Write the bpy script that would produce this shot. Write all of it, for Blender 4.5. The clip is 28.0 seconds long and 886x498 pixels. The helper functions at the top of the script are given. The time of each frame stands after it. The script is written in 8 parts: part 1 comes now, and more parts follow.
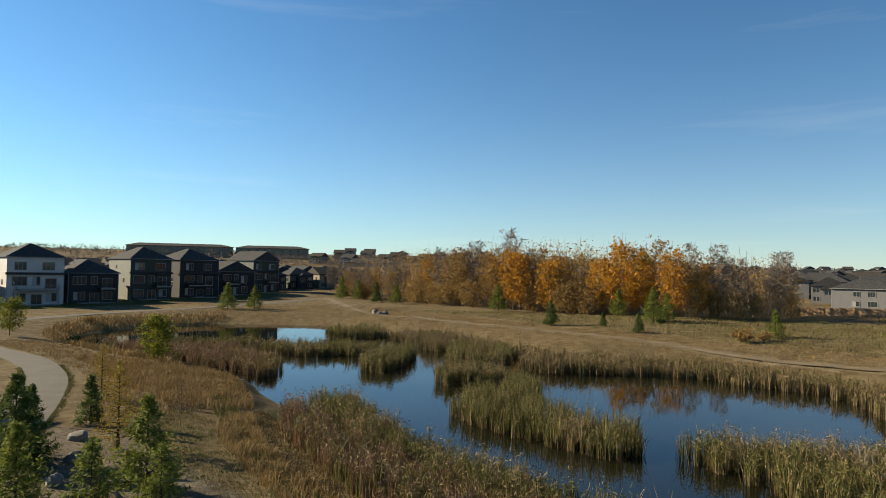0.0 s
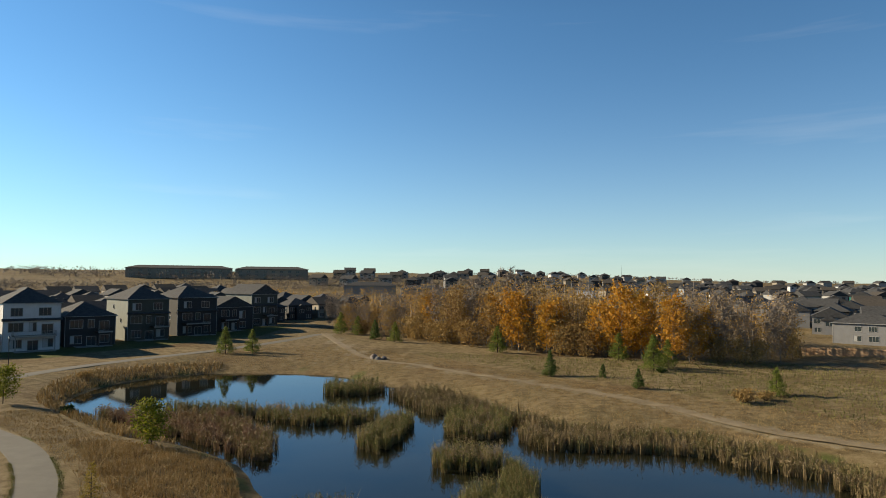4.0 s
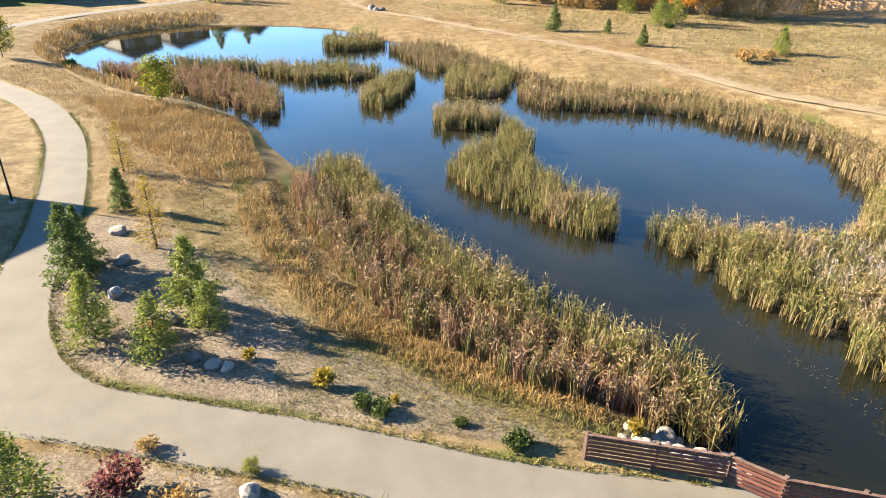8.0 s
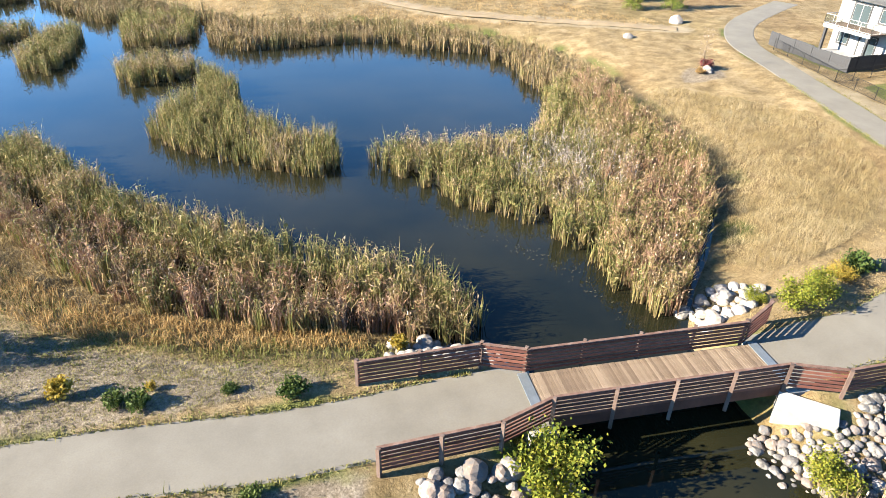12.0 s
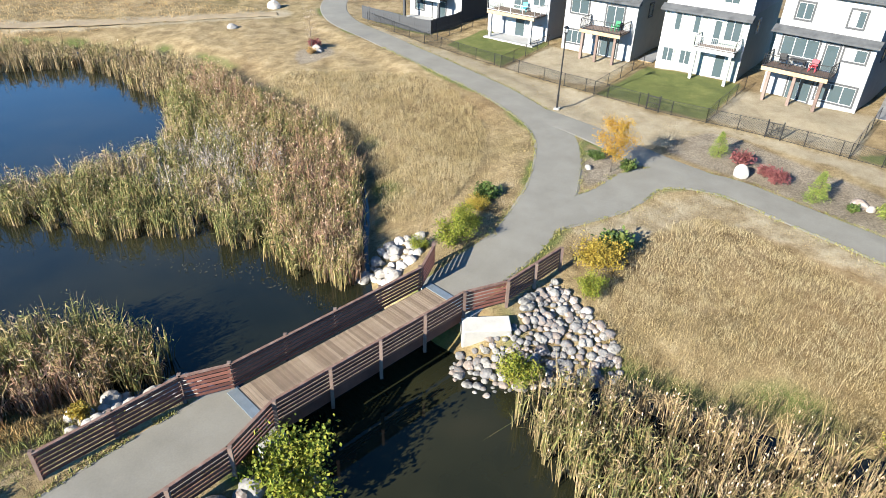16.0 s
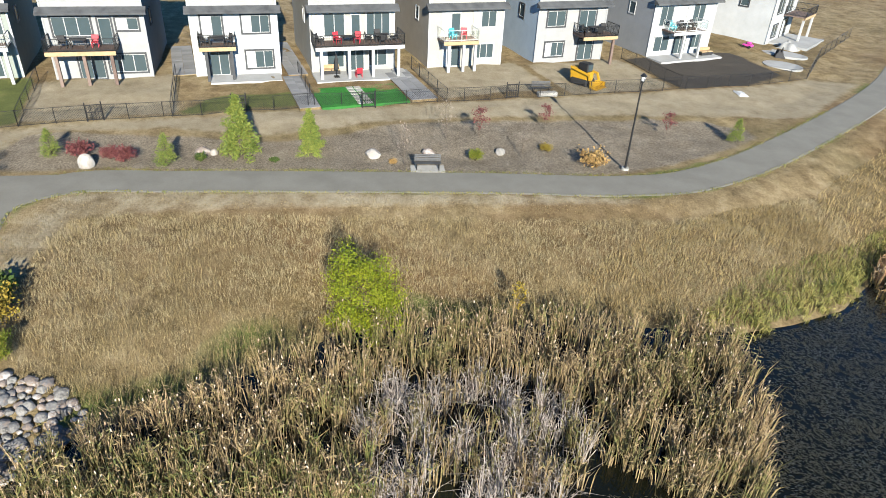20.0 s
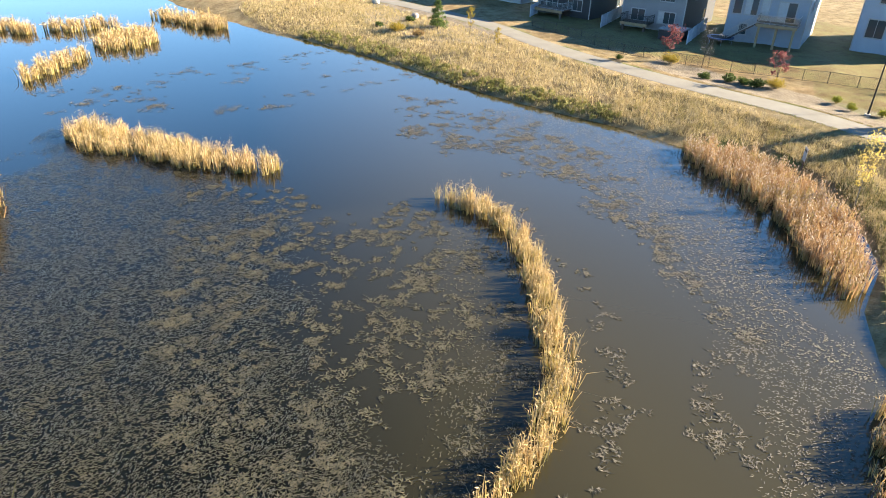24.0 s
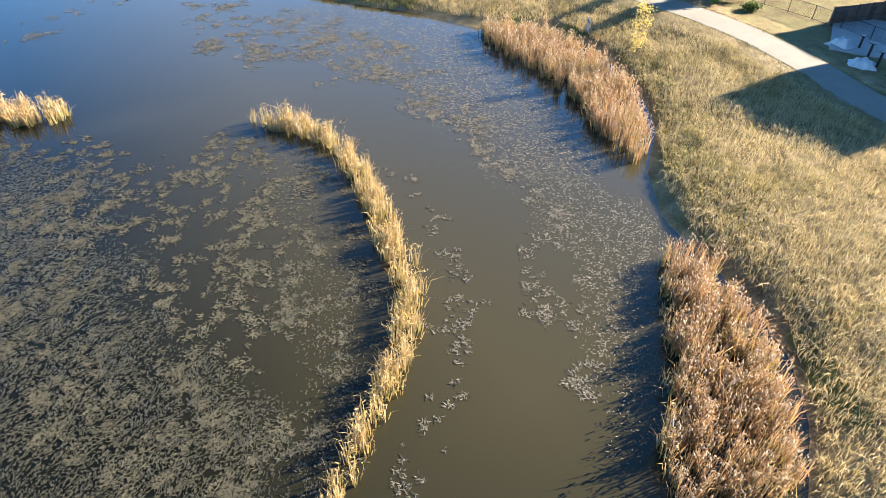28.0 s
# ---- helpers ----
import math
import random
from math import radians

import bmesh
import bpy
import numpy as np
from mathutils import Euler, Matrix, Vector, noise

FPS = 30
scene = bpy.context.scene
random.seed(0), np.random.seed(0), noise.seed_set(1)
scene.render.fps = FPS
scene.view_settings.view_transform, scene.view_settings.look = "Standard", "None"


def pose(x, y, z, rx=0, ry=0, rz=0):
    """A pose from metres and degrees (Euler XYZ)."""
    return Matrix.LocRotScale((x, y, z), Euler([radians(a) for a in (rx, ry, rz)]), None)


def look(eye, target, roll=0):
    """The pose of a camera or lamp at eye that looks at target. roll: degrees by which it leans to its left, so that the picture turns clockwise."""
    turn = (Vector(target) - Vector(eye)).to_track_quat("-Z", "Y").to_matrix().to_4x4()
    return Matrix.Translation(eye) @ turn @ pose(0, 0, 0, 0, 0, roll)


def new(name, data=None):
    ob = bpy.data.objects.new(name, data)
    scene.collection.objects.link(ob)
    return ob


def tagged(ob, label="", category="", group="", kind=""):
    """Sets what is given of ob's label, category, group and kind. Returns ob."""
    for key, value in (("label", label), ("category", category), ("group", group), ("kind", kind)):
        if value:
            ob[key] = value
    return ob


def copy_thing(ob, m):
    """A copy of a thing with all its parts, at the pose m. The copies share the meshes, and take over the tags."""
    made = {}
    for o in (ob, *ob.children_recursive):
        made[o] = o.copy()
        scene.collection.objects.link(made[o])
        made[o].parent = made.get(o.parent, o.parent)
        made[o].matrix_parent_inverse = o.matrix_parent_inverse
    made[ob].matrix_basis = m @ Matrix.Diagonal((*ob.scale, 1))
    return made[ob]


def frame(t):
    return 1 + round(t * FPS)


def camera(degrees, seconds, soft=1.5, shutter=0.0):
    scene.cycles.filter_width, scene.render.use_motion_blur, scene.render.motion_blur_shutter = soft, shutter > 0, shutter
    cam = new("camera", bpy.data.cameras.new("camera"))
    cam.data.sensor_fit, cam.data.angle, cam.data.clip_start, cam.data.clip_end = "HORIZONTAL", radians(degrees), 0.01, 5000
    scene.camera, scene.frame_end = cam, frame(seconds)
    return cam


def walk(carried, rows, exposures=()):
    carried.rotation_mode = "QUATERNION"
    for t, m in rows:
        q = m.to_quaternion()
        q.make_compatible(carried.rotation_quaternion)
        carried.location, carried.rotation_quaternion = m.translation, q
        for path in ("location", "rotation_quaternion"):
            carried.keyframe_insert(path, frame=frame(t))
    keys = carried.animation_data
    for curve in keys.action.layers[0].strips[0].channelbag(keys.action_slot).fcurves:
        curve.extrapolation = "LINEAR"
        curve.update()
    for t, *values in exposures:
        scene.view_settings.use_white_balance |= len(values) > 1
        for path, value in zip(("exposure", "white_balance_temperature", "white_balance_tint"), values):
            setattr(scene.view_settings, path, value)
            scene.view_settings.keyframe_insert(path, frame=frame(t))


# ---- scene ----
cam = camera(68.0, 28.0, soft=0.9)
# seconds, eye, heading to the left of +y, pitch, roll
PATH = [
    (0, -0.48, 0.24, 11.81, 5.26, 1.96, 0.84),
    (0.5, -0.5, 0.27, 11.53, 5.26, 1.94, 0.85),
    (1, -0.47, 0.24, 12.06, 5.26, 1.94, 0.76),
    (1.5, -0.38, 0.33, 13.17, 5.3, 2.07, 0.81),
    (2, -0.32, 0.39, 14.45, 5.31, 2.17, 0.84),
    (2.5, -0.24, 0.45, 15.87, 5.33, 2.2, 0.83),
    (3, -0.14, 0.55, 17.02, 5.34, 2.39, 0.69),
    (3.5, -0.15, 0.6, 18.23, 5.3, 2.54, 0.51),
    (5.5, -0.06, 0.75, 21.21, 5.32, 4.11, 0.28),
    (6, -0.05, 0.36, 21.03, 5.31, 2.02, 0.28),
    (6.5, -0.08, 0.05, 20.91, 5.26, -5.13, 0.48),
    (7, -0.15, -0.16, 20.84, 5.18, -12.38, 0.63),
    (7.5, -0.21, -0.29, 20.8, 5.06, -19.66, 0.85),
    (8, -0.26, -0.34, 20.78, 4.89, -27.04, 0.91),
    (8.5, -0.29, -0.36, 20.78, 4.81, -29.52, 1.06),
    (9, -0.32, -0.38, 20.78, 4.78, -29.86, 1.07),
    (9.5, -0.31, -0.39, 20.79, 4.78, -31.27, 1.05),
    (10, -0.29, -0.4, 20.8, 4.82, -31.91, 1.06),
    (10.5, -0.26, -0.39, 20.8, 3.14, -31.9, 1.14),
    (11, -0.28, -0.4, 20.8, -7.5, -31.84, 1.37),
    (11.5, -0.34, -0.42, 20.81, -16.11, -31.81, 1.39),
    (13.5, -0.39, -0.44, 20.82, -30.96, -31.73, 1.51),
    (14, -0.41, -0.42, 20.81, -35.51, -31.76, 1.51),
    (14.5, -0.42, -0.38, 20.79, -39.86, -31.78, 1.6),
    (15, -0.42, -0.33, 20.77, -44.24, -31.79, 1.65),
    (15.5, -0.41, -0.27, 20.76, -49.18, -31.78, 1.74),
    (16, -0.4, -0.18, 20.74, -54.38, -31.78, 1.93),
    (16.5, -0.39, -0.06, 20.68, -59.4, -31.73, 2.05),
    (17, -0.37, 0.09, 20.6, -65.03, -31.63, 2.24),
    (17.5, -0.36, 0.21, 20.53, -70.57, -31.52, 2.34),
    (18, -0.35, 0.28, 20.51, -76.78, -31.48, 2.42),
    (18.5, -0.32, 0.3, 20.5, -84, -31.38, 2.59),
    (19, -0.25, 0.27, 20.45, -92.04, -31.25, 2.63),
    (19.5, -0.17, 0.27, 20.35, -101.26, -31.08, 2.68),
    (20, -0.04, 0.33, 20.22, -112.09, -30.85, 2.91),
    (20.5, 0.16, 0.39, 20.08, -123.52, -30.55, 3.28),
    (21, 0.45, 0.35, 19.94, -135.18, -30.24, 3.38),
    (21.5, 0.78, 0.18, 19.81, -147.39, -29.91, 3.47),
    (23.5, 1.04, -0.05, 19.74, -183.15, -29.47, 1.87),
    (24, 1.21, -0.25, 19.72, -195.35, -29.54, 1.36),
    (24.5, 1.31, -0.38, 19.7, -207.19, -29.66, 1.23),
    (25, 1.39, -0.47, 19.74, -212.59, -29.82, 1.12),
    (25.5, 1.44, -0.51, 19.97, -213.17, -30.18, 1.21),
    (26, 1.47, -0.51, 20.5, -213.2, -30.27, 1.13),
    (26.5, 1.49, -0.45, 21.24, -213.19, -29.81, 0.91),
    (27, 1.51, -0.37, 21.94, -213.19, -29.53, 0.76),
    (27.5, 1.52, -0.32, 22.45, -213.3, -34.17, 1),
    (28, 1.51, -0.32, 22.79, -213.39, -40.32, 1.15),
]
EXPOSURES = [(0, 0.92, 8500, 9), (6.4, 0.88, 8500, 9), (7.0, 1.27, 9200, 14), (8.0, 2.88, 8200, 14), (9.0, 2.86, 7800, 14), (10, 2.9, 7200, 11), (11, 2.94, 7400, 12), (14, 2.7, 6400, 9), (17, 2.4, 6400, 8), (19, 2.06, 6400, 8), (20, 1.98, 6400, 7), (21.5, 2.24, 6700, 7), (24, 3.06, 7900, 11), (28, 3.27, 7400, 12)]
walk(cam, [(t, pose(x, y, z, 90 + pitch, 0, yaw) @ pose(0, 0, 0, 0, 0, roll)) for t, x, y, z, yaw, pitch, roll in PATH], EXPOSURES)

# ---------------------------------------------------------------- light
SUN_DIR = Vector((-0.985, 0.16, 0.0)).normalized()
SUN_UP = radians(23)
world = bpy.data.worlds.new("sky")
scene.world = world
world.use_nodes = True
wn = world.node_tree
sky = wn.nodes.new("ShaderNodeTexSky")
sky.sky_type, sky.sun_disc = "NISHITA", False
sky.sun_elevation, sky.sun_rotation = SUN_UP, math.atan2(SUN_DIR.x, SUN_DIR.y)
sky.air_density, sky.dust_density, sky.ozone_density = 1.0, 0.0, 6.0
sky.altitude = 600
wn.nodes["Background"].inputs["Strength"].default_value = 0.079
sun = new("sun", bpy.data.lights.new("sun", "SUN"))
sun.data.energy, sun.data.angle, sun.data.color = 5.0, radians(0.5), (1.0, 0.93, 0.81)
to_sun = SUN_DIR * math.cos(SUN_UP) + Vector((0, 0, math.sin(SUN_UP)))
sun.matrix_basis = look((0, 0, 60), Vector((0, 0, 60)) - to_sun)


# ---------------------------------------------------------------- materials
def node(nt, kind, **sets):
    n = nt.nodes.new(kind)
    for key, value in sets.items():
        n.inputs[key].default_value = value
    return n


def ramp_node(nt, stops):
    n = nt.nodes.new("ShaderNodeValToRGB")
    while len(n.color_ramp.elements) < len(stops):
        n.color_ramp.elements.new(0.5)
    for e, (at, c) in zip(n.color_ramp.elements, stops):
        e.position, e.color = at, (*c, 1)
    return n


def mix_node(nt, a, b, fac, blend="MIX"):
    n = nt.nodes.new("ShaderNodeMix")
    n.data_type, n.blend_type = "RGBA", blend
    for socket, value in ((n.inputs[0], fac), (n.inputs[6], a), (n.inputs[7], b)):
        if isinstance(value, bpy.types.NodeSocket):
            nt.links.new(value, socket)
        else:
            socket.default_value = (*value, 1) if isinstance(value, tuple) else value
    return n.outputs[2]


def math_node(nt, op, a, b=0.0, clamp=False):
    n = nt.nodes.new("ShaderNodeMath")
    n.operation, n.use_clamp = op, clamp
    for socket, value in zip(n.inputs, (a, b)):
        if isinstance(value, bpy.types.NodeSocket):
            nt.links.new(value, socket)
        else:
            socket.default_value = value
    return n.outputs[0]


def noise_node(nt, coord, scale, detail=4.0, rough=0.6):
    n = node(nt, "ShaderNodeTexNoise", Scale=scale, Detail=detail, Roughness=rough)
    nt.links.new(coord, n.inputs["Vector"])
    return n.outputs["Fac"]


TONE = 0.48  # scales base colours down, so that shade comes out darker against the sky


def toned(colours):
    return [tuple(v * TONE for v in c) for c in colours]


def material(name, colours, scale=1.0, rough=0.8, bump=0.3, fine=25.0, metal=0.0, vary="", world_space=False, lap=0.0, spec=0.3):
    """colours: two or more that noise blends. vary: object or island adds a random shift per piece. lap: board height of siding."""
    m = bpy.data.materials.new(name)
    m.use_nodes = True
    nt = m.node_tree
    b = nt.nodes["Principled BSDF"]
    b.inputs["Roughness"].default_value, b.inputs["Metallic"].default_value = rough, metal
    b.inputs["Specular IOR Level"].default_value = spec
    coord = nt.nodes.new("ShaderNodeNewGeometry").outputs["Position"] if world_space else nt.nodes.new("ShaderNodeTexCoord").outputs["Object"]
    f = noise_node(nt, coord, scale)
    g = noise_node(nt, coord, fine, 3.0)
    f = math_node(nt, "ADD", math_node(nt, "MULTIPLY", f, 1.5), -0.25, True)
    if vary:
        r = nt.nodes.new("ShaderNodeObjectInfo").outputs["Random"] if vary == "object" else nt.nodes.new("ShaderNodeNewGeometry").outputs["Random Per Island"]
        f = math_node(nt, "ADD", math_node(nt, "MULTIPLY", f, 0.45), math_node(nt, "MULTIPLY", r, 0.55), True)
    colours = toned(colours)
    n = len(colours) - 1
    cr = ramp_node(nt, [(0.2 + 0.6 * i / n, c) for i, c in enumerate(colours)])
    nt.links.new(f, cr.inputs["Fac"])
    grain = math_node(nt, "ADD", math_node(nt, "MULTIPLY", g, 0.5), 0.75)
    shade = nt.nodes.new("ShaderNodeCombineColor")
    for s in shade.inputs:
        nt.links.new(grain, s)
    nt.links.new(mix_node(nt, cr.outputs["Color"], shade.outputs[0], 0.6, "MULTIPLY"), b.inputs["Base Color"])
    height = g
    if lap:
        sep = nt.nodes.new("ShaderNodeSeparateXYZ")
        nt.links.new(coord, sep.inputs[0])
        height = math_node(nt, "ADD", math_node(nt, "MULTIPLY", g, 0.1), math_node(nt, "FRACT", math_node(nt, "DIVIDE", sep.outputs[2], -lap)))
    bp = node(nt, "ShaderNodeBump", Strength=bump, Distance=0.02)
    nt.links.new(height, bp.inputs["Height"])
    nt.links.new(bp.outputs["Normal"], b.inputs["Normal"])
    return m


def leaf_material(name, colours, patch=0.25, spread=0.6, glow=0.12, rough=0.75, foot=None, knee=1.0):
    """Thin leaves and blades: a colour for each leaf, drifting in patches over the ground, with light let through.
    foot: the colour of the withered lower stalks, up to the knee height."""
    m = bpy.data.materials.new(name)
    m.use_nodes = True
    nt = m.node_tree
    b = nt.nodes["Principled BSDF"]
    geo = nt.nodes.new("ShaderNodeNewGeometry")
    f = math_node(nt, "ADD", math_node(nt, "MULTIPLY", noise_node(nt, geo.outputs["Position"], patch, 2.0), 2.8), math_node(nt, "MULTIPLY", noise_node(nt, geo.outputs["Position"], patch * 10, 3.0, 0.75), 3.0))
    f = math_node(nt, "SUBTRACT", f, 2.4, True)
    f = math_node(nt, "ADD", math_node(nt, "MULTIPLY", f, 1 - spread), math_node(nt, "MULTIPLY", geo.outputs["Random Per Island"], spread), True)
    colours = toned(colours)
    n = len(colours) - 1
    cr = ramp_node(nt, [(i / n, c) for i, c in enumerate(colours)])
    nt.links.new(f, cr.inputs["Fac"])
    tone = cr.outputs["Color"]
    if foot:
        sep = nt.nodes.new("ShaderNodeSeparateXYZ")
        nt.links.new(geo.outputs["Position"], sep.inputs[0])
        wilt = math_node(nt, "ADD", math_node(nt, "DIVIDE", sep.outputs[2], -knee), math_node(nt, "ADD", math_node(nt, "MULTIPLY", geo.outputs["Random Per Island"], 0.8), 0.4), True)
        tone = mix_node(nt, tone, toned([foot])[0], math_node(nt, "MULTIPLY", wilt, 0.8))
    nt.links.new(tone, b.inputs["Base Color"])
    b.inputs["Roughness"].default_value, b.inputs["Specular IOR Level"].default_value = rough, 0.25
    tr = nt.nodes.new("ShaderNodeBsdfTranslucent")
    nt.links.new(tone, tr.inputs["Color"])
    ms = nt.nodes.new("ShaderNodeMixShader")
    ms.inputs[0].default_value = glow
    nt.links.new(b.outputs[0], ms.inputs[1])
    nt.links.new(tr.outputs[0], ms.inputs[2])
    nt.links.new(ms.outputs[0], nt.nodes["Material Output"].inputs["Surface"])
    return m


# pale haze low over the horizon
way = wn.nodes.new("ShaderNodeTexCoord").outputs["Generated"]
split = wn.nodes.new("ShaderNodeSeparateXYZ")
wn.links.new(way, split.inputs[0])
low = math_node(wn, "POWER", math_node(wn, "SUBTRACT", 1.0, math_node(wn, "MAXIMUM", split.outputs[2], 0.0), True), 9.0)
clear = mix_node(wn, sky.outputs["Color"], (0.55, 0.98, 1.16), 1.0, "MULTIPLY")
# sky colour is brightened sunward; its zenith is darkened to cut fill and reflections
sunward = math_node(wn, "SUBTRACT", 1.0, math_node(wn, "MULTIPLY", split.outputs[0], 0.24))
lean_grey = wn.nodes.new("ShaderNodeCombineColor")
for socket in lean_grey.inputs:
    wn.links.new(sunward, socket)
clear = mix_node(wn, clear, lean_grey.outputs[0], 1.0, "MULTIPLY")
zenith_dimming = math_node(wn, "MULTIPLY", math_node(wn, "MULTIPLY", math_node(wn, "SUBTRACT", split.outputs[2], 0.38), 2.2, True), 0.55)
clear = mix_node(wn, clear, (0.0, 0.0, 0.0), zenith_dimming)
haze = mix_node(wn, clear, (5.5, 5.6, 6.4), math_node(wn, "MULTIPLY", low, 0.45))
streak = wn.nodes.new("ShaderNodeMapping")
streak.inputs["Scale"].default_value, streak.inputs["Rotation"].default_value = (1.2, 1.2, 14.0), (0.1, 0.06, 0)
wn.links.new(way, streak.inputs["Vector"])
wisp = math_node(wn, "MULTIPLY", math_node(wn, "SUBTRACT", noise_node(wn, streak.outputs[0], 1.1, 5.0), 0.6), 0.35, True)
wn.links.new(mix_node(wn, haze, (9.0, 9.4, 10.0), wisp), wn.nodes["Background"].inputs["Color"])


def ground_material():
    """Dry mown grass, with mulch, lawn, bare dirt and tall-grass zones carried by the mesh."""
    m = bpy.data.materials.new("ground")
    m.use_nodes = True
    nt = m.node_tree
    b = nt.nodes["Principled BSDF"]
    b.inputs["Roughness"].default_value, b.inputs["Specular IOR Level"].default_value = 0.95, 0.1
    pos = nt.nodes.new("ShaderNodeNewGeometry").outputs["Position"]
    big, mid, small = noise_node(nt, pos, 0.06), noise_node(nt, pos, 0.7, 6.0, 0.7), noise_node(nt, pos, 7.0, 6.0, 0.85)
    zone = nt.nodes.new("ShaderNodeVertexColor")
    zone.layer_name = "zone"
    sep = nt.nodes.new("ShaderNodeSeparateColor")
    nt.links.new(zone.outputs["Color"], sep.inputs[0])

    def coat(stops, f):
        cr = ramp_node(nt, [(at, c) for (at, _), c in zip(stops, toned([c for _, c in stops]))])
        nt.links.new(f, cr.inputs["Fac"])
        return cr.outputs["Color"]

    def edge(socket):
        rag = math_node(nt, "MULTIPLY", math_node(nt, "SUBTRACT", mid, 0.5), 0.9)
        lit = math_node(nt, "ADD", socket, math_node(nt, "MULTIPLY", rag, math_node(nt, "MINIMUM", math_node(nt, "MULTIPLY", socket, 4.0), 1.0)))
        return math_node(nt, "MULTIPLY", math_node(nt, "SUBTRACT", lit, 0.3), 2.5, True)

    mixed = math_node(nt, "ADD", math_node(nt, "MULTIPLY", mid, 0.55), math_node(nt, "MULTIPLY", small, 0.45))
    dry = coat([(0.34, (0.095, 0.066, 0.032)), (0.44, (0.22, 0.16, 0.08)), (0.53, (0.35, 0.265, 0.145)), (0.66, (0.51, 0.41, 0.26))], mixed)
    olive = coat([(0.3, (0.07, 0.075, 0.03)), (0.5, (0.15, 0.13, 0.05)), (0.7, (0.27, 0.21, 0.09))], mixed)
    rust = coat([(0.32, (0.08, 0.05, 0.025)), (0.5, (0.2, 0.125, 0.058)), (0.7, (0.33, 0.22, 0.11))], mixed)
    dry = mix_node(nt, dry, rust, math_node(nt, "MULTIPLY", math_node(nt, "SUBTRACT", noise_node(nt, pos, 0.05, 5.0), 0.5), 5.0, True))
    dry = mix_node(nt, dry, olive, math_node(nt, "MULTIPLY", math_node(nt, "SUBTRACT", big, 0.5), 2.0, True))
    mulch = coat([(0.35, (0.06, 0.046, 0.032)), (0.45, (0.19, 0.155, 0.112)), (0.54, (0.33, 0.275, 0.205)), (0.64, (0.55, 0.48, 0.38))], math_node(nt, "ADD", math_node(nt, "MULTIPLY", small, 0.75), math_node(nt, "MULTIPLY", mid, 0.25)))
    lawn = coat([(0.32, (0.065, 0.08, 0.024)), (0.52, (0.14, 0.16, 0.048)), (0.7, (0.27, 0.245, 0.095))], mixed)
    dirt = coat([(0.36, (0.25, 0.2, 0.128)), (0.5, (0.37, 0.31, 0.21)), (0.64, (0.48, 0.41, 0.295))], mixed)
    col = mix_node(nt, dry, mulch, edge(sep.outputs[0]))
    col = mix_node(nt, col, lawn, edge(sep.outputs[1]))
    col = mix_node(nt, col, dirt, edge(sep.outputs[2]))
    gravel = coat([(0.3, (0.055, 0.047, 0.038)), (0.5, (0.085, 0.074, 0.062)), (0.72, (0.14, 0.125, 0.105))], small)
    col = mix_node(nt, col, gravel, edge(zone.outputs["Alpha"]))
    nt.links.new(col, b.inputs["Base Color"])
    bp = node(nt, "ShaderNodeBump", Strength=0.9, Distance=0.2)
    nt.links.new(mixed, bp.inputs["Height"])
    nt.links.new(bp.outputs["Normal"], b.inputs["Normal"])
    return m


def water_material():
    m = bpy.data.materials.new("pond_water")
    m.use_nodes = True
    nt = m.node_tree
    b = nt.nodes["Principled BSDF"]
    pos = nt.nodes.new("ShaderNodeNewGeometry").outputs["Position"]
    cr = ramp_node(nt, [(0.35, (0.005, 0.006, 0.0034)), (0.6, (0.012, 0.012, 0.006)), (0.75, (0.02, 0.017, 0.009))])
    nt.links.new(noise_node(nt, pos, 0.07, 5.0), cr.inputs["Fac"])
    # silt makes the southern basin browner
    sep = nt.nodes.new("ShaderNodeSeparateXYZ")
    nt.links.new(pos, sep.inputs[0])
    south = math_node(nt, "MULTIPLY", math_node(nt, "ADD", sep.outputs[1], -4.0), -0.06, True)
    plume = math_node(nt, "MULTIPLY", math_node(nt, "MULTIPLY", math_node(nt, "ADD", sep.outputs[0], -3.0), -0.07, True), south)
    murk = mix_node(nt, mix_node(nt, cr.outputs["Color"], (0.0034, 0.0038, 0.002), south), (0.0225, 0.0195, 0.0096), plume)
    nt.links.new(murk, b.inputs["Base Color"])
    b.inputs["Roughness"].default_value, b.inputs["IOR"].default_value = 0.03, 1.33
    bp = node(nt, "ShaderNodeBump", Strength=0.05, Distance=0.04)
    nt.links.new(noise_node(nt, pos, 2.2, 3.0), bp.inputs["Height"])
    nt.links.new(bp.outputs["Normal"], b.inputs["Normal"])
    return m


GROUND, WATER = ground_material(), water_material()
ASPHALT = material("path_asphalt", [(0.2, 0.187, 0.158), (0.226, 0.212, 0.18), (0.252, 0.238, 0.203)], 0.5, 0.95, 0.15, 14, world_space=True)
CONCRETE = material("concrete", [(0.38, 0.37, 0.34), (0.5, 0.48, 0.44)], 1.5, 0.85, 0.2)
REED = leaf_material("cattail_leaf", [(0.36, 0.23, 0.16), (0.49, 0.37, 0.25), (0.44, 0.33, 0.14), (0.28, 0.25, 0.08), (0.13, 0.165, 0.045), (0.22, 0.215, 0.065), (0.42, 0.3, 0.13), (0.53, 0.39, 0.23)], 0.2, 0.35, 0.2, foot=(0.27, 0.18, 0.095), knee=0.9)
REED_MIX = leaf_material("brown_cattail_leaf", [(0.5, 0.35, 0.27), (0.38, 0.21, 0.14), (0.27, 0.145, 0.085), (0.46, 0.32, 0.19), (0.36, 0.25, 0.11), (0.19, 0.18, 0.055), (0.28, 0.23, 0.07)], 0.3, 0.35, 0.2, foot=(0.27, 0.18, 0.1), knee=0.9)
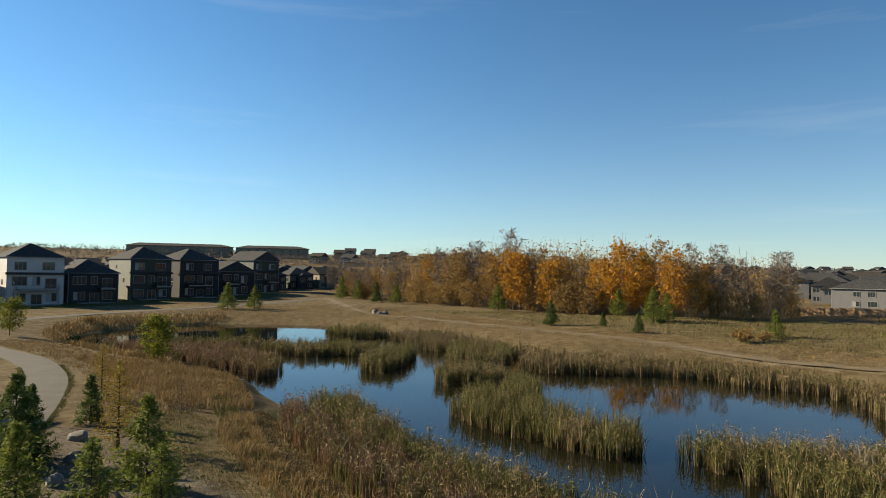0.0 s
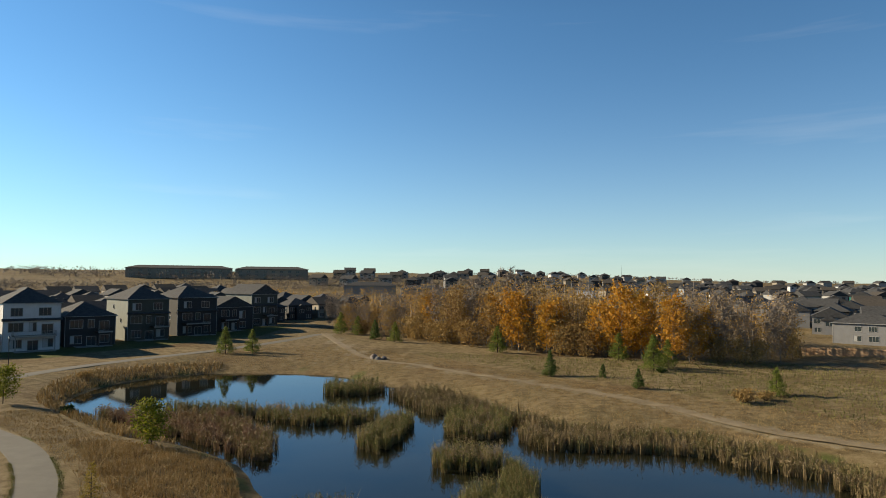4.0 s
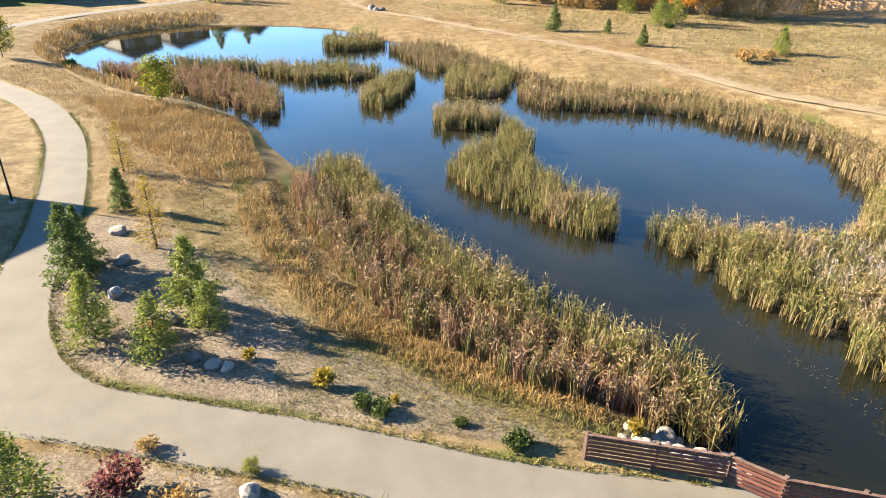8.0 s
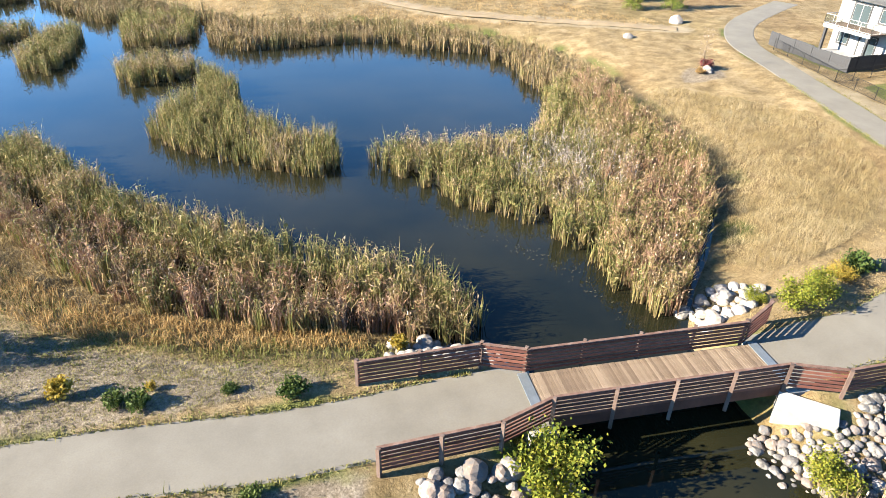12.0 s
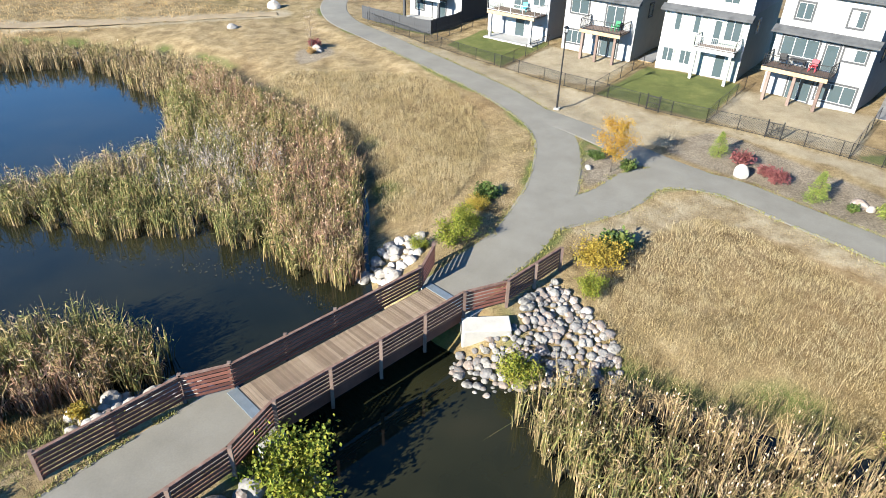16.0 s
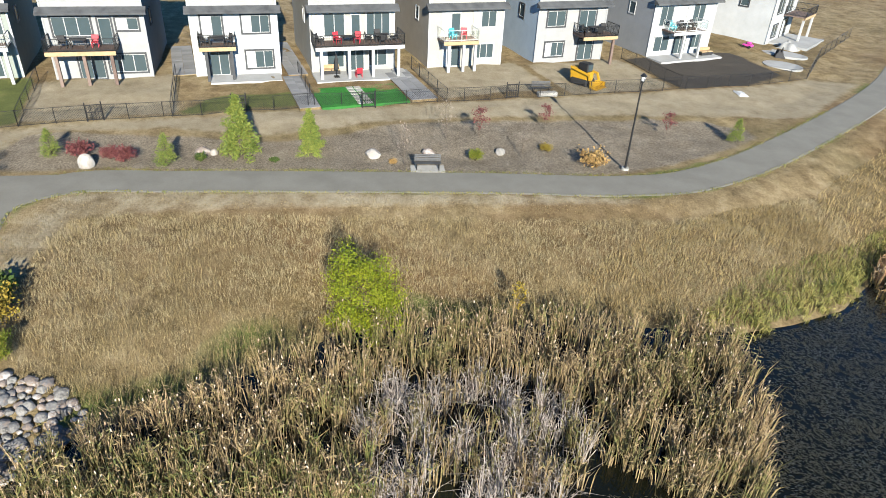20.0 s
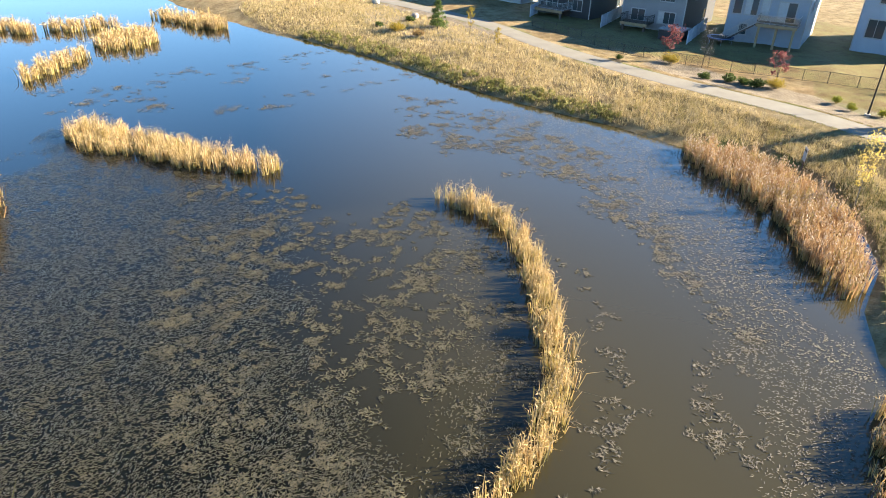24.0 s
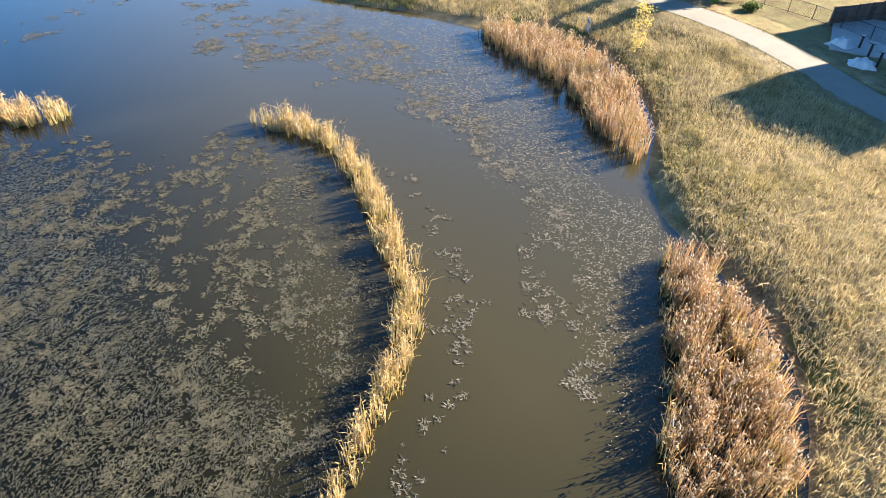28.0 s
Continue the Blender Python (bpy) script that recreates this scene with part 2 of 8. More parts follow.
REED_TAN = leaf_material("tan_reed_leaf", [(0.5, 0.4, 0.26), (0.25, 0.165, 0.09), (0.46, 0.345, 0.18), (0.33, 0.225, 0.115), (0.2, 0.19, 0.065), (0.17, 0.17, 0.05), (0.46, 0.34, 0.17)], 0.35, 0.4, foot=(0.24, 0.175, 0.085), knee=0.9)
REED_RED = leaf_material("russet_reed_leaf", [(0.74, 0.54, 0.34), (0.62, 0.38, 0.19), (0.44, 0.23, 0.12), (0.66, 0.44, 0.24), (0.56, 0.4, 0.17), (0.34, 0.3, 0.1)], 0.3, 0.55, 0.35, foot=(0.34, 0.3, 0.09), knee=0.7)
REED_GOLD = leaf_material("golden_reed_leaf", [(0.5, 0.27, 0.1), (0.64, 0.42, 0.17), (0.74, 0.56, 0.32), (0.58, 0.4, 0.15), (0.42, 0.35, 0.1)], 0.4, 0.6, 0.3, foot=(0.44, 0.38, 0.1), knee=0.6)
SEDGE = leaf_material("yellow_green_sedge", [(0.13, 0.15, 0.035), (0.27, 0.26, 0.065), (0.44, 0.38, 0.12), (0.19, 0.195, 0.05)], 0.3, 0.5, 0.2)
REED_GREY = leaf_material("withered_grey_reed_leaf", [(0.22, 0.17, 0.125), (0.42, 0.35, 0.3), (0.58, 0.51, 0.46), (0.3, 0.22, 0.15)], 0.6, 0.4)
GRASS = leaf_material("tall_dry_grass", [(0.27, 0.165, 0.062), (0.45, 0.27, 0.092), (0.54, 0.35, 0.135), (0.62, 0.44, 0.21), (0.32, 0.21, 0.078)], 0.08, 0.5)
GRASS_MIX = leaf_material("olive_dry_grass", [(0.15, 0.125, 0.045), (0.28, 0.195, 0.075), (0.4, 0.29, 0.12), (0.46, 0.35, 0.17), (0.16, 0.155, 0.045)], 0.1, 0.5)
GRASS_TAN = leaf_material("fine_tan_grass", [(0.22, 0.165, 0.075), (0.34, 0.255, 0.115), (0.44, 0.34, 0.17), (0.52, 0.425, 0.25), (0.25, 0.205, 0.085)], 0.1, 0.4)
GRASS_PALE = leaf_material("pale_golden_grass", [(0.3, 0.27, 0.09), (0.56, 0.43, 0.18), (0.78, 0.62, 0.35), (0.68, 0.5, 0.23), (0.36, 0.36, 0.11)], 0.15, 0.35, 0.3)
GRASS_GREEN = leaf_material("green_verge_grass", [(0.12, 0.14, 0.03), (0.2, 0.21, 0.05), (0.3, 0.27, 0.08), (0.38, 0.3, 0.11)], 0.3, 0.5)
FLUFF = material("cattail_seed_fluff", [(0.46, 0.31, 0.19), (0.64, 0.47, 0.32), (0.8, 0.66, 0.5)], 6, 0.95, 0.1, vary="island")
WEED = leaf_material("pond_weed", [(0.035, 0.032, 0.02), (0.08, 0.072, 0.045), (0.13, 0.113, 0.078), (0.07, 0.07, 0.034), (0.22, 0.19, 0.135)], 0.5, 0.55, 0.05)
WEED_FINE = leaf_material("fine_dark_pond_weed", [(0.022, 0.021, 0.013), (0.044, 0.041, 0.026), (0.07, 0.063, 0.044), (0.04, 0.041, 0.021), (0.1, 0.088, 0.063)], 0.5, 0.5, 0.05, 0.32)
WEED_PALE = leaf_material("silvery_pond_weed", [(0.05, 0.045, 0.034), (0.12, 0.105, 0.08), (0.19, 0.165, 0.13), (0.09, 0.085, 0.05), (0.27, 0.235, 0.185)], 0.4, 0.5, 0.05)
WEED_DARK = leaf_material("sunken_pond_weed", [(0.009, 0.01, 0.006), (0.018, 0.019, 0.01), (0.034, 0.032, 0.018)], 0.35, 0.6, 0.05)


# ---------------------------------------------------------------- shaping helpers
def part(name, bm, mat, parent=None, label=""):
    """One mesh object out of a bmesh, under a thing or a part."""
    me = bpy.data.meshes.new(name)
    bm.normal_update()
    bm.to_mesh(me)
    bm.free()
    return part_of(name, me, mat, parent, label)


def part_of(name, me, mat, parent=None, label=""):
    if mat and not me.materials:
        me.materials.append(mat)
    ob = new(name, me)
    ob.parent = parent
    return tagged(ob, label)


def box(bm, x0, y0, z0, x1, y1, z1, m=None):
    """Adds a box; m turns and moves it."""
    vs = [bm.verts.new((x, y, z)) for z in (z0, z1) for y in (y0, y1) for x in (x0, x1)]
    for a in ((0, 2, 3, 1), (4, 5, 7, 6), (0, 1, 5, 4), (2, 6, 7, 3), (0, 4, 6, 2), (1, 3, 7, 5)):
        bm.faces.new([vs[i] for i in a])
    if m is not None:
        bmesh.ops.transform(bm, matrix=m, verts=vs)
    return vs


def boxed(*dims, bevel=0.0, m=None):
    bm = bmesh.new()
    box(bm, *dims, m=m)
    if bevel:
        bmesh.ops.bevel(bm, geom=bm.edges[:], offset=bevel, segments=1, affect="EDGES")
    return bm


def rod(bm, a, b, r0, r1=None, sides=8):
    """A tapered rod from a to b."""
    a, b = Vector(a), Vector(b)
    turn = (b - a).to_track_quat("Z", "Y").to_matrix()
    rings = []
    for p, r in ((a, r0), (b, r0 if r1 is None else r1)):
        rings.append([bm.verts.new(p + turn @ Vector((r * math.cos(2 * math.pi * i / sides), r * math.sin(2 * math.pi * i / sides), 0))) for i in range(sides)])
    for i in range(sides):
        j = (i + 1) % sides
        bm.faces.new((rings[0][i], rings[0][j], rings[1][j], rings[1][i]))
    bm.faces.new(rings[0][::-1])
    bm.faces.new(rings[1])


def beam(bm, a, b, wide, high):
    """A board from a to b, wide across and high upright, centred on the line."""
    a, b = Vector(a), Vector(b)
    along = (b - a).normalized()
    side = along.cross(Vector((0, 0, 1))).normalized() * wide / 2
    up = side.cross(along).normalized() * high / 2
    vs = [bm.verts.new(p + s * side + u * up) for p in (a, b) for s, u in ((-1, -1), (1, -1), (1, 1), (-1, 1))]
    for f in ((0, 1, 2, 3), (7, 6, 5, 4), (0, 4, 5, 1), (1, 5, 6, 2), (2, 6, 7, 3), (3, 7, 4, 0)):
        bm.faces.new([vs[i] for i in f])


def empty(name, m, label="", category="", group="", kind=""):
    ob = new(name)
    ob.empty_display_size = 0.3
    ob.matrix_basis = m
    return tagged(ob, label, category, group, kind)


def mesh_from(name, verts, faces_by_size):
    """A mesh from numpy arrays: verts (n, 3) and index arrays of (k, 3) or (k, 4)."""
    me = bpy.data.meshes.new(name)
    loops = np.concatenate([f.ravel() for f in faces_by_size]).astype(np.int32)
    totals = np.concatenate([np.full(len(f), f.shape[1]) for f in faces_by_size]).astype(np.int32)
    me.vertices.add(len(verts))
    me.vertices.foreach_set("co", np.ascontiguousarray(verts, dtype=np.float32).ravel())
    me.loops.add(len(loops))
    me.loops.foreach_set("vertex_index", loops)
    me.polygons.add(len(totals))
    me.polygons.foreach_set("loop_start", np.concatenate([[0], np.cumsum(totals)[:-1]]).astype(np.int32))
    me.polygons.foreach_set("loop_total", totals)
    me.update(calc_edges=True)
    return me


def spline(points, step=1.0, closed=False):
    """A smooth line through the points, as an (n, k) array."""
    p = np.array(points, float)
    n = len(p)
    out = []
    for i in range(n if closed else n - 1):
        a, b, c, d = (p[j % n] if closed else p[min(max(j, 0), n - 1)] for j in (i - 1, i, i + 1, i + 2))
        k = max(1, int(np.linalg.norm((c - b)[:2]) / step))
        for s in np.arange(k)[:, None] / k:
            out.append(0.5 * (2 * b + (c - a) * s + (2 * a - 5 * b + 4 * c - d) * s**2 + (3 * b - a - 3 * c + d) * s**3)[None] if np.ndim(s) else b)
    out = np.concatenate(out)
    return out if closed else np.concatenate([out, p[-1:]])


def inside(poly, x, y):
    hit = np.zeros(x.shape, bool)
    for (x0, y0), (x1, y1) in zip(poly, np.roll(poly, -1, 0)):
        cross = (y0 > y) != (y1 > y)
        hit ^= cross & (x < (x1 - x0) * (y - y0) / (y1 - y0 + 1e-12) + x0)
    return hit


def line_distance(line, x, y, closed=False):
    """Distance to a line, and the index along it of the nearest spot."""
    best, at = np.full(x.shape, 1e9), np.zeros(x.shape)
    ends = np.roll(line, -1, 0) if closed else line[1:]
    for i, (a, b) in enumerate(zip(line, ends)):
        d = b[:2] - a[:2]
        s = np.clip(((x - a[0]) * d[0] + (y - a[1]) * d[1]) / (d @ d + 1e-12), 0, 1)
        r = np.hypot(x - a[0] - s * d[0], y - a[1] - s * d[1])
        near = r < best
        best, at = np.where(near, r, best), np.where(near, i + s, at)
    return best, at


def smooth(a, b, v):
    t = np.clip((v - a) / (b - a), 0, 1)
    return t * t * (3 - 2 * t)


def rough_field(x, y, scale, seed=0):
    """Cheap smooth noise in -1..1."""
    r = np.random.RandomState(seed)
    out = np.zeros(x.shape)
    for k in range(7):
        a, f, p = r.uniform(0, 6.28), r.uniform(0.6, 1.8) / scale, r.uniform(0, 6.28, 2)
        out += np.sin(f * (x * math.cos(a) + y * math.sin(a)) * 6.28 + p[0] + 1.3 * np.sin(f * 3.1 * (y * math.cos(a) - x * math.sin(a)) + p[1]))
    return out / 7 * 1.6


# ---------------------------------------------------------------- plan of ponds and paths
BASIN_NORTH = spline([(11.3, 12), (11.4, 17), (10.6, 20.5), (6.2, 25.2), (3.0, 26.8), (0.0, 29.2), (-2.8, 31.0), (-5.6, 34.4), (-9.8, 40.0), (-13.8, 46.0), (-17.4, 53.0), (-23.4, 61.2), (-28, 68.5),
    (-39.7, 77.1), (-59.2, 90.1), (-69.3, 100.1), (-71.9, 119.5), (-59.2, 134.9), (-37.9, 136), (-20.1, 121.5), (-12, 117), (-6, 109), (1, 98), (8.6, 89.5), (22.8, 85.5), (33, 77), (38, 68),
    (38.7, 57.9), (36.8, 48.2), (36.2, 41.5), (34.8, 35.6), (32.1, 31), (27.4, 25.7), (23.6, 22.4), (20.8, 19.5), (19.6, 17), (19.6, 12)], 3.0, True)
BASIN_SOUTH = spline([(11.3, 18), (19.6, 18), (19.0, 12), (19.3, 9.8), (21, 8), (22.1, 6.2), (22.6, 3.1), (23.7, -0.5), (25.2, -4.6), (24.4, -9.1), (22.6, -15.8), (20.7, -20.6), (19.2, -24), (19.1, -31), (22, -38),
    (24.2, -48), (25.7, -54), (30, -69.5), (40, -87), (55, -110), (72, -138), (66, -180), (36, -186), (24, -150), (14, -123.4), (4, -105.6), (-5, -92.8), (-13.3, -79.4), (-20.3, -65.4), (-26.6, -56),
    (-29.4, -52.4), (-32.2, -46.8), (-36, -43), (-37.6, -38), (-36.4, -32), (-32.5, -25.6), (-28.2, -22.3), (-25.5, -18.5), (-24.8, -15.7), (-24.2, -11.8), (-22.5, -8), (-20, -5.3), (-15, -2), (-8, 2.5), (-1, 6.5), (5, 9.3), (9.5, 11.6)], 3.0, True)
# centre lines with height; the last number of each path is its half width
PATHS = {
    "path_west": (spline([(10.6, 16.6, 1.72), (6.7, 17.0, 1.72), (0.8, 17.3, 1.75), (-6, 18.5, 1.78), (-13.2, 19.3, 1.8), (-18.5, 20.2, 1.8), (-22.6, 23.2, 1.8), (-26.2, 28.6, 1.8), (-29.6, 36.7, 1.8), (-35.1, 46.9, 1.85), (-41.3, 56.2, 1.9),
        (-50.5, 65.8, 1.9), (-62, 73.5, 1.95), (-78, 86, 2.0), (-86, 104, 2.05), (-85.5, 122, 2.1), (-79, 140, 2.2), (-70, 160, 2.3), (-62, 182, 2.6), (-58, 206, 2.8)], 1.0), 1.65),
    "path_southwest": (spline([(-13, 19.2, 1.79), (-17, 19.6, 1.795), (-21.5, 19.6, 1.8), (-27, 18.0, 1.81), (-34, 12, 1.85), (-40, 2, 1.9), (-43.5, -8, 1.95), (-45, -18.5, 2.0), (-46.6, -24.1, 2.0), (-47.6, -30.6, 2.0), (-47.2, -37.7, 2.0), (-45.2, -46.3, 2.0), (-41.2, -54.4, 2.0),
        (-36.8, -63.5, 2.0), (-32.4, -76, 2.0), (-28.7, -92, 2.0), (-20.5, -109, 2.0), (-8, -130, 2.0), (2, -160, 2.2)], 1.0), 1.55),
    "path_north": (spline([(20.9, 14.9, 1.72), (24.4, 15.0, 1.76), (28.5, 15.0, 1.85), (35.5, 16.8, 1.95), (42.8, 20.8, 2.0), (47.4, 27.4, 2.05), (50.8, 36.3, 2.1), (55.0, 48.8, 2.15), (58.5, 58.5, 2.2), (66, 66.5, 2.25), (80, 74, 2.4)], 1.0), 1.6),
    "path_link": (spline([(46.2, 24.6, 2.03), (45.2, 19.5, 2.02), (44.1, 16.0, 2.0), (42.9, 12.0, 1.99), (42.1, 8.0, 2.0)], 1.0), 1.3),
    "path_east": (spline([(30.5, 15.2, 1.88), (35.5, 12.9, 1.93), (40.2, 12.1, 1.98), (42.2, 8.0, 2.0), (40.9, 2.5, 2.0), (38.2, -7.2, 2.0), (35.0, -18.1, 1.97), (32.6, -25.6, 1.95), (32.2, -32.2, 1.95), (35.6, -43.6, 2.0), (44.6, -64.6, 2.05), (56, -83, 2.1), (66, -98, 2.15), (80, -122, 2.2)], 1.0), 1.5),
}
TRAIL = spline([(-57.2, 207), (-34.3, 156.4), (-17, 138.7), (1, 121.9), (18.8, 104.3), (30.6, 87.7), (43.5, 76.4), (56, 67)], 3.0)
MULCH = [spline(p, 2.0, True) for p in (
    [(-27.9, 38.5), (-21.5, 37.5), (-14.8, 31.5), (-6.5, 25.7), (0.8, 22.2), (3.2, 20), (-6.6, 20.6), (-14.5, 21.3), (-23.6, 25.7)],
    [(3, 15), (-6, 16.3), (-13, 17.2), (-19, 17.2), (-22, 14), (-16, 9), (-6, 10), (2, 12.5)],
    [(45.5, 13.0), (51.0, 11.5), (48.6, 2.3), (46.0, -5.3), (47.0, -15.5), (45.0, -26), (41.6, -40), (37.5, -41.5), (34.6, -30), (34.8, -24), (37.2, -16), (40.4, -4), (43.6, 5)],
    [(36.2, 15.0), (39.0, 13.6), (42.3, 13.9), (43.0, 16.0), (41.6, 18.2)],
    [(44, 50), (47, 53.5), (50, 52), (48.5, 49.5)],
    [(-39.5, -66.5), (-42.2, -57.5), (-46.6, -48.5), (-49.6, -38), (-54, -38), (-51.5, -49), (-46.5, -60), (-43, -68)],
    [(-17, -87), (-26, -80), (-29, -92), (-18, -108), (-13, -100)],
)]
LAWN_AND_SHADE = [np.array(p, float) for p in (
    [(55.8, 33.6), (65.6, 33.6), (66, 42.5), (58.5, 42.5)], [(53.5, 12.5), (64.6, 12.8), (65, 22.0), (54, 22.5)], [(53, -9.2), (56.5, -9.2), (56.5, -1.5), (53, 2.0)],
    [(66, 57), (60.5, 55), (60, 46), (64, 46)], [(-50, -44), (-56, -36), (-62, -40), (-70, -56), (-58, -62), (-50, -52)], [(-49.5, -34), (-49, -19), (-62, -19), (-66, -36), (-56, -40)],
    # north-west yards: lawn green stands in for the houses' long shade
    [(-122, 126), (-101, 138), (-90, 160), (-80, 185), (-73, 215), (-80, 240), (-92, 220), (-104, 175), (-126, 145)],
    [(-36, -84), (-42, -70), (-47, -63.5), (-55, -55.5), (-62, -48), (-68, -42), (-84, -60), (-80, -80), (-52, -100), (-36, -100)],
    [(-64, -38), (-74, -31), (-90, -36), (-90, -48), (-72, -46)],
)]


def shore(x, y):
    """Signed distance to the water's edge: positive on land."""
    out = np.full(x.shape, 1e9)
    for basin in (BASIN_NORTH, BASIN_SOUTH):
        d, _ = line_distance(basin, x, y, True)
        out = np.minimum(out, np.where(inside(basin, x, y), -d, d))
    return out


def ground_height(x, y, paths=True):
    x, y = np.asarray(x, float), np.asarray(y, float)
    d = shore(x, y)
    land = 1.85 * (1 - np.exp(-np.maximum(d, 0) / 4.6)) + 0.5 * smooth(14, 40, d) + 5.0 * smooth(160, 480, np.hypot(x, y)) + 23.0 * smooth(330, 800, np.hypot(x, y)) * smooth(0.45, -0.25, x / np.maximum(y, 1.0)) * smooth(0, 60, y) + 15.0 * smooth(450, 1300, np.hypot(x, y)) * smooth(0, 200, y) * smooth(-0.25, 0.15, x / np.maximum(y, 1.0))
    land += (0.09 * rough_field(x, y, 9, 1) + 0.05 * rough_field(x, y, 3, 2)) * smooth(0.5, 4, d) + 0.5 * rough_field(x, y, 70, 3) * smooth(20, 60, d) * smooth(60, 130, np.hypot(x, y))
    z = np.where(d > 0, land, -0.9 * (1 - np.exp(np.minimum(d, 0) / 3.0)))
    if paths:
        for line, half in PATHS.values():
            line = line[::2]
            r, at = line_distance(line, x, y)
            level = np.interp(at, np.arange(len(line)), line[:, 2])
            w = (1 - smooth(half + 0.5, half + 3.5, r)) * smooth(0.0, 2.4, d)
            z = z * (1 - w) + (level - 0.02) * w
    return z




# ---------------------------------------------------------------- ground, water, paths
def axis(lo, hi, step, far):
    core = np.arange(lo, hi + step, step)
    out, s = [], step
    v = 0.0
    while v < far:
        s *= 1.16
        v += s
        out.append(v)
    out = np.array(out)
    return np.concatenate([lo - out[::-1], core, core[-1] + out])


gx, gy = axis(-58, 60, 0.62, 4200), axis(-75, 88, 0.62, 4200)
GX, GY = np.meshgrid(gx, gy)
gd = shore(GX, GY)
gz = ground_height(GX, GY)


def lookup(table, x, y):
    """Reads a table over the ground's grid between its knots."""
    x, y = np.asarray(x, float), np.asarray(y, float)
    i, j = np.clip(np.searchsorted(gx, x) - 1, 0, len(gx) - 2), np.clip(np.searchsorted(gy, y) - 1, 0, len(gy) - 2)
    u, v = (x - gx[i]) / (gx[i + 1] - gx[i]), (y - gy[j]) / (gy[j + 1] - gy[j])
    return (table[j, i] * (1 - u) + table[j, i + 1] * u) * (1 - v) + (table[j + 1, i] * (1 - u) + table[j + 1, i + 1] * u) * v


def ground_at(x, y):
    return float(lookup(gz, x, y))


gi = np.arange(GX.size).reshape(GX.shape)
quads = np.stack([gi[:-1, :-1], gi[:-1, 1:], gi[1:, 1:], gi[1:, :-1]], -1).reshape(-1, 4)
ground_mesh = mesh_from("ground", np.stack([GX, GY, gz], -1).reshape(-1, 3), [quads])
ground_mesh.polygons.foreach_set("use_smooth", np.ones(len(ground_mesh.polygons), bool))
zone = np.zeros((*GX.shape, 4))
zone[..., 3] = 0


def area(poly, soft=0.8):
    d, _ = line_distance(poly, GX, GY, True)
    return smooth(-soft, soft, np.where(inside(poly, GX, GY), d, -d))


for poly in MULCH:
    zone[..., 0] = np.maximum(zone[..., 0], area(poly))
for poly in LAWN_AND_SHADE:
    zone[..., 1] = np.maximum(zone[..., 1], area(poly, 0.4) * (0.45 if poly[:, 0].max() < -35 and poly[:, 1].max() < 0 else 1.0))
verge = rough_field(GX, GY, 14, 8)
path_gap = np.full(GX.shape, 1e9)
for line, half in PATHS.values():
    r, _ = line_distance(line[::2], GX, GY)
    path_gap = np.minimum(path_gap, r - half)
    strip = (1 - smooth(half + 0.25, half + 1.0, r)) * smooth(-0.1, 0.6, verge) * 0.75
    zone[..., 1] = np.maximum(zone[..., 1], strip)
zone[..., 1] = np.maximum(zone[..., 1], 0.8 * smooth(0.0, 0.6, gd) * (1 - smooth(1.5, 4, gd)) * (0.4 + 0.6 * smooth(0.0, 0.7, rough_field(GX, GY, 8, 9))))
tr, _ = line_distance(TRAIL, GX, GY)
zone[..., 2] = np.maximum(zone[..., 2], 0.8 * (1 - smooth(0.7, 3.4, tr)))
for (x0, y0, x1, y1) in ((53.5, 1.5, 63, 12.5), (55.5, 23.5, 65, 33), (52, -31, 60.5, -20), (50.2, -43, 59.5, -32)):
    zone[..., 2] = np.maximum(zone[..., 2], smooth(x0 - .4, x0 + .4, GX) * smooth(x1 + .4, x1 - .4, GX) * smooth(y0 - .4, y0 + .4, GY) * smooth(y1 + .4, y1 - .4, GY))
mown = np.array([(44.5, 21), (50.5, 34), (55, 47), (59.4, 55), (56.6, 44.2), (55.4, 34.4), (53.2, 21.2), (52.5, 12.4), (52.3, 2.6), (52, -8.4), (50.8, -19.2), (49.8, -31), (49.3, -44), (48.9, -54), (49.8, -60), (47, -64), (40, -50), (43, -40), (46, -26), (48, -15.5), (47.4, -5), (50, 2.5), (51.5, 11.5), (45, 14)], float)
zone[..., 2] = np.maximum(zone[..., 2], 0.85 * area(mown, 0.8))
verge_poly = np.array([(30, 13.4), (36, 11), (39.5, 9), (41, 8), (39.4, 2.5), (36.8, -7), (33.5, -18), (31, -26), (29.6, -26), (31.8, -18), (35, -6), (37, 3), (37.2, 7.6), (31, 10)], float)
zone[..., 2] = np.maximum(zone[..., 2], 0.6 * area(verge_poly, 0.6))
zone[..., 3] = area(np.array([(49.7, -43.9), (59.6, -43.9), (60, -58.5), (51.4, -58.0), (49.4, -52)], float), 0.4)
layer = ground_mesh.color_attributes.new("zone", "FLOAT_COLOR", "POINT")
layer.data.foreach_set("color", zone.reshape(-1).astype(np.float32))
ground = part_of("ground", ground_mesh, GROUND)
tagged(ground, "rolling ground of dry tan grass, mulch beds and banks", "ground", kind="structure")

bm = bmesh.new()
for x0, y0, x1, y1 in ((-100, -215, 100, 160),):
    bm.faces.new([bm.verts.new(p) for p in ((x0, y0, 0), (x1, y0, 0), (x1, y1, 0), (x0, y1, 0))])
water = part("water", bm, WATER)
tagged(water, "still dark pond water mirroring the blue sky", "pond", kind="structure")


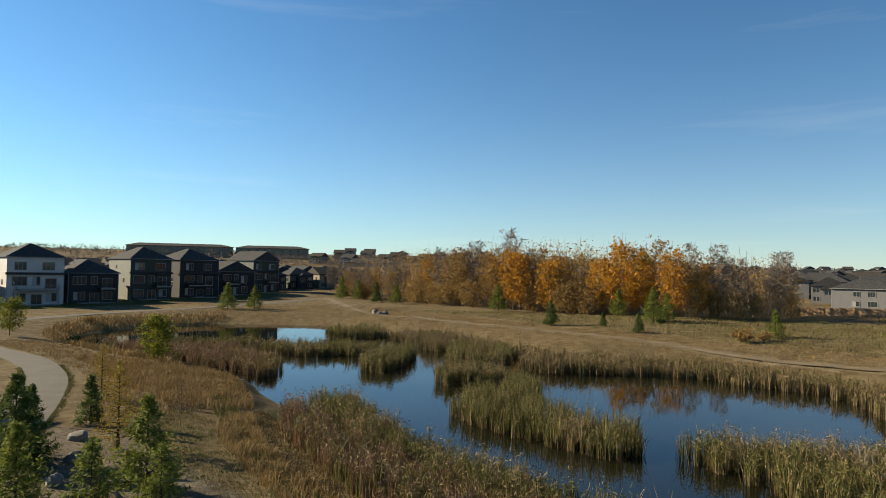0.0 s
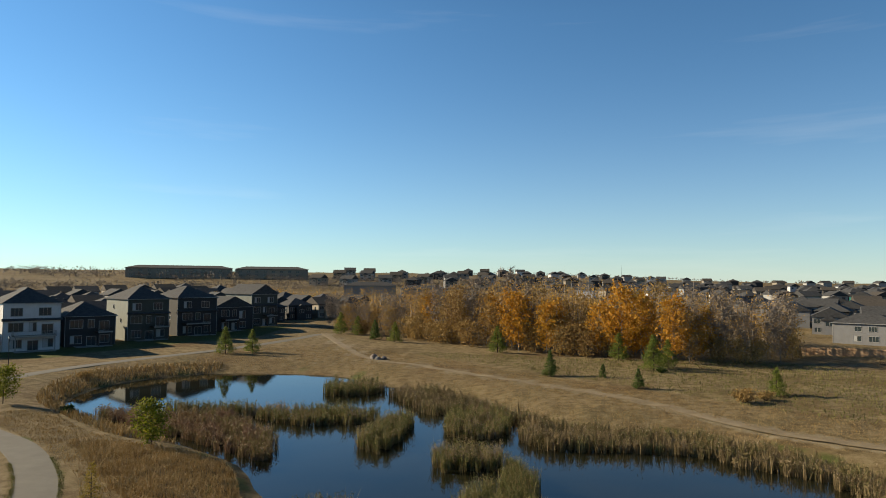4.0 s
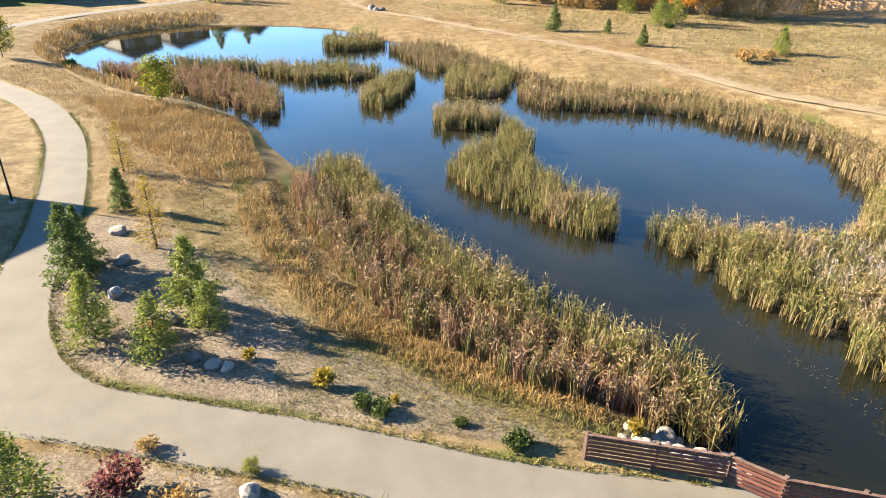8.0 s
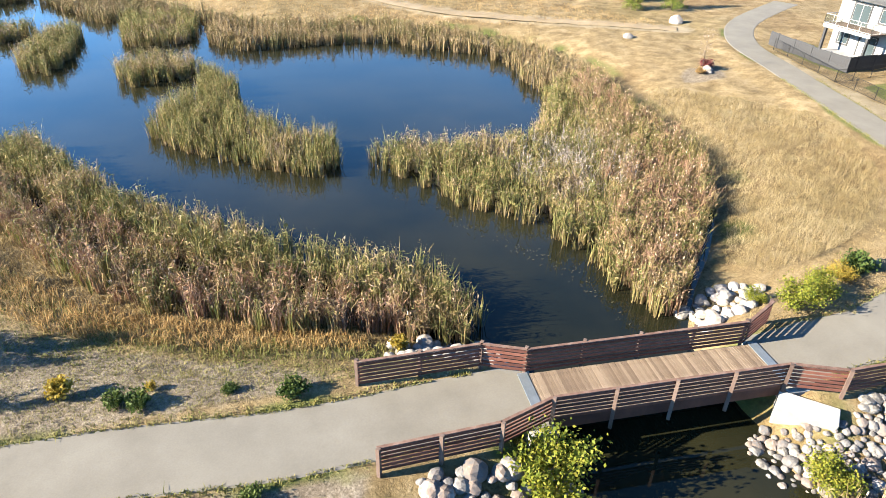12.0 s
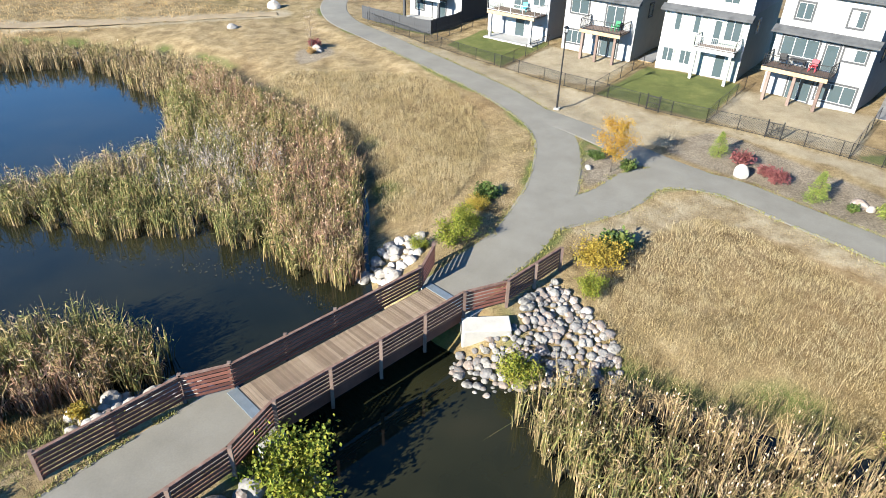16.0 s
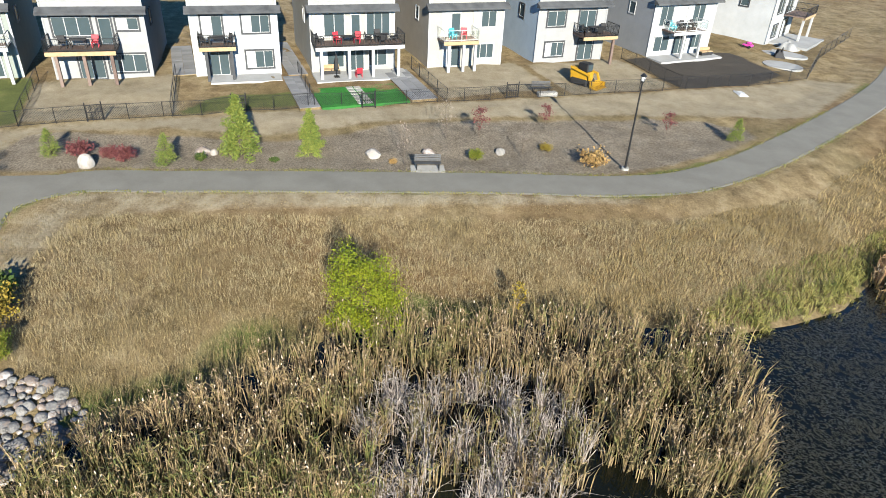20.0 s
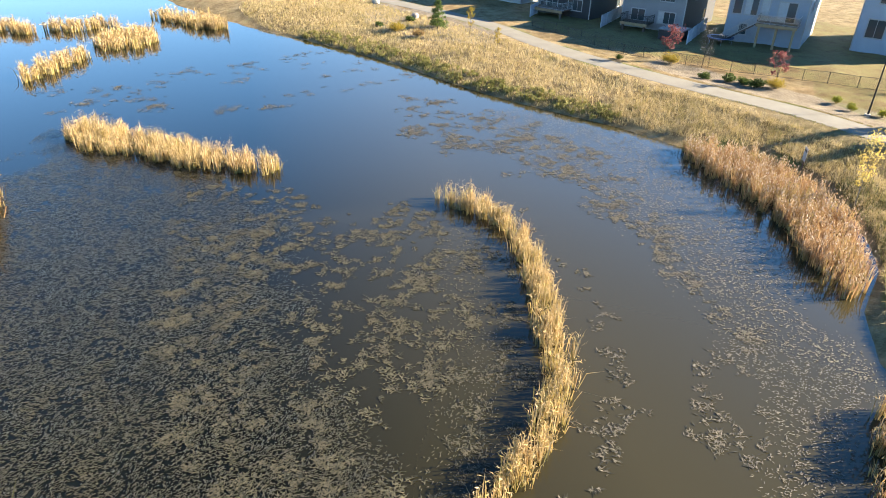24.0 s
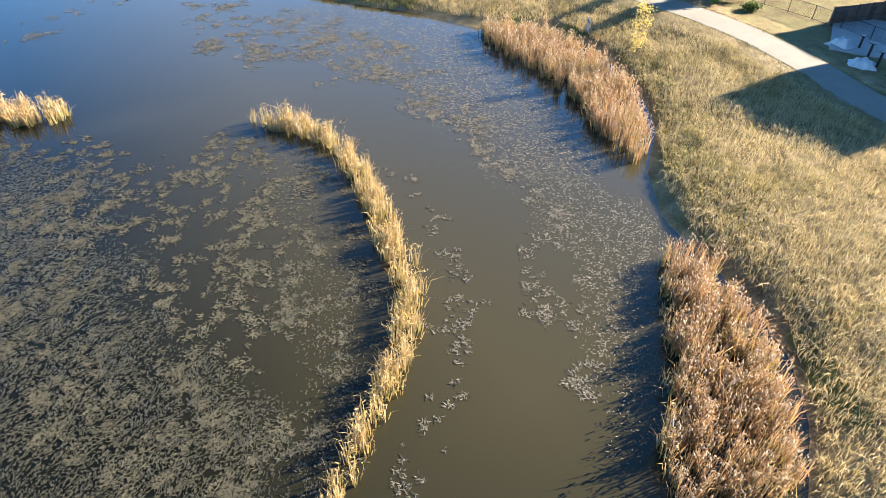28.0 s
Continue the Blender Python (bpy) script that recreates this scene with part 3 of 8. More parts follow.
def path_mesh(name, line, half):
    d = np.gradient(line[:, :2], axis=0)
    side = np.stack([-d[:, 1], d[:, 0]], -1) / np.linalg.norm(d, axis=1)[:, None]
    n = len(line)
    cols = []
    for s, dz in ((-half - 0.15, -0.05), (-half, 0), (-half / 3, 0.015), (half / 3, 0.015), (half, 0), (half + 0.15, -0.05)):
        cols.append(np.c_[line[:, :2] + side * s, line[:, 2] + dz])
    v = np.stack(cols, 1).reshape(-1, 3)
    i = np.arange(n * 6).reshape(n, 6)
    me = mesh_from(name, v, [np.stack([i[:-1, 1:], i[:-1, :-1], i[1:, :-1], i[1:, 1:]], -1).reshape(-1, 4)])
    me.polygons.foreach_set("use_smooth", np.zeros(len(me.polygons), bool))
    return me


for n, (name, (line, half)) in enumerate(PATHS.items()):
    line = line.copy()
    line[:, 2] += 0.004 * n
    ob = part_of(name, path_mesh(name, line, half), ASPHALT)
    tagged(ob, "grey asphalt walking path winding between dry grass", "path", kind="structure")


# worn dirt trail across the meadow
TRAIL_DIRT = material("worn_trail_dirt", [(0.25, 0.19, 0.11), (0.33, 0.255, 0.155), (0.41, 0.325, 0.21)], 0.3, 0.95, 0.3, 6, world_space=True)
trail_line = spline([tuple(p) for p in TRAIL], 0.8)
trail_line = np.c_[trail_line, lookup(gz, trail_line[:, 0], trail_line[:, 1]) + 0.09]
trail = part_of("trail", path_mesh("trail", trail_line, 0.95), TRAIL_DIRT)
tagged(trail, "pale trodden dirt trail across the tawny meadow", "trail", kind="structure")


# ---------------------------------------------------------------- reeds and grass
def scatter(poly, density, rng, keep=None):
    """Random spots inside an outline."""
    p = np.asarray(poly, float)[:, :2]
    lo, hi = p.min(0), p.max(0)
    n = int(np.prod(hi - lo) * density)
    x, y = rng.uniform(lo[0], hi[0], n), rng.uniform(lo[1], hi[1], n)
    ok = inside(p, x, y)
    if keep is not None:
        ok &= keep(x, y)
    return x[ok], y[ok]


def blades(name, x, y, z, high, wide, lean, rng, bend=0.5, to=None, push=1.0):
    """Bent tapering blades: one island each."""
    n = len(x)
    turn = rng.uniform(0, math.pi, n)
    to = rng.uniform(0, 2 * math.pi, n) if to is None else to + rng.normal(0, 0.5, n)
    h = high * rng.uniform(0.65, 1.15, n)
    w = wide * rng.uniform(0.7, 1.4, n) / 2
    off = h * lean * np.abs(rng.normal(0, 1, n)) * push
    ax, ay = np.cos(turn) * w, np.sin(turn) * w
    dx, dy = np.cos(to) * off, np.sin(to) * off
    base = np.stack([x, y, z], -1)
    side = np.stack([ax, ay, 0 * ax], -1)
    mid = base + np.stack([dx * (1 - bend), dy * (1 - bend), h * 0.6], -1)
    tip = base + np.stack([dx * 1.9, dy * 1.9, h * np.clip(1 - 0.35 * (off / h) ** 2 * 4, 0.5, 1)], -1)
    v = np.stack([base - side, base + side, mid + side * 0.9, mid - side * 0.9, tip], 1).reshape(-1, 3)
    i = np.arange(n)[:, None] * 5
    return mesh_from(name, v, [i + np.array([[0, 1, 2, 3]]), i + np.array([[3, 2, 4]])])


def leaves(name, c, size, rng, flat=0.0, squeeze=0.55):
    """Four-cornered leaves or sprays at the spots c, each turned its own way."""
    n = len(c)
    a = rng.normal(0, 1, (n, 3))
    a[:, 2] *= 1 - flat
    a /= np.linalg.norm(a, axis=1)[:, None]
    b = np.cross(a, rng.normal(0, 1, (n, 3)))
    b /= np.linalg.norm(b, axis=1)[:, None] + 1e-9
    s = (size * rng.uniform(0.6, 1.4, n))[:, None]
    v = np.stack([c - a * s, c + b * s * squeeze, c + a * s, c - b * s * squeeze], 1).reshape(-1, 3)
    return mesh_from(name, v, [np.arange(n)[:, None] * 4 + np.array([[0, 1, 2, 3]])])


def heads(name, x, y, z, rng, long=0.17, fat=0.02):
    """Cattail seed heads: small spindles on top of their stalks."""
    n = len(x)
    ring = np.array([(math.cos(a), math.sin(a)) for a in (0, 2.1, 4.2)])
    f = fat * rng.uniform(0.8, 1.6, n)[:, None]
    l = long * rng.uniform(0.7, 1.3, n)
    tilt = rng.normal(0, 0.2, (n, 2)) * l[:, None]
    v = np.zeros((n, 8, 3))
    v[:, 0] = np.stack([x, y, z], -1)
    for k, s in ((1, 0.15), (4, 0.85)):
        for j in range(3):
            v[:, k + j, :2] = np.stack([x, y], -1) + tilt * s + f * ring[j]
            v[:, k + j, 2] = z + l * s
    v[:, 7] = np.stack([x, y, z + l], -1)
    v[:, 7, :2] += tilt
    i = np.arange(n)[:, None] * 8
    tris = [i + np.array([t]) for t in ((0, 2, 1), (0, 3, 2), (0, 1, 3), (4, 5, 7), (5, 6, 7), (6, 4, 7))]
    quads_ = [i + np.array([q]) for q in ((1, 2, 5, 4), (2, 3, 6, 5), (3, 1, 4, 6))]
    return mesh_from(name, v.reshape(-1, 3), tris + quads_)


def clumped(x, y, per, spread, rng):
    """Turns spots into clumps of blades that lean outwards: returns spots and lean directions."""
    n = len(x)
    r = np.abs(rng.normal(0, spread, n * per))
    ang = rng.uniform(0, 2 * math.pi, n * per)
    return np.repeat(x, per) + r * np.cos(ang), np.repeat(y, per) + r * np.sin(ang), ang, r / spread


def reed_bed(outline, label, mat, high=2.0, density=70, wide=0.055, lean=0.13, seed_heads=0.0, seed=0, gaps=0.0):
    """Cattails in loose clumps of uneven height, with the dark gaps between them."""
    rng = np.random.RandomState(seed + 11)
    poly = spline(outline, 1.5, True)
    per = 14

    def keep(x, y):
        d, _ = line_distance(poly, x, y, True)
        ok = d > 0.1 + 0.7 * np.abs(rough_field(x, y, 1.6, seed))
        return ok & (rough_field(x, y, 5, seed + 1) + 1.1 * rough_field(x, y, 1.25, seed + 5) > -0.95 + 0.9 * gaps)

    x, y = scatter(poly, density * 0.85 / per, rng, keep)
    tall = high * (0.9 + 0.12 * rough_field(x, y, 6, seed + 2) + 0.3 * rough_field(x, y, 1.25, seed + 5) + rng.normal(0, 0.14, len(x)))
    tall = np.clip(tall, 0.4 * high, 1.4 * high)
    x, y, ang, out = clumped(x, y, per, 0.17, rng)
    h = np.repeat(tall, per) * rng.uniform(0.7, 1.08, len(x))
    z = np.maximum(lookup(gz, x, y), -0.05)
    bed = part_of("reed_bed", blades("reed_bed", x, y, z, h, wide * 0.7, lean * 1.2, rng, to=ang, push=0.35 + 0.5 * out), mat)
    tagged(bed, label, "reeds", kind="stuff")
    k = rng.randint(0, len(x), int(len(x) * (1.3 if density > 60 else 0.8)))
    c = np.stack([x[k] + rng.normal(0, 0.12, len(k)), y[k] + rng.normal(0, 0.12, len(k)), z[k] + h[k] * rng.uniform(0.4, 1.0, len(k)) ** 0.6], -1)
    part_of("bent_leaves", leaves("bent_leaves", c, (0.11 if density >= 90 else 0.15) * wide / 0.055, rng, 0.2, 0.16), mat, bed, "broken and drooping cattail leaves")
    if seed_heads:
        k = rng.uniform(0, 1, len(x)) < seed_heads
        part_of("seed_heads", heads("seed_heads", x[k], y[k], z[k] + h[k] * rng.uniform(0.85, 1.05, k.sum()), rng, 0.15, 0.022), FLUFF, bed, "pale fluffy cattail seed heads")
    return bed


GREEN_GOLD = "dense cattails turning from green to straw, standing in the pond"
RUSSET = "russet dried reeds along the pond bank"
GOLD = "narrow band of golden reeds rising from the shallow water"
reed_bed([(10.6, 21.4), (4.6, 23.6), (0.9, 24.6), (-2.1, 26.8), (-5.2, 28.3), (-7.9, 32), (-12.2, 38.2), (-15.5, 43.5), (-17.5, 51), (-17.5, 55), (-12.9, 55.5), (-8.8, 48.2), (-4.4, 41.2), (-0.7, 37.3), (3.6, 33.1), (7.6, 29.9), (10.6, 27.6), (11.6, 24.8)],
    "long bed of cattails, olive at the channel and russet by the bank", REED, 1.9, 30, 0.055, seed_heads=0.03, seed=1, gaps=0.35)
reed_bed([(-5.2, 56.1), (-4.2, 52.8), (-0.6, 48.4), (2.4, 45.5), (4.8, 43.4), (7.2, 42.3), (9.0, 44.2), (9.4, 46.6), (7.8, 49.6), (4.6, 53.7), (3.3, 58.8), (3.3, 66), (0.2, 70.9), (-0.9, 63.4), (-3.2, 60.4)], "island of green and straw cattails between two channels", REED, 2.0, 90, seed=2)
reed_bed([(-8.2, 72), (-6.9, 68.4), (-3, 68.5), (0.6, 69.9), (-1, 75.4), (-6.1, 75.9)], GREEN_GOLD, REED, 2.0, 80, seed=3)
reed_bed([(-17.8, 79), (-16.2, 75.4), (-14.3, 73.8), (-12.9, 77.2), (-12.3, 82.7), (-12.2, 91), (-14.9, 94), (-16.7, 88)], "small oval islet of cattails in open water", REED, 2.0, 80, seed=4)
reed_bed([(-25.6, 76), (-25.1, 70.9), (-26.5, 69.3), (-29.4, 71.2), (-39.5, 78.5), (-49.4, 84.5), (-59, 90.5), (-54.1, 92.4), (-47.1, 91.5), (-39.4, 91), (-31.9, 85.4), (-26.4, 77.9)], RUSSET, REED_MIX, 1.6, 60, 0.07, seed=5, seed_heads=0.02)
reed_bed([(-36.9, 92), (-28.8, 87.4), (-23.6, 88.4), (-19.1, 89.5), (-17.6, 95), (-25.5, 98), (-31.4, 95.5), (-44, 97), (-52, 97), (-46, 93)], GREEN_GOLD, REED, 1.8, 50, 0.07, seed=6)
reed_bed([(-31, 111.4), (-24.3, 110.6), (-20.5, 117), (-21.5, 121), (-27.2, 123), (-32, 120)], GREEN_GOLD, REED, 2.0, 40, 0.08, seed=7)
reed_bed([(-8.4, 94.8), (-7.2, 83.5), (-4.2, 82.3), (-1.3, 82.7), (1.3, 88.2), (1.4, 95), (-3.4, 98), (-7.5, 97)], GREEN_GOLD, REED, 2.0, 50, 0.07, seed=8)
reed_bed([(-20, 113), (-18.3, 109.5), (-12.4, 98.5), (-8.7, 96), (-3, 99.5), (1.4, 93.5), (2.2, 80.5), (7.6, 77.6), (14.3, 77.6), (20.8, 77.2), (25.6, 72.2), (30.2, 68.6), (31.6, 62.4), (30.6, 58), (31.5, 54), (38, 56), (39, 63), (37, 70), (32, 78), (22.8, 85.5), (8.6, 89.5), (1, 99), (-6, 109), (-12, 117)],
    "broad rim of straw and olive cattails around the pond", REED_TAN, 1.8, 55, 0.065, seed=9, seed_heads=0.03)
reed_bed([(10.3, 44.7), (11.2, 42.5), (13.4, 38.6), (14.2, 35.8), (16.9, 33), (18.4, 29.9), (19.3, 26.9), (19, 24.2), (18.9, 21.2), (20.8, 20.0), (23.2, 22.2), (27.2, 25.5), (31.9, 30.8), (34.6, 35.6), (36, 41.5), (36.6, 48.2), (38.2, 56.5), (31.5, 55.5), (30.2, 53), (28.4, 49.8), (23.8, 44.8), (16.6, 44.9), (13.4, 45.6)],
    "wide bed of cattails, olive by the water and brown behind", REED, 1.95, 72, 0.055, seed=10, seed_heads=0.03, gaps=0.05)
reed_bed([(19.6, 41), (20.2, 35), (23.6, 32), (28.6, 34.6), (30.4, 39), (28.6, 43), (24, 42.6)], "patch of withered grey reeds, bent over", REED_GREY, 2.2, 58, 0.05, 0.24, seed=11, gaps=1.05)
reed_bed([(20.8, 20.2), (23.2, 22.4), (27.2, 25.7), (31.9, 31), (34.6, 35.8), (36, 41.6), (36.6, 48.4), (38.2, 56.5), (34, 55), (30.6, 47), (28.4, 41), (24.6, 34), (21.6, 28.5), (19.6, 24)], "tan cattails with pale heads at the back of the bed", REED_MIX, 2.1, 89, 0.055, seed=30, seed_heads=0.05)
reed_bed([(10.2, 21.6), (4.6, 23.8), (0.9, 24.8), (-2.1, 27), (-5.2, 28.5), (-7.9, 32.2), (-12.2, 38.4), (-15.5, 43.6), (-17, 49), (-13.6, 49.4), (-9.4, 43.4), (-4.6, 37), (-0.4, 32.4), (4.6, 28.6), (9.4, 26)], "russet cattails along the bank side of the bed", REED_MIX, 1.85, 85, 0.055, seed=31, seed_heads=0.05, gaps=0.4)
reed_bed([(-17, 54), (-13.2, 55), (-9, 48.4), (-4.6, 41.4), (-0.9, 37.5), (3.4, 33.3), (7.4, 30), (10.4, 27.7), (11.4, 24.9), (10.6, 23.4), (8, 24.6), (3.6, 27.8), (-1.2, 31.6), (-6, 36.4), (-10, 42), (-14.5, 49.5)], "green and straw cattails along the channel", REED, 2.05, 85, 0.055, seed=32, gaps=0.4)
reed_bed([(18.4, 9.9), (17.0, 9.0), (15.6, 5.6), (13.6, 0), (13.4, -3.4), (17.4, -3.4), (20.6, -5.4), (20.8, -8), (19.0, -11.8), (16.6, -13.2), (13.2, -13.0), (12.4, -13.6), (10.3, -14.9), (9.5, -16.4), (13.3, -20.4), (14.6, -21.5), (18.6, -22.9), (20.4, -20.6), (22.4, -15.8), (24.2, -9.1), (24.8, -4.6), (23.5, -0.5), (22.4, 3.1), (21.8, 6.2), (20.6, 8)],
    "wide bed of tan cattails with pale fluffy heads below the field", REED_TAN, 1.9, 95, 0.055, seed=12, seed_heads=0.06, gaps=0.4)
reed_bed([(19.5, 8), (17.2, 8.4), (16.0, 5.2), (14.5, 0), (14, -5), (17, -4), (18.5, 1), (20, 5)], "tan and olive cattails at the water's edge", REED, 2.0, 60, 0.055, seed=25)
reed_bed([(14.2, -3.2), (13.0, -7), (12.6, -10), (13.4, -12.6), (16.8, -13), (19.0, -11.5), (20.6, -8), (20.4, -5.2), (17.4, -3.2)], "withered grey reeds, bent and broken", REED_GREY, 1.6, 105, 0.04, 0.3, seed=13, gaps=1.0)
reed_bed([(14.2, -2.4), (12.6, -7), (12.4, -10), (13.4, -13.4), (17.2, -13.4), (20.0, -11), (21.4, -8), (20.8, -4.6), (17.6, -2.4)], "olive and tan cattails standing among withered ones", REED_TAN, 1.6, 42, 0.05, seed=33, gaps=0.6)
reed_bed([(19.8, -33.4), (17.6, -34.5), (17.6, -39.5), (19.2, -46.6), (20.9, -50.5), (23.3, -50.5), (23.6, -45.5), (21.7, -36.8)], RUSSET, REED_RED, 1.6, 80, 0.06, seed=14, seed_heads=0.15)
reed_bed([(29.9, -68.2), (27.8, -68.8), (30.7, -80.7), (36.6, -92.9), (49.3, -110.7), (60, -124), (66, -128), (54.5, -109.5), (46, -96.8), (33.5, -74)], RUSSET, REED_RED, 1.7, 40, 0.08, seed=15)
reed_bed([(18.5, -59.7), (16.6, -55.2), (12.8, -53), (8.7, -50.2), (5, -48.2), (1.9, -47.1), (0.7, -48.6), (1.5, -49.9), (5.3, -52.6), (9.6, -56.5), (14.2, -59.8), (17.2, -61.8)], "narrow golden reed island in open water", REED_GOLD, 1.35, 90, 0.055, seed=16)
for k, outline in enumerate((
    [(27.2, -79), (25.8, -77.2), (23.2, -80.6), (21.2, -88.2), (21.8, -90.8), (24.8, -88), (27.2, -81.6)], [(21.5, -91.6), (16.9, -91), (14.4, -96), (15.8, -101.4), (19.8, -102), (22.4, -97)],
    [(30.6, -104), (26.2, -102.7), (24.1, -104.8), (21, -107.9), (25.9, -109.2), (30.7, -106.4)], [(18.1, -113.3), (12.3, -105.4), (8.5, -100.9), (5.9, -101.8), (6.3, -105.8), (11.2, -112.4), (16.9, -115.3)],
    [(42.9, -106.9), (37, -103.4), (30.8, -102.6), (32.1, -106.7), (38.7, -110.4), (43.9, -110.7)])):
    reed_bed(outline, "golden reed clump standing in the far water", REED_GOLD, 1.5, 45, 0.08, seed=17 + k)
reed_bed([(-9.2, -41.2), (-10.2, -38.3), (-11.9, -35.7), (-11.7, -31.1), (-10.7, -26.9), (-9.8, -23), (-8.6, -20.2), (-7.6, -18.6), (-6.2, -17.4), (-4.6, -15.8), (-3.2, -14.5), (-1.8, -13.1), (-0.5, -11.5), (-1.6, -11.2), (-2.9, -12.6), (-4.3, -13.8), (-6.6, -15.6), (-8.4, -17.4), (-10.3, -19.3), (-11.4, -21.8), (-12.4, -25.5), (-13.2, -29.7), (-13.6, -34.4), (-12.6, -38.8), (-11.2, -40.8)],
    GOLD, REED_GOLD, 1.35, 150, 0.05, seed=23)
reed_bed([(-31.3, -46), (-30.6, -40.7), (-30.8, -37.4), (-30.4, -33), (-28.3, -27), (-27.2, -24), (-28.4, -22.9), (-32, -25.9), (-35.8, -32), (-37, -38), (-35.4, -43.6), (-33, -45.9)], RUSSET, REED_RED, 1.6, 95, 0.055, seed=24, seed_heads=0.38)
reed_bed([(-23.4, -16.5), (-20.6, -14.2), (-18.5, -12), (-16.7, -10), (-14.5, -8.6), (-12.8, -7.3), (-12, -5.2), (-14, -2.6), (-18.5, -4.6), (-21.6, -7.6), (-23.6, -11.8), (-24.4, -15)], RUSSET, REED_RED, 1.6, 130, 0.05, seed=26, seed_heads=0.38)
reed_bed([(-23.4, -16.8), (-20.3, -14.3), (-18.2, -12.1), (-16.4, -10.1), (-14.2, -8.7), (-12.6, -7.3), (-13.4, -6.8), (-16.2, -8.8), (-18.6, -11.2), (-21, -13.8), (-23.8, -15.9)], "yellow-green reeds along the water's edge", REED_GOLD, 1.5, 60, 0.05, seed=27)


def grass_field(outline, label, mat, high=0.75, density=40, wide=0.05, seed=0, lean=0.3, clump=0.9):
    rng = np.random.RandomState(seed + 71)
    poly = spline(outline, 2.0, True)

    def keep(x, y):
        ok = (lookup(gd, x, y) > 0.2) & (lookup(path_gap, x, y) > 0.3)
        return ok & (rough_field(x, y, 1.1, seed) + 0.6 * rough_field(x, y, 6, seed + 1) > rng.uniform(-1.6, clump, len(x)))

    x, y = scatter(poly, density, rng, keep)
    h = high * (1 + 0.3 * rough_field(x, y, 4, seed + 2))
    ob = part_of("grass", blades("grass", x, y, lookup(gz, x, y) - 0.03, h, wide, lean, rng), mat)
    return tagged(ob, label, "grass", kind="stuff")


grass_field([(45, 44), (47, 41.3), (47.4, 35.5), (43.3, 28.2), (37, 23.2), (30.5, 21.3), (26.9, 21.3), (26.5, 23.5), (31, 28.5), (34, 33), (36, 39), (38, 47), (41, 50)], "field of tall golden dry grass", GRASS_TAN, 0.5, 200, 0.011, 1, 0.6, 0.4)
grass_field([(24.5, 8.6), (31.5, 9.4), (37.2, 7.7), (36.6, 2.6), (33.9, -6.8), (29.7, -19.8), (27.6, -28), (28, -38), (22.5, -36), (20, -27), (21.5, -20), (24, -13), (25, -7), (24.5, -1), (23, 4)], "field of tall golden dry grass between path and reeds", GRASS_TAN, 0.38, 200, 0.011, 2, 0.6, 0.4)
grass_field([(28, -38), (33, -50), (44, -72), (56, -92), (70, -116), (60, -117), (44, -93), (31, -70), (24.5, -50), (22.5, -37)], "dry grass bank sloping to the pond", GRASS_MIX, 0.4, 85, 0.022, 3, 0.5)
grass_field([(-47, 68.6), (-40, 70.5), (-29, 67), (-22.5, 56), (-19.5, 49), (-24, 47), (-28.5, 50.5), (-36.4, 57.3), (-44, 66)], "tall golden grass on the bank", GRASS, 0.7, 80, 0.03, 4, 0.4)
grass_field([(-18.7, 47), (-14.1, 38.4), (-8, 30.5), (-1, 26.3), (5.2, 23.4), (5, 22.2), (-2, 24.3), (-8.6, 27.7), (-13.6, 33.4), (-19, 42)], "strip of golden grass beside the reeds", GRASS, 0.6, 150, 0.024, 5, 0.4)
grass_field([(-24, 46), (-17, 41), (-9, 30), (-1, 24), (4, 21), (-1, 21), (-12, 28), (-22, 38)], "short tufts of dry and green grass", GRASS_GREEN, 0.16, 130, 0.025, 6, 0.5)
grass_field([(-26, 58), (-19.5, 47), (-15, 39.5), (-9.5, 32), (-4.5, 27), (1, 24.3), (7, 22.2), (7, 21), (0, 23), (-6, 26), (-12, 32.5), (-18, 41), (-24, 52)], "green and straw grass on the bank", GRASS_GREEN, 0.4, 90, 0.028, 19, 0.4, 0.5)
grass_field([(-44, 74), (-60, 86), (-74, 100), (-80, 122), (-66, 140), (-60, 136), (-70, 118), (-67, 99), (-50, 84), (-38, 76.5)], "tall rusty grass around the far pond", GRASS, 0.9, 16, 0.09, 7)
grass_field([(-60, 136), (-38, 138), (-20, 123), (-6, 111), (10, 91), (30, 82), (44, 74), (56, 68), (48, 88), (24, 110), (2, 132), (-24, 160), (-52, 170), (-70, 150)], "meadow of short tawny grass", GRASS, 0.28, 20, 0.03, 8, 0.5)
grass_field([(-32, -49), (-38, -43), (-38.5, -36), (-35, -28.5), (-29, -21.5), (-26, -15), (-25, -9), (-22, -4.5), (-24, 3), (-36, 2), (-40.5, -8), (-42, -18), (-44.5, -30), (-43.5, -38), (-41, -48), (-36, -57), (-30, -56)], "tall pale golden grass on the slope", GRASS_PALE, 0.55, 125, 0.018, 9, 0.5, 0.6)
grass_field([(-36, -57), (-33, -66), (-28, -82), (-22, -98), (-8, -122), (4, -116), (0, -100), (-10, -84), (-18, -70), (-25, -58), (-30, -52)], "pale golden grass bank along the far shore", GRASS_PALE, 0.45, 50, 0.035, 10, 0.45)
grass_field([(48, 88), (24, 112), (2, 136), (-20, 160), (30, 150), (60, 150), (84, 120), (70, 84)], "yellow-green meadow grass", GRASS_GREEN, 0.4, 7, 0.06, 11, 0.5)
grass_field([(45, 20), (48, 28), (52, 37), (56, 48), (60.5, 57), (58, 44), (55, 32), (53.5, 22), (52.5, 13), (46, 13)], "short dry mown grass", GRASS_MIX, 0.1, 40, 0.025, 12, 0.5)


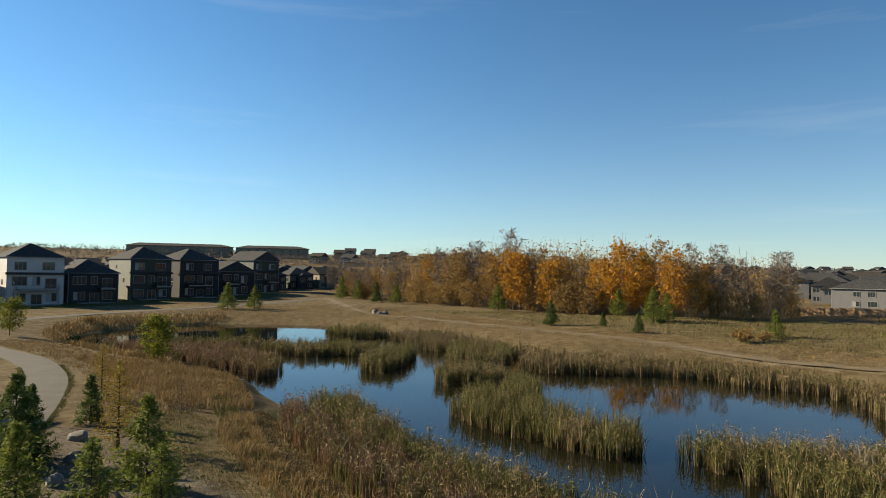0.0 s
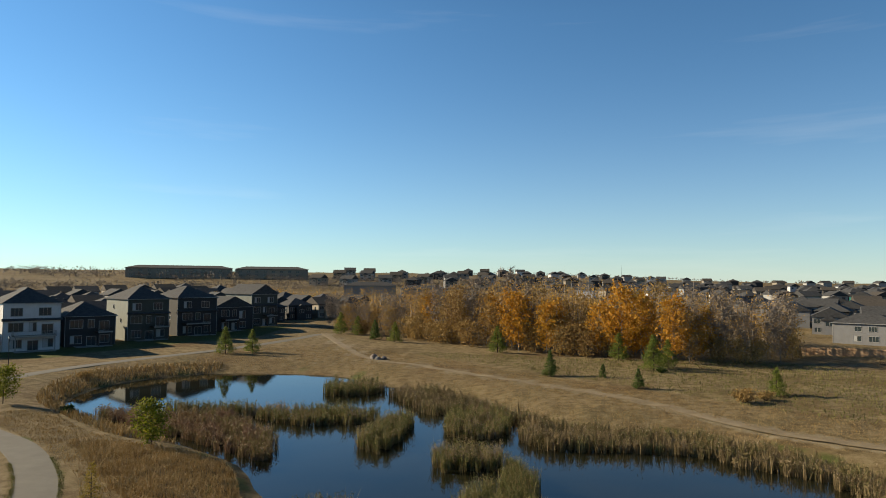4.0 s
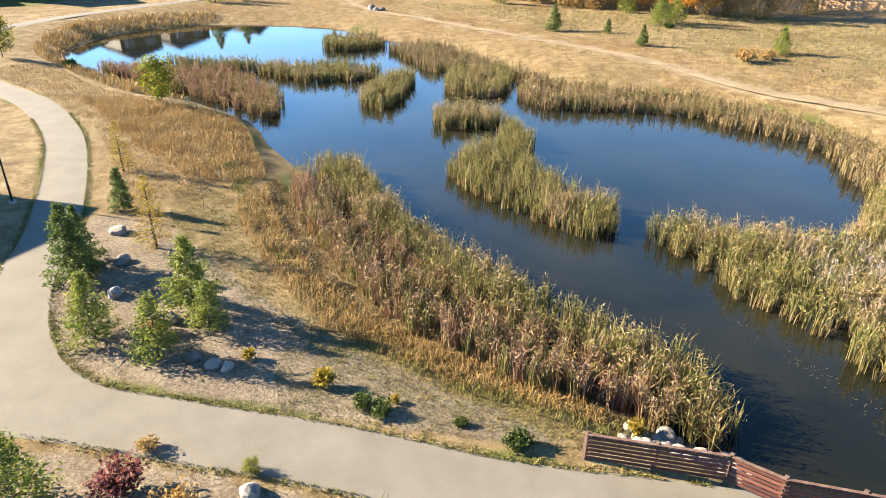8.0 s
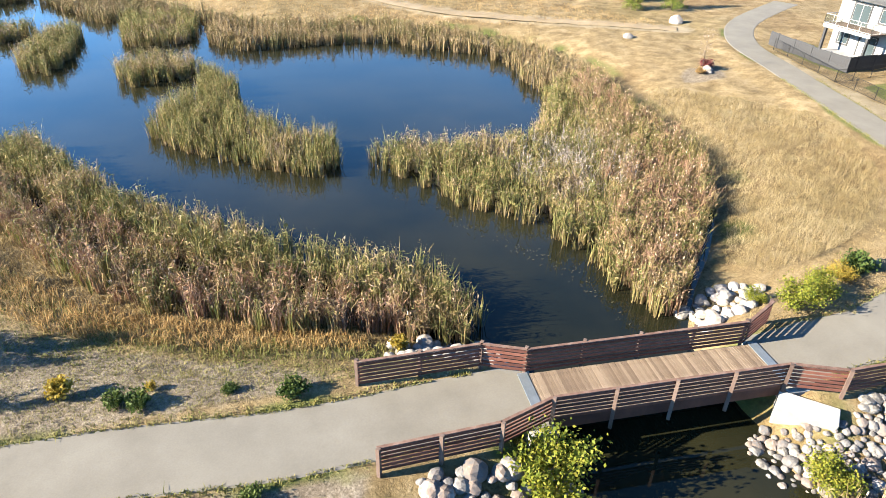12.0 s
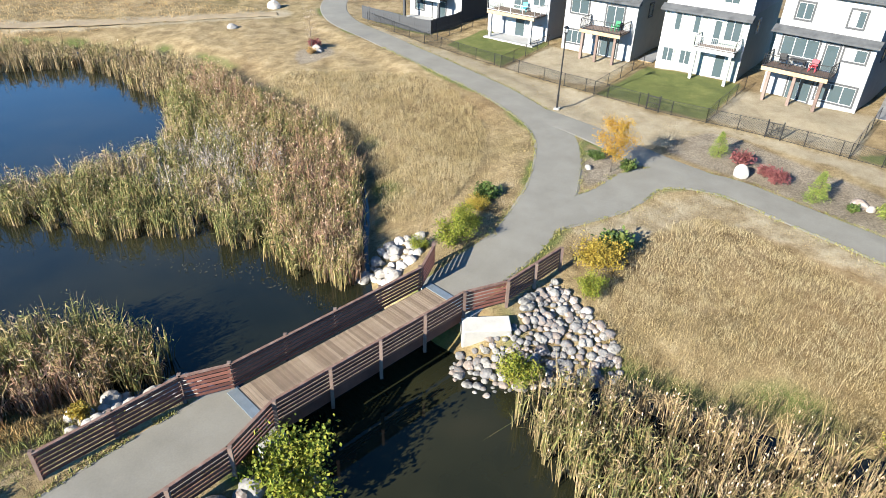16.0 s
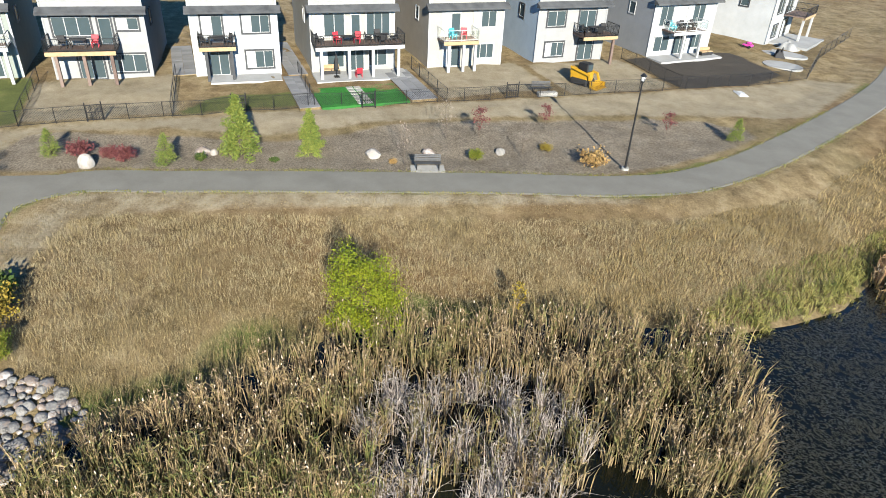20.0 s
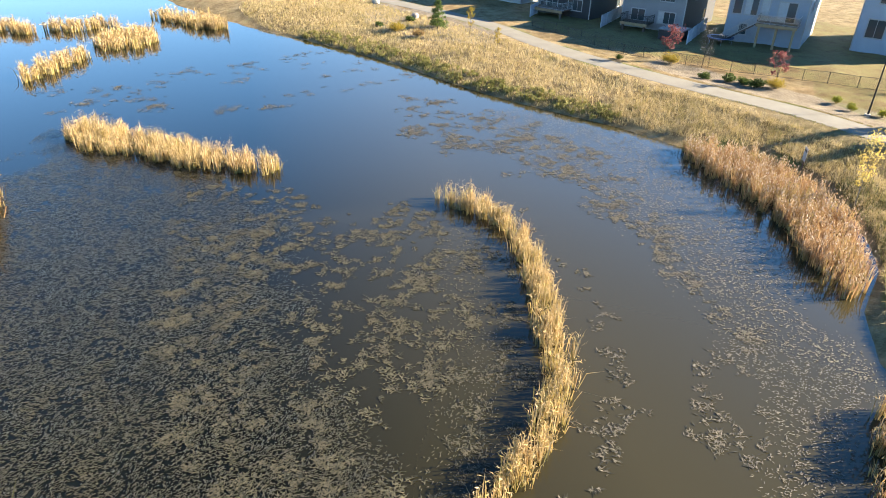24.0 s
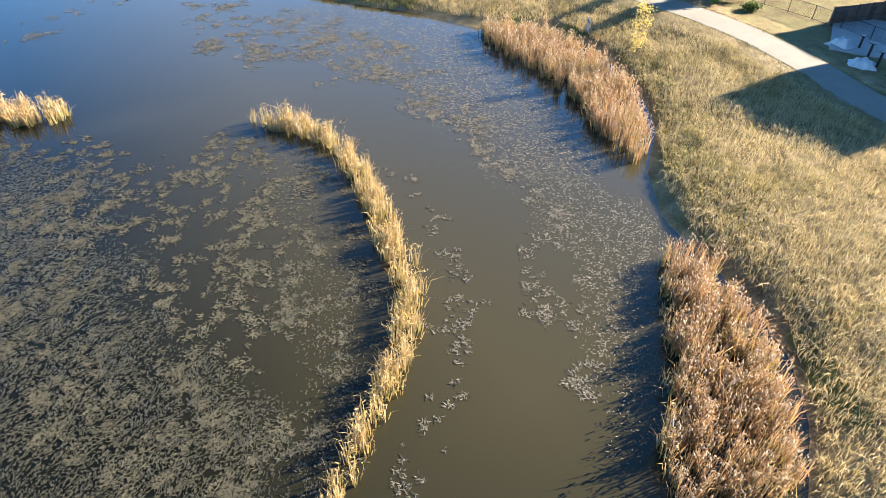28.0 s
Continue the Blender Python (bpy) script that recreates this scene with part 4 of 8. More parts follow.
# ---------------------------------------------------------------- pond weed
def strands(name, x, y, ang, long, mat, rng, parent=None, label="", lift=0.0):
    """Short pointed strands of weed lying on the water."""
    n = len(x)
    half, wide = long * rng.uniform(0.6, 1.4, n), long * rng.uniform(0.16, 0.34, n)
    c = np.stack([x, y, lift + rng.uniform(0.006, 0.03, n)], -1)
    a = np.stack([np.cos(ang) * half, np.sin(ang) * half, rng.uniform(-0.004, 0.03, n)], -1)
    b = np.stack([-np.sin(ang) * wide, np.cos(ang) * wide, 0 * x], -1)
    v = np.stack([c - a, c + b - a * 0.1, c + a, c - b - a * 0.1], 1).reshape(-1, 3)
    return part_of(name, mesh_from(name, v, [np.arange(n)[:, None] * 4 + np.array([[0, 1, 2, 3]])]), mat, parent, label)


def wet(x, y):
    return lookup(gd, x, y) < -0.3


def weed_clumps(outline, rafts, label, seed, mat, lobes=4, size=0.25, thick=75, spread=0.5):
    """Rafts of weed: each a knot of ragged lobes, its rim sinking dark into the water."""
    rng = np.random.RandomState(seed)
    cx, cy = scatter(np.array(outline, float), rafts, rng, lambda x, y: wet(x, y) & (rough_field(x, y, 9, seed) + 0.5 * rough_field(x, y, 3.5, seed + 1) > rng.uniform(-1.0, 0.75, len(x))))
    k = rng.randint(1, lobes * 2, len(cx))
    lean = np.repeat(rng.normal(0.35, 0.6, len(cx)), k)
    along, off = rng.normal(0, spread, k.sum()), rng.normal(0, spread * 0.45, k.sum())
    lx, ly = np.repeat(cx, k) + np.cos(lean) * along - np.sin(lean) * off, np.repeat(cy, k) + np.sin(lean) * along + np.cos(lean) * off
    r = size * rng.uniform(0.35, 1.35, len(lx))
    bed = None
    for name, cover, reach, paint, lift in (("pond_weed", 1.0, 1.0, mat, 0.008), ("sunken_weed", 0.3, 1.45, WEED_DARK, 0.0)):
        m = np.maximum((thick * cover * math.pi * r**2).astype(int), 4)
        q = np.sqrt(rng.uniform(0, 1, m.sum())) * reach * np.repeat(r, m)
        ang = rng.uniform(0, 2 * math.pi, m.sum())
        q *= 1 + 0.3 * np.sin(3 * ang + np.repeat(lx * 7, m)) + 0.18 * np.sin(7 * ang + np.repeat(ly * 5, m))
        x, y = np.repeat(lx, m) + q * np.cos(ang), np.repeat(ly, m) + q * np.sin(ang)
        ok = wet(x, y)
        ob = strands(name, x[ok], y[ok], ang[ok] + rng.normal(0, 0.9, ok.sum()), 0.1 if paint is mat else 0.14, paint, rng, bed, "dark weed sinking below the surface" if bed else "", lift)
        bed = bed or ob
    tagged(bed, label, "water weed", kind="stuff")


def weed_carpet(outline, per, label, seed, mat, fade=2.5, grain=0.5, open_water=0.9):
    """A close carpet of fine strands lying one way, thinning out to its rim."""
    rng = np.random.RandomState(seed)
    poly = np.array(outline, float)

    def keep(x, y):
        rim, _ = line_distance(poly, x, y, True)
        return wet(x, y) & (smooth(0, fade, rim + 0.5 * fade * rough_field(x, y, 7, seed + 4)) * (1.0 + 0.5 * rough_field(x, y, 4, seed) + 0.9 * rough_field(x, y, 0.9, seed + 1)) > rng.uniform(0, 1, len(x)) * open_water)

    x, y = scatter(poly, per, rng, keep)
    ang = grain + 0.7 * rough_field(x, y, 3, seed + 2) + rng.normal(0, 0.6, len(x))
    tagged(strands("pond_weed", x, y, ang, 0.085, mat, rng), label, "water weed", kind="stuff")


grass_field([(19.3, -22.5), (20.6, -22.5), (22, -27), (23, -34), (25.5, -46), (27, -56), (25.9, -56), (23.2, -46), (20.9, -37), (19.4, -31), (19.2, -26)], "green grass fringe along the bank", GRASS_GREEN, 0.45, 110, 0.03, 13, 0.4, 0.4)
grass_field([(20.6, -20), (24, -17), (27, -24), (28, -34), (24, -36), (20.4, -30)], "olive tufts of grass on the bank", GRASS_MIX, 0.3, 130, 0.026, 14, 0.5, 0.5)
grass_field([(22.5, 17.5), (27, 21), (36, 24), (43, 30), (46.5, 36), (48, 36), (45, 28), (41.5, 22.5), (35, 18.8), (28, 17)], "dry trampled verge grass", GRASS_MIX, 0.13, 90, 0.02, 15, 0.6, 0.5)
grass_field([(24, 13.3), (30, 13.2), (36, 10.6), (39.5, 8.5), (38.5, 2), (35.5, -9), (31.5, -22), (30, -30), (28, -28), (31, -18), (35, -5), (37.5, 3), (37, 8.6), (31, 10), (25.5, 10.4)], "short mown verge of tan grass", GRASS_MIX, 0.1, 90, 0.02, 16, 0.6, 0.5)
grass_field([(-38.5, -36), (-35, -28.5), (-29, -21.5), (-27, -17), (-29, -17), (-33, -22), (-38, -29), (-41, -36)], "green grass behind the reeds", GRASS_GREEN, 0.5, 40, 0.03, 17, 0.4, 0.2)
grass_field([(-44, -12), (-44.5, -20), (-46, -28), (-45.5, -38), (-43, -48), (-41, -46), (-43, -38), (-43.5, -28), (-42, -18), (-41, -11)], "mown green verge beside the path", GRASS_GREEN, 0.12, 90, 0.025, 18, 0.5, 0.7)
grass_field([(-64, 88), (-50, 76), (-40, 70.5), (-30, 56), (-22, 46), (-28, 42), (-33, 50), (-41, 60), (-52, 68), (-66, 78)], "short orange-brown grass beside the path", GRASS, 0.3, 40, 0.035, 23, 0.5)
grass_field([(-29, -22), (-25.5, -16), (-24.8, -11), (-22, -7), (-16.5, -2.8), (-12, -0.5), (-13, 2), (-20, 0), (-26, -6), (-30, -14), (-32, -21)], "straw and green grass on the bank behind the reeds", GRASS_PALE, 0.45, 110, 0.028, 20, 0.45, 0.6)
grass_field([(-38.4, -44), (-38.6, -36), (-35.4, -28.6), (-29, -21.6), (-30.5, -21), (-37, -28), (-40.5, -36), (-40, -45)], "straw and green grass above the russet reeds", GRASS_PALE, 0.4, 110, 0.028, 21, 0.45, 0.6)
grass_field([(-9, 20.8), (-3, 20.2), (3.2, 19.9), (8.4, 20.4), (8, 22), (2, 23.8), (-5, 26.2), (-10, 28)], "rough green grass between the path and the reeds", GRASS_GREEN, 0.16, 130, 0.02, 22, 0.5, 0.3)

def path_fringe(name, first, last, per, label, seed):
    """Low ragged tufts along both edges of a path, between two places on its line."""
    rng = np.random.RandomState(seed)
    line, half = PATHS[name]
    line = line[first:last]
    n = len(line) * per
    i, side = rng.randint(0, len(line) - 1, n), rng.choice((-1, 1), n)
    d = line[i + 1, :2] - line[i, :2]
    d /= np.linalg.norm(d, axis=1)[:, None]
    off = side * (half - 0.06 + np.abs(rng.normal(0, 0.22, n)))
    p = line[i, :2] + d * rng.uniform(0, 1, n)[:, None] + np.stack([-d[:, 1], d[:, 0]], -1) * off[:, None]
    ok = (rough_field(p[:, 0], p[:, 1], 3.5, seed) + 0.5 * rough_field(p[:, 0], p[:, 1], 0.9, seed + 1) > rng.uniform(-1.7, 0.8, n)) & (lookup(path_gap, p[:, 0], p[:, 1]) > -0.1)
    x, y = p[ok].T
    tagged(part_of("grass", blades("grass", x, y, lookup(gz, x, y), 0.14, 0.03, 0.5, rng), GRASS_GREEN), label, "grass", kind="stuff")


reed_bed([(-3, -96), (-5, -92.8), (-13.3, -79.4), (-20.3, -65.4), (-26.6, -56), (-29.4, -52.4), (-31, -54), (-28.8, -58.2), (-23, -67), (-16, -81), (-8.4, -93.6)], "low yellow-green plants crowding the far shore", SEDGE, 0.45, 55, 0.07, 0.3, seed=41)
grass_field([(-19, 50), (-15.4, 45), (-11, 39), (-7, 33.4), (-4, 30.4), (-1, 28.4), (3, 26), (7, 24), (6.4, 22.6), (1, 24), (-4, 26.6), (-8.6, 30.6), (-13.4, 37), (-18, 44.6)], "ragged olive grass at the foot of the reeds", GRASS_MIX, 0.26, 130, 0.03, 24, 0.5, 0.5)
path_fringe("path_west", 0, 75, 220, "green tufts fringing the asphalt", 50)
path_fringe("path_north", 2, 50, 110, "green and dry tufts fringing the asphalt", 51)
path_fringe("path_east", 0, 75, 110, "green tufts along the path's edge", 52)
path_fringe("path_southwest", 42, 90, 90, "green tufts along the path's edge", 53)
reed_bed([(18.6, -21.4), (20.8, -20.4), (21.4, -26), (21.0, -31), (23, -36.6), (25, -46), (26.6, -55), (25.4, -55), (23.6, -46.4), (20.8, -37), (18.6, -31), (18.3, -26)], "yellow-green sedge at the water's edge", SEDGE, 0.5, 60, 0.05, 0.25, seed=40)
weed_clumps([(5.5, -47), (-8.3, -40), (-11.5, -33), (-10, -23.5), (-7.8, -18.6), (-4.3, -15), (-1, -11), (3, -9), (5, -15), (7, -22), (8, -32), (8, -45)], 1.25, "rafts of grey-olive weed in the silty water", 5, WEED)
weed_clumps([(-11.9, -66), (-21, -58), (-25, -46), (-22, -28), (-20.4, -20), (-13, -11), (-12.6, -13.8), (-18.2, -20.9), (-20.4, -28.5), (-19.4, -36), (-16, -46), (-9, -52)], 0.9, "pale rafts of weed at the edge of the shallows", 6, WEED_PALE, 4, 0.3, 70, 0.8)
weed_clumps([(20, -64), (4, -62), (-10, -66), (-16, -74), (-4, -90), (12, -80), (24, -74)], 0.14, "scattered rafts of weed in the far water", 9, WEED_PALE, 4, 0.4, 40, 1.0)
weed_clumps([(-13.6, -38), (-14.4, -28), (-12, -20.6), (-8.4, -16), (-4, -12), (-5.5, -11), (-10.5, -15.5), (-14, -21), (-15.4, -29), (-15, -38)], 1.3, "torn weed and broken stalks beside the reed band", 8, WEED_PALE, 3, 0.18, 70, 0.4)
weed_carpet([(-3, -4), (9, 0), (15, -3), (14, -13), (16, -21), (25, -24), (25, -36), (24, -46), (20, -62), (4, -52), (0, -38), (-1, -26), (-3.4, -15)], 175, "close carpet of fine grey weed over the black water", 7, WEED_FINE, 5.0, 0.7)
weed_carpet([(-24, -62), (-29.5, -53), (-33, -45), (-31, -34), (-27.4, -23), (-24.6, -15), (-13, -6.4), (-11.3, -9.8), (-16.6, -16.9), (-18.8, -25), (-19.6, -33), (-18, -44), (-14, -56)], 55, "silvery weed crowding the shallows by the bank", 11, WEED_PALE, 3.2, 0.2, 1.15)
weed_carpet([(-8.6, -22), (-6.4, -16.8), (-3.4, -13.4), (-1, -10.4), (-2, -16), (-5, -24), (-7, -34), (-9, -40), (-11, -34)], 40, "thin weed drifting behind the reed band", 12, WEED, 1.6, 0.9, 1.6)
weed_carpet([(15.4, 32), (18.8, 27), (19, 20.5), (18, 20), (16.6, 27), (13.4, 33), (12, 40)], 9, "thin floating debris below the reeds", 13, WEED, 0.6, 0.3, 1.6)


# ---------------------------------------------------------------- more materials
WOOD_RED = material("stained_red_brown_timber", [(0.12, 0.045, 0.032), (0.2, 0.075, 0.052), (0.28, 0.11, 0.075)], 2.5, 0.7, 0.3, 40, vary="object")
WOOD_DARK = material("weathered_dark_timber", [(0.1, 0.065, 0.052), (0.17, 0.115, 0.092), (0.23, 0.165, 0.135)], 3, 0.8, 0.3, 40, vary="object")
WOOD_CAP = material("weathered_grey_cap_timber", [(0.14, 0.075, 0.055), (0.21, 0.12, 0.09), (0.28, 0.19, 0.15)], 3, 0.8, 0.2, 30)
DECKING = material("brown_deck_planks", [(0.17, 0.12, 0.085), (0.25, 0.185, 0.13), (0.34, 0.26, 0.19)], 2, 0.8, 0.3, 40, vary="object")
STEEL = material("galvanised_plate", [(0.3, 0.36, 0.4), (0.42, 0.48, 0.52)], 2, 0.45, 0.1, 30, metal=0.6)
GIRDER = material("rust_red_girder", [(0.12, 0.05, 0.035), (0.2, 0.085, 0.055)], 1.5, 0.75, 0.3)
BLACK = material("black_painted_metal", [(0.012, 0.012, 0.013), (0.02, 0.02, 0.021)], 3, 0.45, 0.1)
STONE = material("field_stone", [(0.1, 0.095, 0.09), (0.3, 0.285, 0.265), (0.15, 0.15, 0.157), (0.26, 0.2, 0.165), (0.46, 0.44, 0.42)], 3, 0.9, 0.5, 18, vary="object")
LIMESTONE = material("pale_limestone", [(0.25, 0.24, 0.22), (0.45, 0.42, 0.38), (0.34, 0.3, 0.26), (0.5, 0.48, 0.45)], 2, 0.9, 0.5, 14, vary="object")
BARK = material("bark", [(0.06, 0.045, 0.035), (0.13, 0.1, 0.08)], 6, 0.95, 0.6, 30)
BARK_PALE = material("pale_aspen_bark", [(0.24, 0.21, 0.18), (0.38, 0.34, 0.3)], 5, 0.9, 0.3, 25)
NEEDLE = leaf_material("spruce_needles", [(0.055, 0.1, 0.03), (0.11, 0.18, 0.045), (0.18, 0.26, 0.06), (0.27, 0.33, 0.075)], 0.8, 0.7, 0.3)
PINE = leaf_material("pine_needles", [(0.11, 0.17, 0.035), (0.2, 0.27, 0.05), (0.31, 0.36, 0.07), (0.4, 0.41, 0.09)], 0.8, 0.7, 0.35)
LIME = leaf_material("lime_leaves", [(0.1, 0.15, 0.015), (0.2, 0.25, 0.025), (0.32, 0.33, 0.04), (0.42, 0.36, 0.05)], 0.8, 0.7, 0.4)
LIME_BRIGHT = leaf_material("bright_lime_leaves", [(0.1, 0.155, 0.008), (0.22, 0.28, 0.01), (0.39, 0.4, 0.015), (0.055, 0.095, 0.008)], 1.2, 0.5, 0.25)
YELLOW = leaf_material("yellow_leaves", [(0.28, 0.19, 0.025), (0.42, 0.29, 0.035), (0.5, 0.37, 0.06), (0.24, 0.23, 0.04)], 0.8, 0.7, 0.4)
GOLDEN = leaf_material("golden_maple_leaves", [(0.34, 0.16, 0.02), (0.5, 0.26, 0.025), (0.56, 0.34, 0.04), (0.28, 0.2, 0.03)], 0.8, 0.7, 0.35)
GROVE = leaf_material("thinning_autumn_leaves", [(0.42, 0.34, 0.27), (0.46, 0.33, 0.2), (0.66, 0.4, 0.12), (0.9, 0.5, 0.08), (0.55, 0.4, 0.24), (0.4, 0.33, 0.27)], 0.07, 0.32, 0.3)
AMBER = leaf_material("amber_leaves", [(0.5, 0.22, 0.03), (0.75, 0.34, 0.045), (0.92, 0.47, 0.06), (0.8, 0.5, 0.1)], 0.1, 0.6, 0.35)
OCHRE = leaf_material("ochre_leaves", [(0.3, 0.18, 0.08), (0.46, 0.28, 0.1), (0.58, 0.37, 0.13), (0.42, 0.32, 0.15)], 0.05, 0.5, 0.3)
CRIMSON = leaf_material("crimson_leaves", [(0.13, 0.038, 0.042), (0.22, 0.06, 0.064), (0.32, 0.105, 0.1), (0.25, 0.115, 0.08)], 0.9, 0.7, 0.35)
GREEN = leaf_material("green_leaves", [(0.03, 0.06, 0.012), (0.06, 0.11, 0.02), (0.11, 0.16, 0.03), (0.2, 0.22, 0.05)], 0.9, 0.7, 0.3)
STRAW = leaf_material("straw_leaves", [(0.66, 0.48, 0.1), (0.8, 0.6, 0.15), (0.86, 0.68, 0.25)], 0.5, 0.6, 0.45)
# sunlight is put into this tone: a raised copy of the pine needles
BRIGHT_PINE = leaf_material("sunlit_pine_needles", [(0.19, 0.26, 0.05), (0.32, 0.4, 0.07), (0.45, 0.5, 0.1)], 0.8, 0.7, 0.45)
TWIG = leaf_material("bare_twigs", [(0.24, 0.18, 0.135), (0.36, 0.29, 0.23), (0.48, 0.4, 0.33)], 0.3, 0.7, 0.0)

# ---------------------------------------------------------------- footbridge
RAIL_NORTH = [(3.75, 19.35), (8.95, 18.75), (10.6, 17.8), (20.8, 16.25), (23.0, 17.1)]
RAIL_SOUTH = [(3.35, 14.85), (7.9, 14.5), (10.3, 15.0), (20.4, 13.45), (22.4, 12.35), (26.8, 11.8)]
DECK_Z = 1.72
bridge = empty("footbridge", Matrix(), "timber footbridge with red-brown slatted railings over the channel", "bridge")
along = (Vector((20.85, 14.85)) - Vector((10.45, 16.4))).normalized()
across = Vector((-along.y, along.x))
mid_w = Vector((10.45, 16.4))
count, length = 74, (Vector((20.85, 14.85)) - mid_w).length
plank_bm = boxed(-0.067, -1.32, -0.05, 0.067, 1.32, 0.0, bevel=0.008)
plank_me = bpy.data.meshes.new("plank")
plank_bm.to_mesh(plank_me)
plank_bm.free()
plank_me.materials.append(DECKING)
turn = math.degrees(math.atan2(along.y, along.x))
for i in range(count):
    c = mid_w + along * ((i + 0.5) * length / count)
    ob = part_of("plank", plank_me, None, bridge)
    ob.matrix_basis = pose(c.x, c.y, DECK_Z + 0.05 + 0.004 * math.sin(i * 7.3), 0, 0, turn + 0.25 * math.sin(i * 3.1))
for s in (-1.15, 1.15):
    bm = bmesh.new()
    a, b = mid_w + across * s, mid_w + along * length + across * s
    beam(bm, (a.x, a.y, DECK_Z - 0.32), (b.x, b.y, DECK_Z - 0.32), 0.16, 0.62)
    part("girder", bm, GIRDER, bridge, "rust-red deep side girder")
for k, c in enumerate((mid_w - along * 0.2, mid_w + along * (length + 0.2))):
    ob = part("threshold_plate", boxed(-0.22, -1.38, -0.02, 0.22, 1.38, 0.02), STEEL, bridge, "blue-grey steel threshold plate")
    ob.matrix_basis = pose(c.x, c.y, DECK_Z + 0.055, 0, 0, turn)
for k, (c, half) in enumerate(((mid_w - along * 0.35, 1.9), (mid_w + along * (length + 0.5), 1.7))):
    ob = part("abutment", boxed(-0.55, -half, -2.0, 0.55, half, -0.12, bevel=0.03), CONCRETE, bridge, "pale concrete abutment")
    ob.matrix_basis = pose(c.x, c.y, DECK_Z, 0, 0, turn)
ob = part("wing_wall", boxed(-1.15, -0.45, -1.4, 1.15, 0.45, 0.0, bevel=0.04), CONCRETE, bridge, "pale sloping concrete wing wall")
ob.matrix_basis = pose(20.75, 12.3, 1.55, 14, 0, -48)


def railing(points, side):
    """Posts, slatted boards and a flat cap along a bent line."""
    for i, (a, b) in enumerate(zip(points, points[1:])):
        a, b = Vector((*a, 0)), Vector((*b, 0))
        d, run = (b - a).normalized(), (b - a).length
        out = Vector((-d.y, d.x, 0)) * side
        za, zb = DECK_Z + 0.03, DECK_Z + 0.03
        for k in range(6):
            z = 0.16 + k * 0.196
            bm = bmesh.new()
            beam(bm, a + d * 0.02 + Vector((0, 0, za + z)), b - d * 0.02 + Vector((0, 0, zb + z)), 0.04, 0.118)
            part("rail_board", bm, WOOD_RED, bridge)
        bm = bmesh.new()
        beam(bm, a - d * 0.03 + Vector((0, 0, za + 1.3)), b + d * 0.03 + Vector((0, 0, zb + 1.3)), 0.13, 0.045)
        part("rail_cap", bm, WOOD_CAP, bridge, "flat red-brown rail cap")
        n = max(1, round(run / 2.5))
        for k in range(n + (i == len(points) - 2)):
            p = a + d * (run * k / n) + out * 0.1
            low = -0.75 if 10 < p.x < 21 else -0.3
            bm = bmesh.new()
            rod(bm, p + Vector((0, 0, za + low)), p + Vector((0, 0, za + 1.36)), 0.1, 0.1, 4)
            part("rail_post", bm, WOOD_DARK, bridge, "weathered timber railing post")


railing(RAIL_NORTH, 1)
railing(RAIL_SOUTH, -1)


# ---------------------------------------------------------------- stones
def stone_mesh(seed, flat=0.7):
    """A rounded, faceted boulder about one metre across."""
    rng = random.Random(seed)
    bm = bmesh.new()
    bmesh.ops.create_icosphere(bm, subdivisions=2, radius=0.5)
    cuts = [(Vector((rng.uniform(-1, 1), rng.uniform(-1, 1), rng.uniform(-1, 1))).normalized(), rng.uniform(0.33, 0.46)) for _ in range(7)]
    for v in bm.verts:
        for n, d in cuts:
            over = v.co.dot(n) - d
            if over > 0:
                v.co -= n * over * 0.85
        v.co *= 1 + 0.06 * noise.noise(v.co * 3 + Vector((seed, 0, 0)))
        v.co.z *= flat
    me = bpy.data.meshes.new("stone")
    bm.to_mesh(me)
    bm.free()
    return me


STONES = [stone_mesh(k, 0.62 + 0.04 * (k % 4)) for k in range(8)]
PALE_STONES = [me.copy() for me in STONES]
for me in STONES:
    me.materials.append(STONE)
for me in PALE_STONES:
    me.materials.append(LIMESTONE)


def riprap(label, spots, pale=False, seed=0):
    """A heap of stones: each stone a part of the heap."""
    rng = random.Random(seed)
    x, y = spots[0][:2]
    heap = empty("stone_heap", pose(x, y, ground_at(x, y)), label, "stones")
    for sx, sy, size in spots:
        me = rng.choice(PALE_STONES if pale else STONES)
        ob = part_of("stone", me, None, heap)
        k = size * rng.uniform(0.8, 1.25)
        z = max(ground_at(sx, sy), -0.1) + k * 0.12
        ob.matrix_basis = pose(sx - x, sy - y, z - ground_at(x, y), rng.uniform(-15, 15), rng.uniform(-15, 15), rng.uniform(0, 360)) @ Matrix.Diagonal((k, k * rng.uniform(0.75, 1.1), k * rng.uniform(0.8, 1.1), 1))


def heap_spots(outline, gap, size, seed):
    """Loosely packed spots that keep a gap between stones."""
    rng = np.random.RandomState(seed)
    poly, out = np.array(outline, float), []
    lo, hi = poly.min(0), poly.max(0)
    for _ in range(4000):
        p = rng.uniform(lo, hi)
        if inside(poly, p[:1], p[1:])[0] and all(np.hypot(p[0] - a, p[1] - b) > gap for a, b, _ in out):
            out.append((p[0], p[1], size * rng.choice([0.7, 0.9, 1.0, 1.2, 1.5])))
    return [tuple(map(float, o)) for o in out]


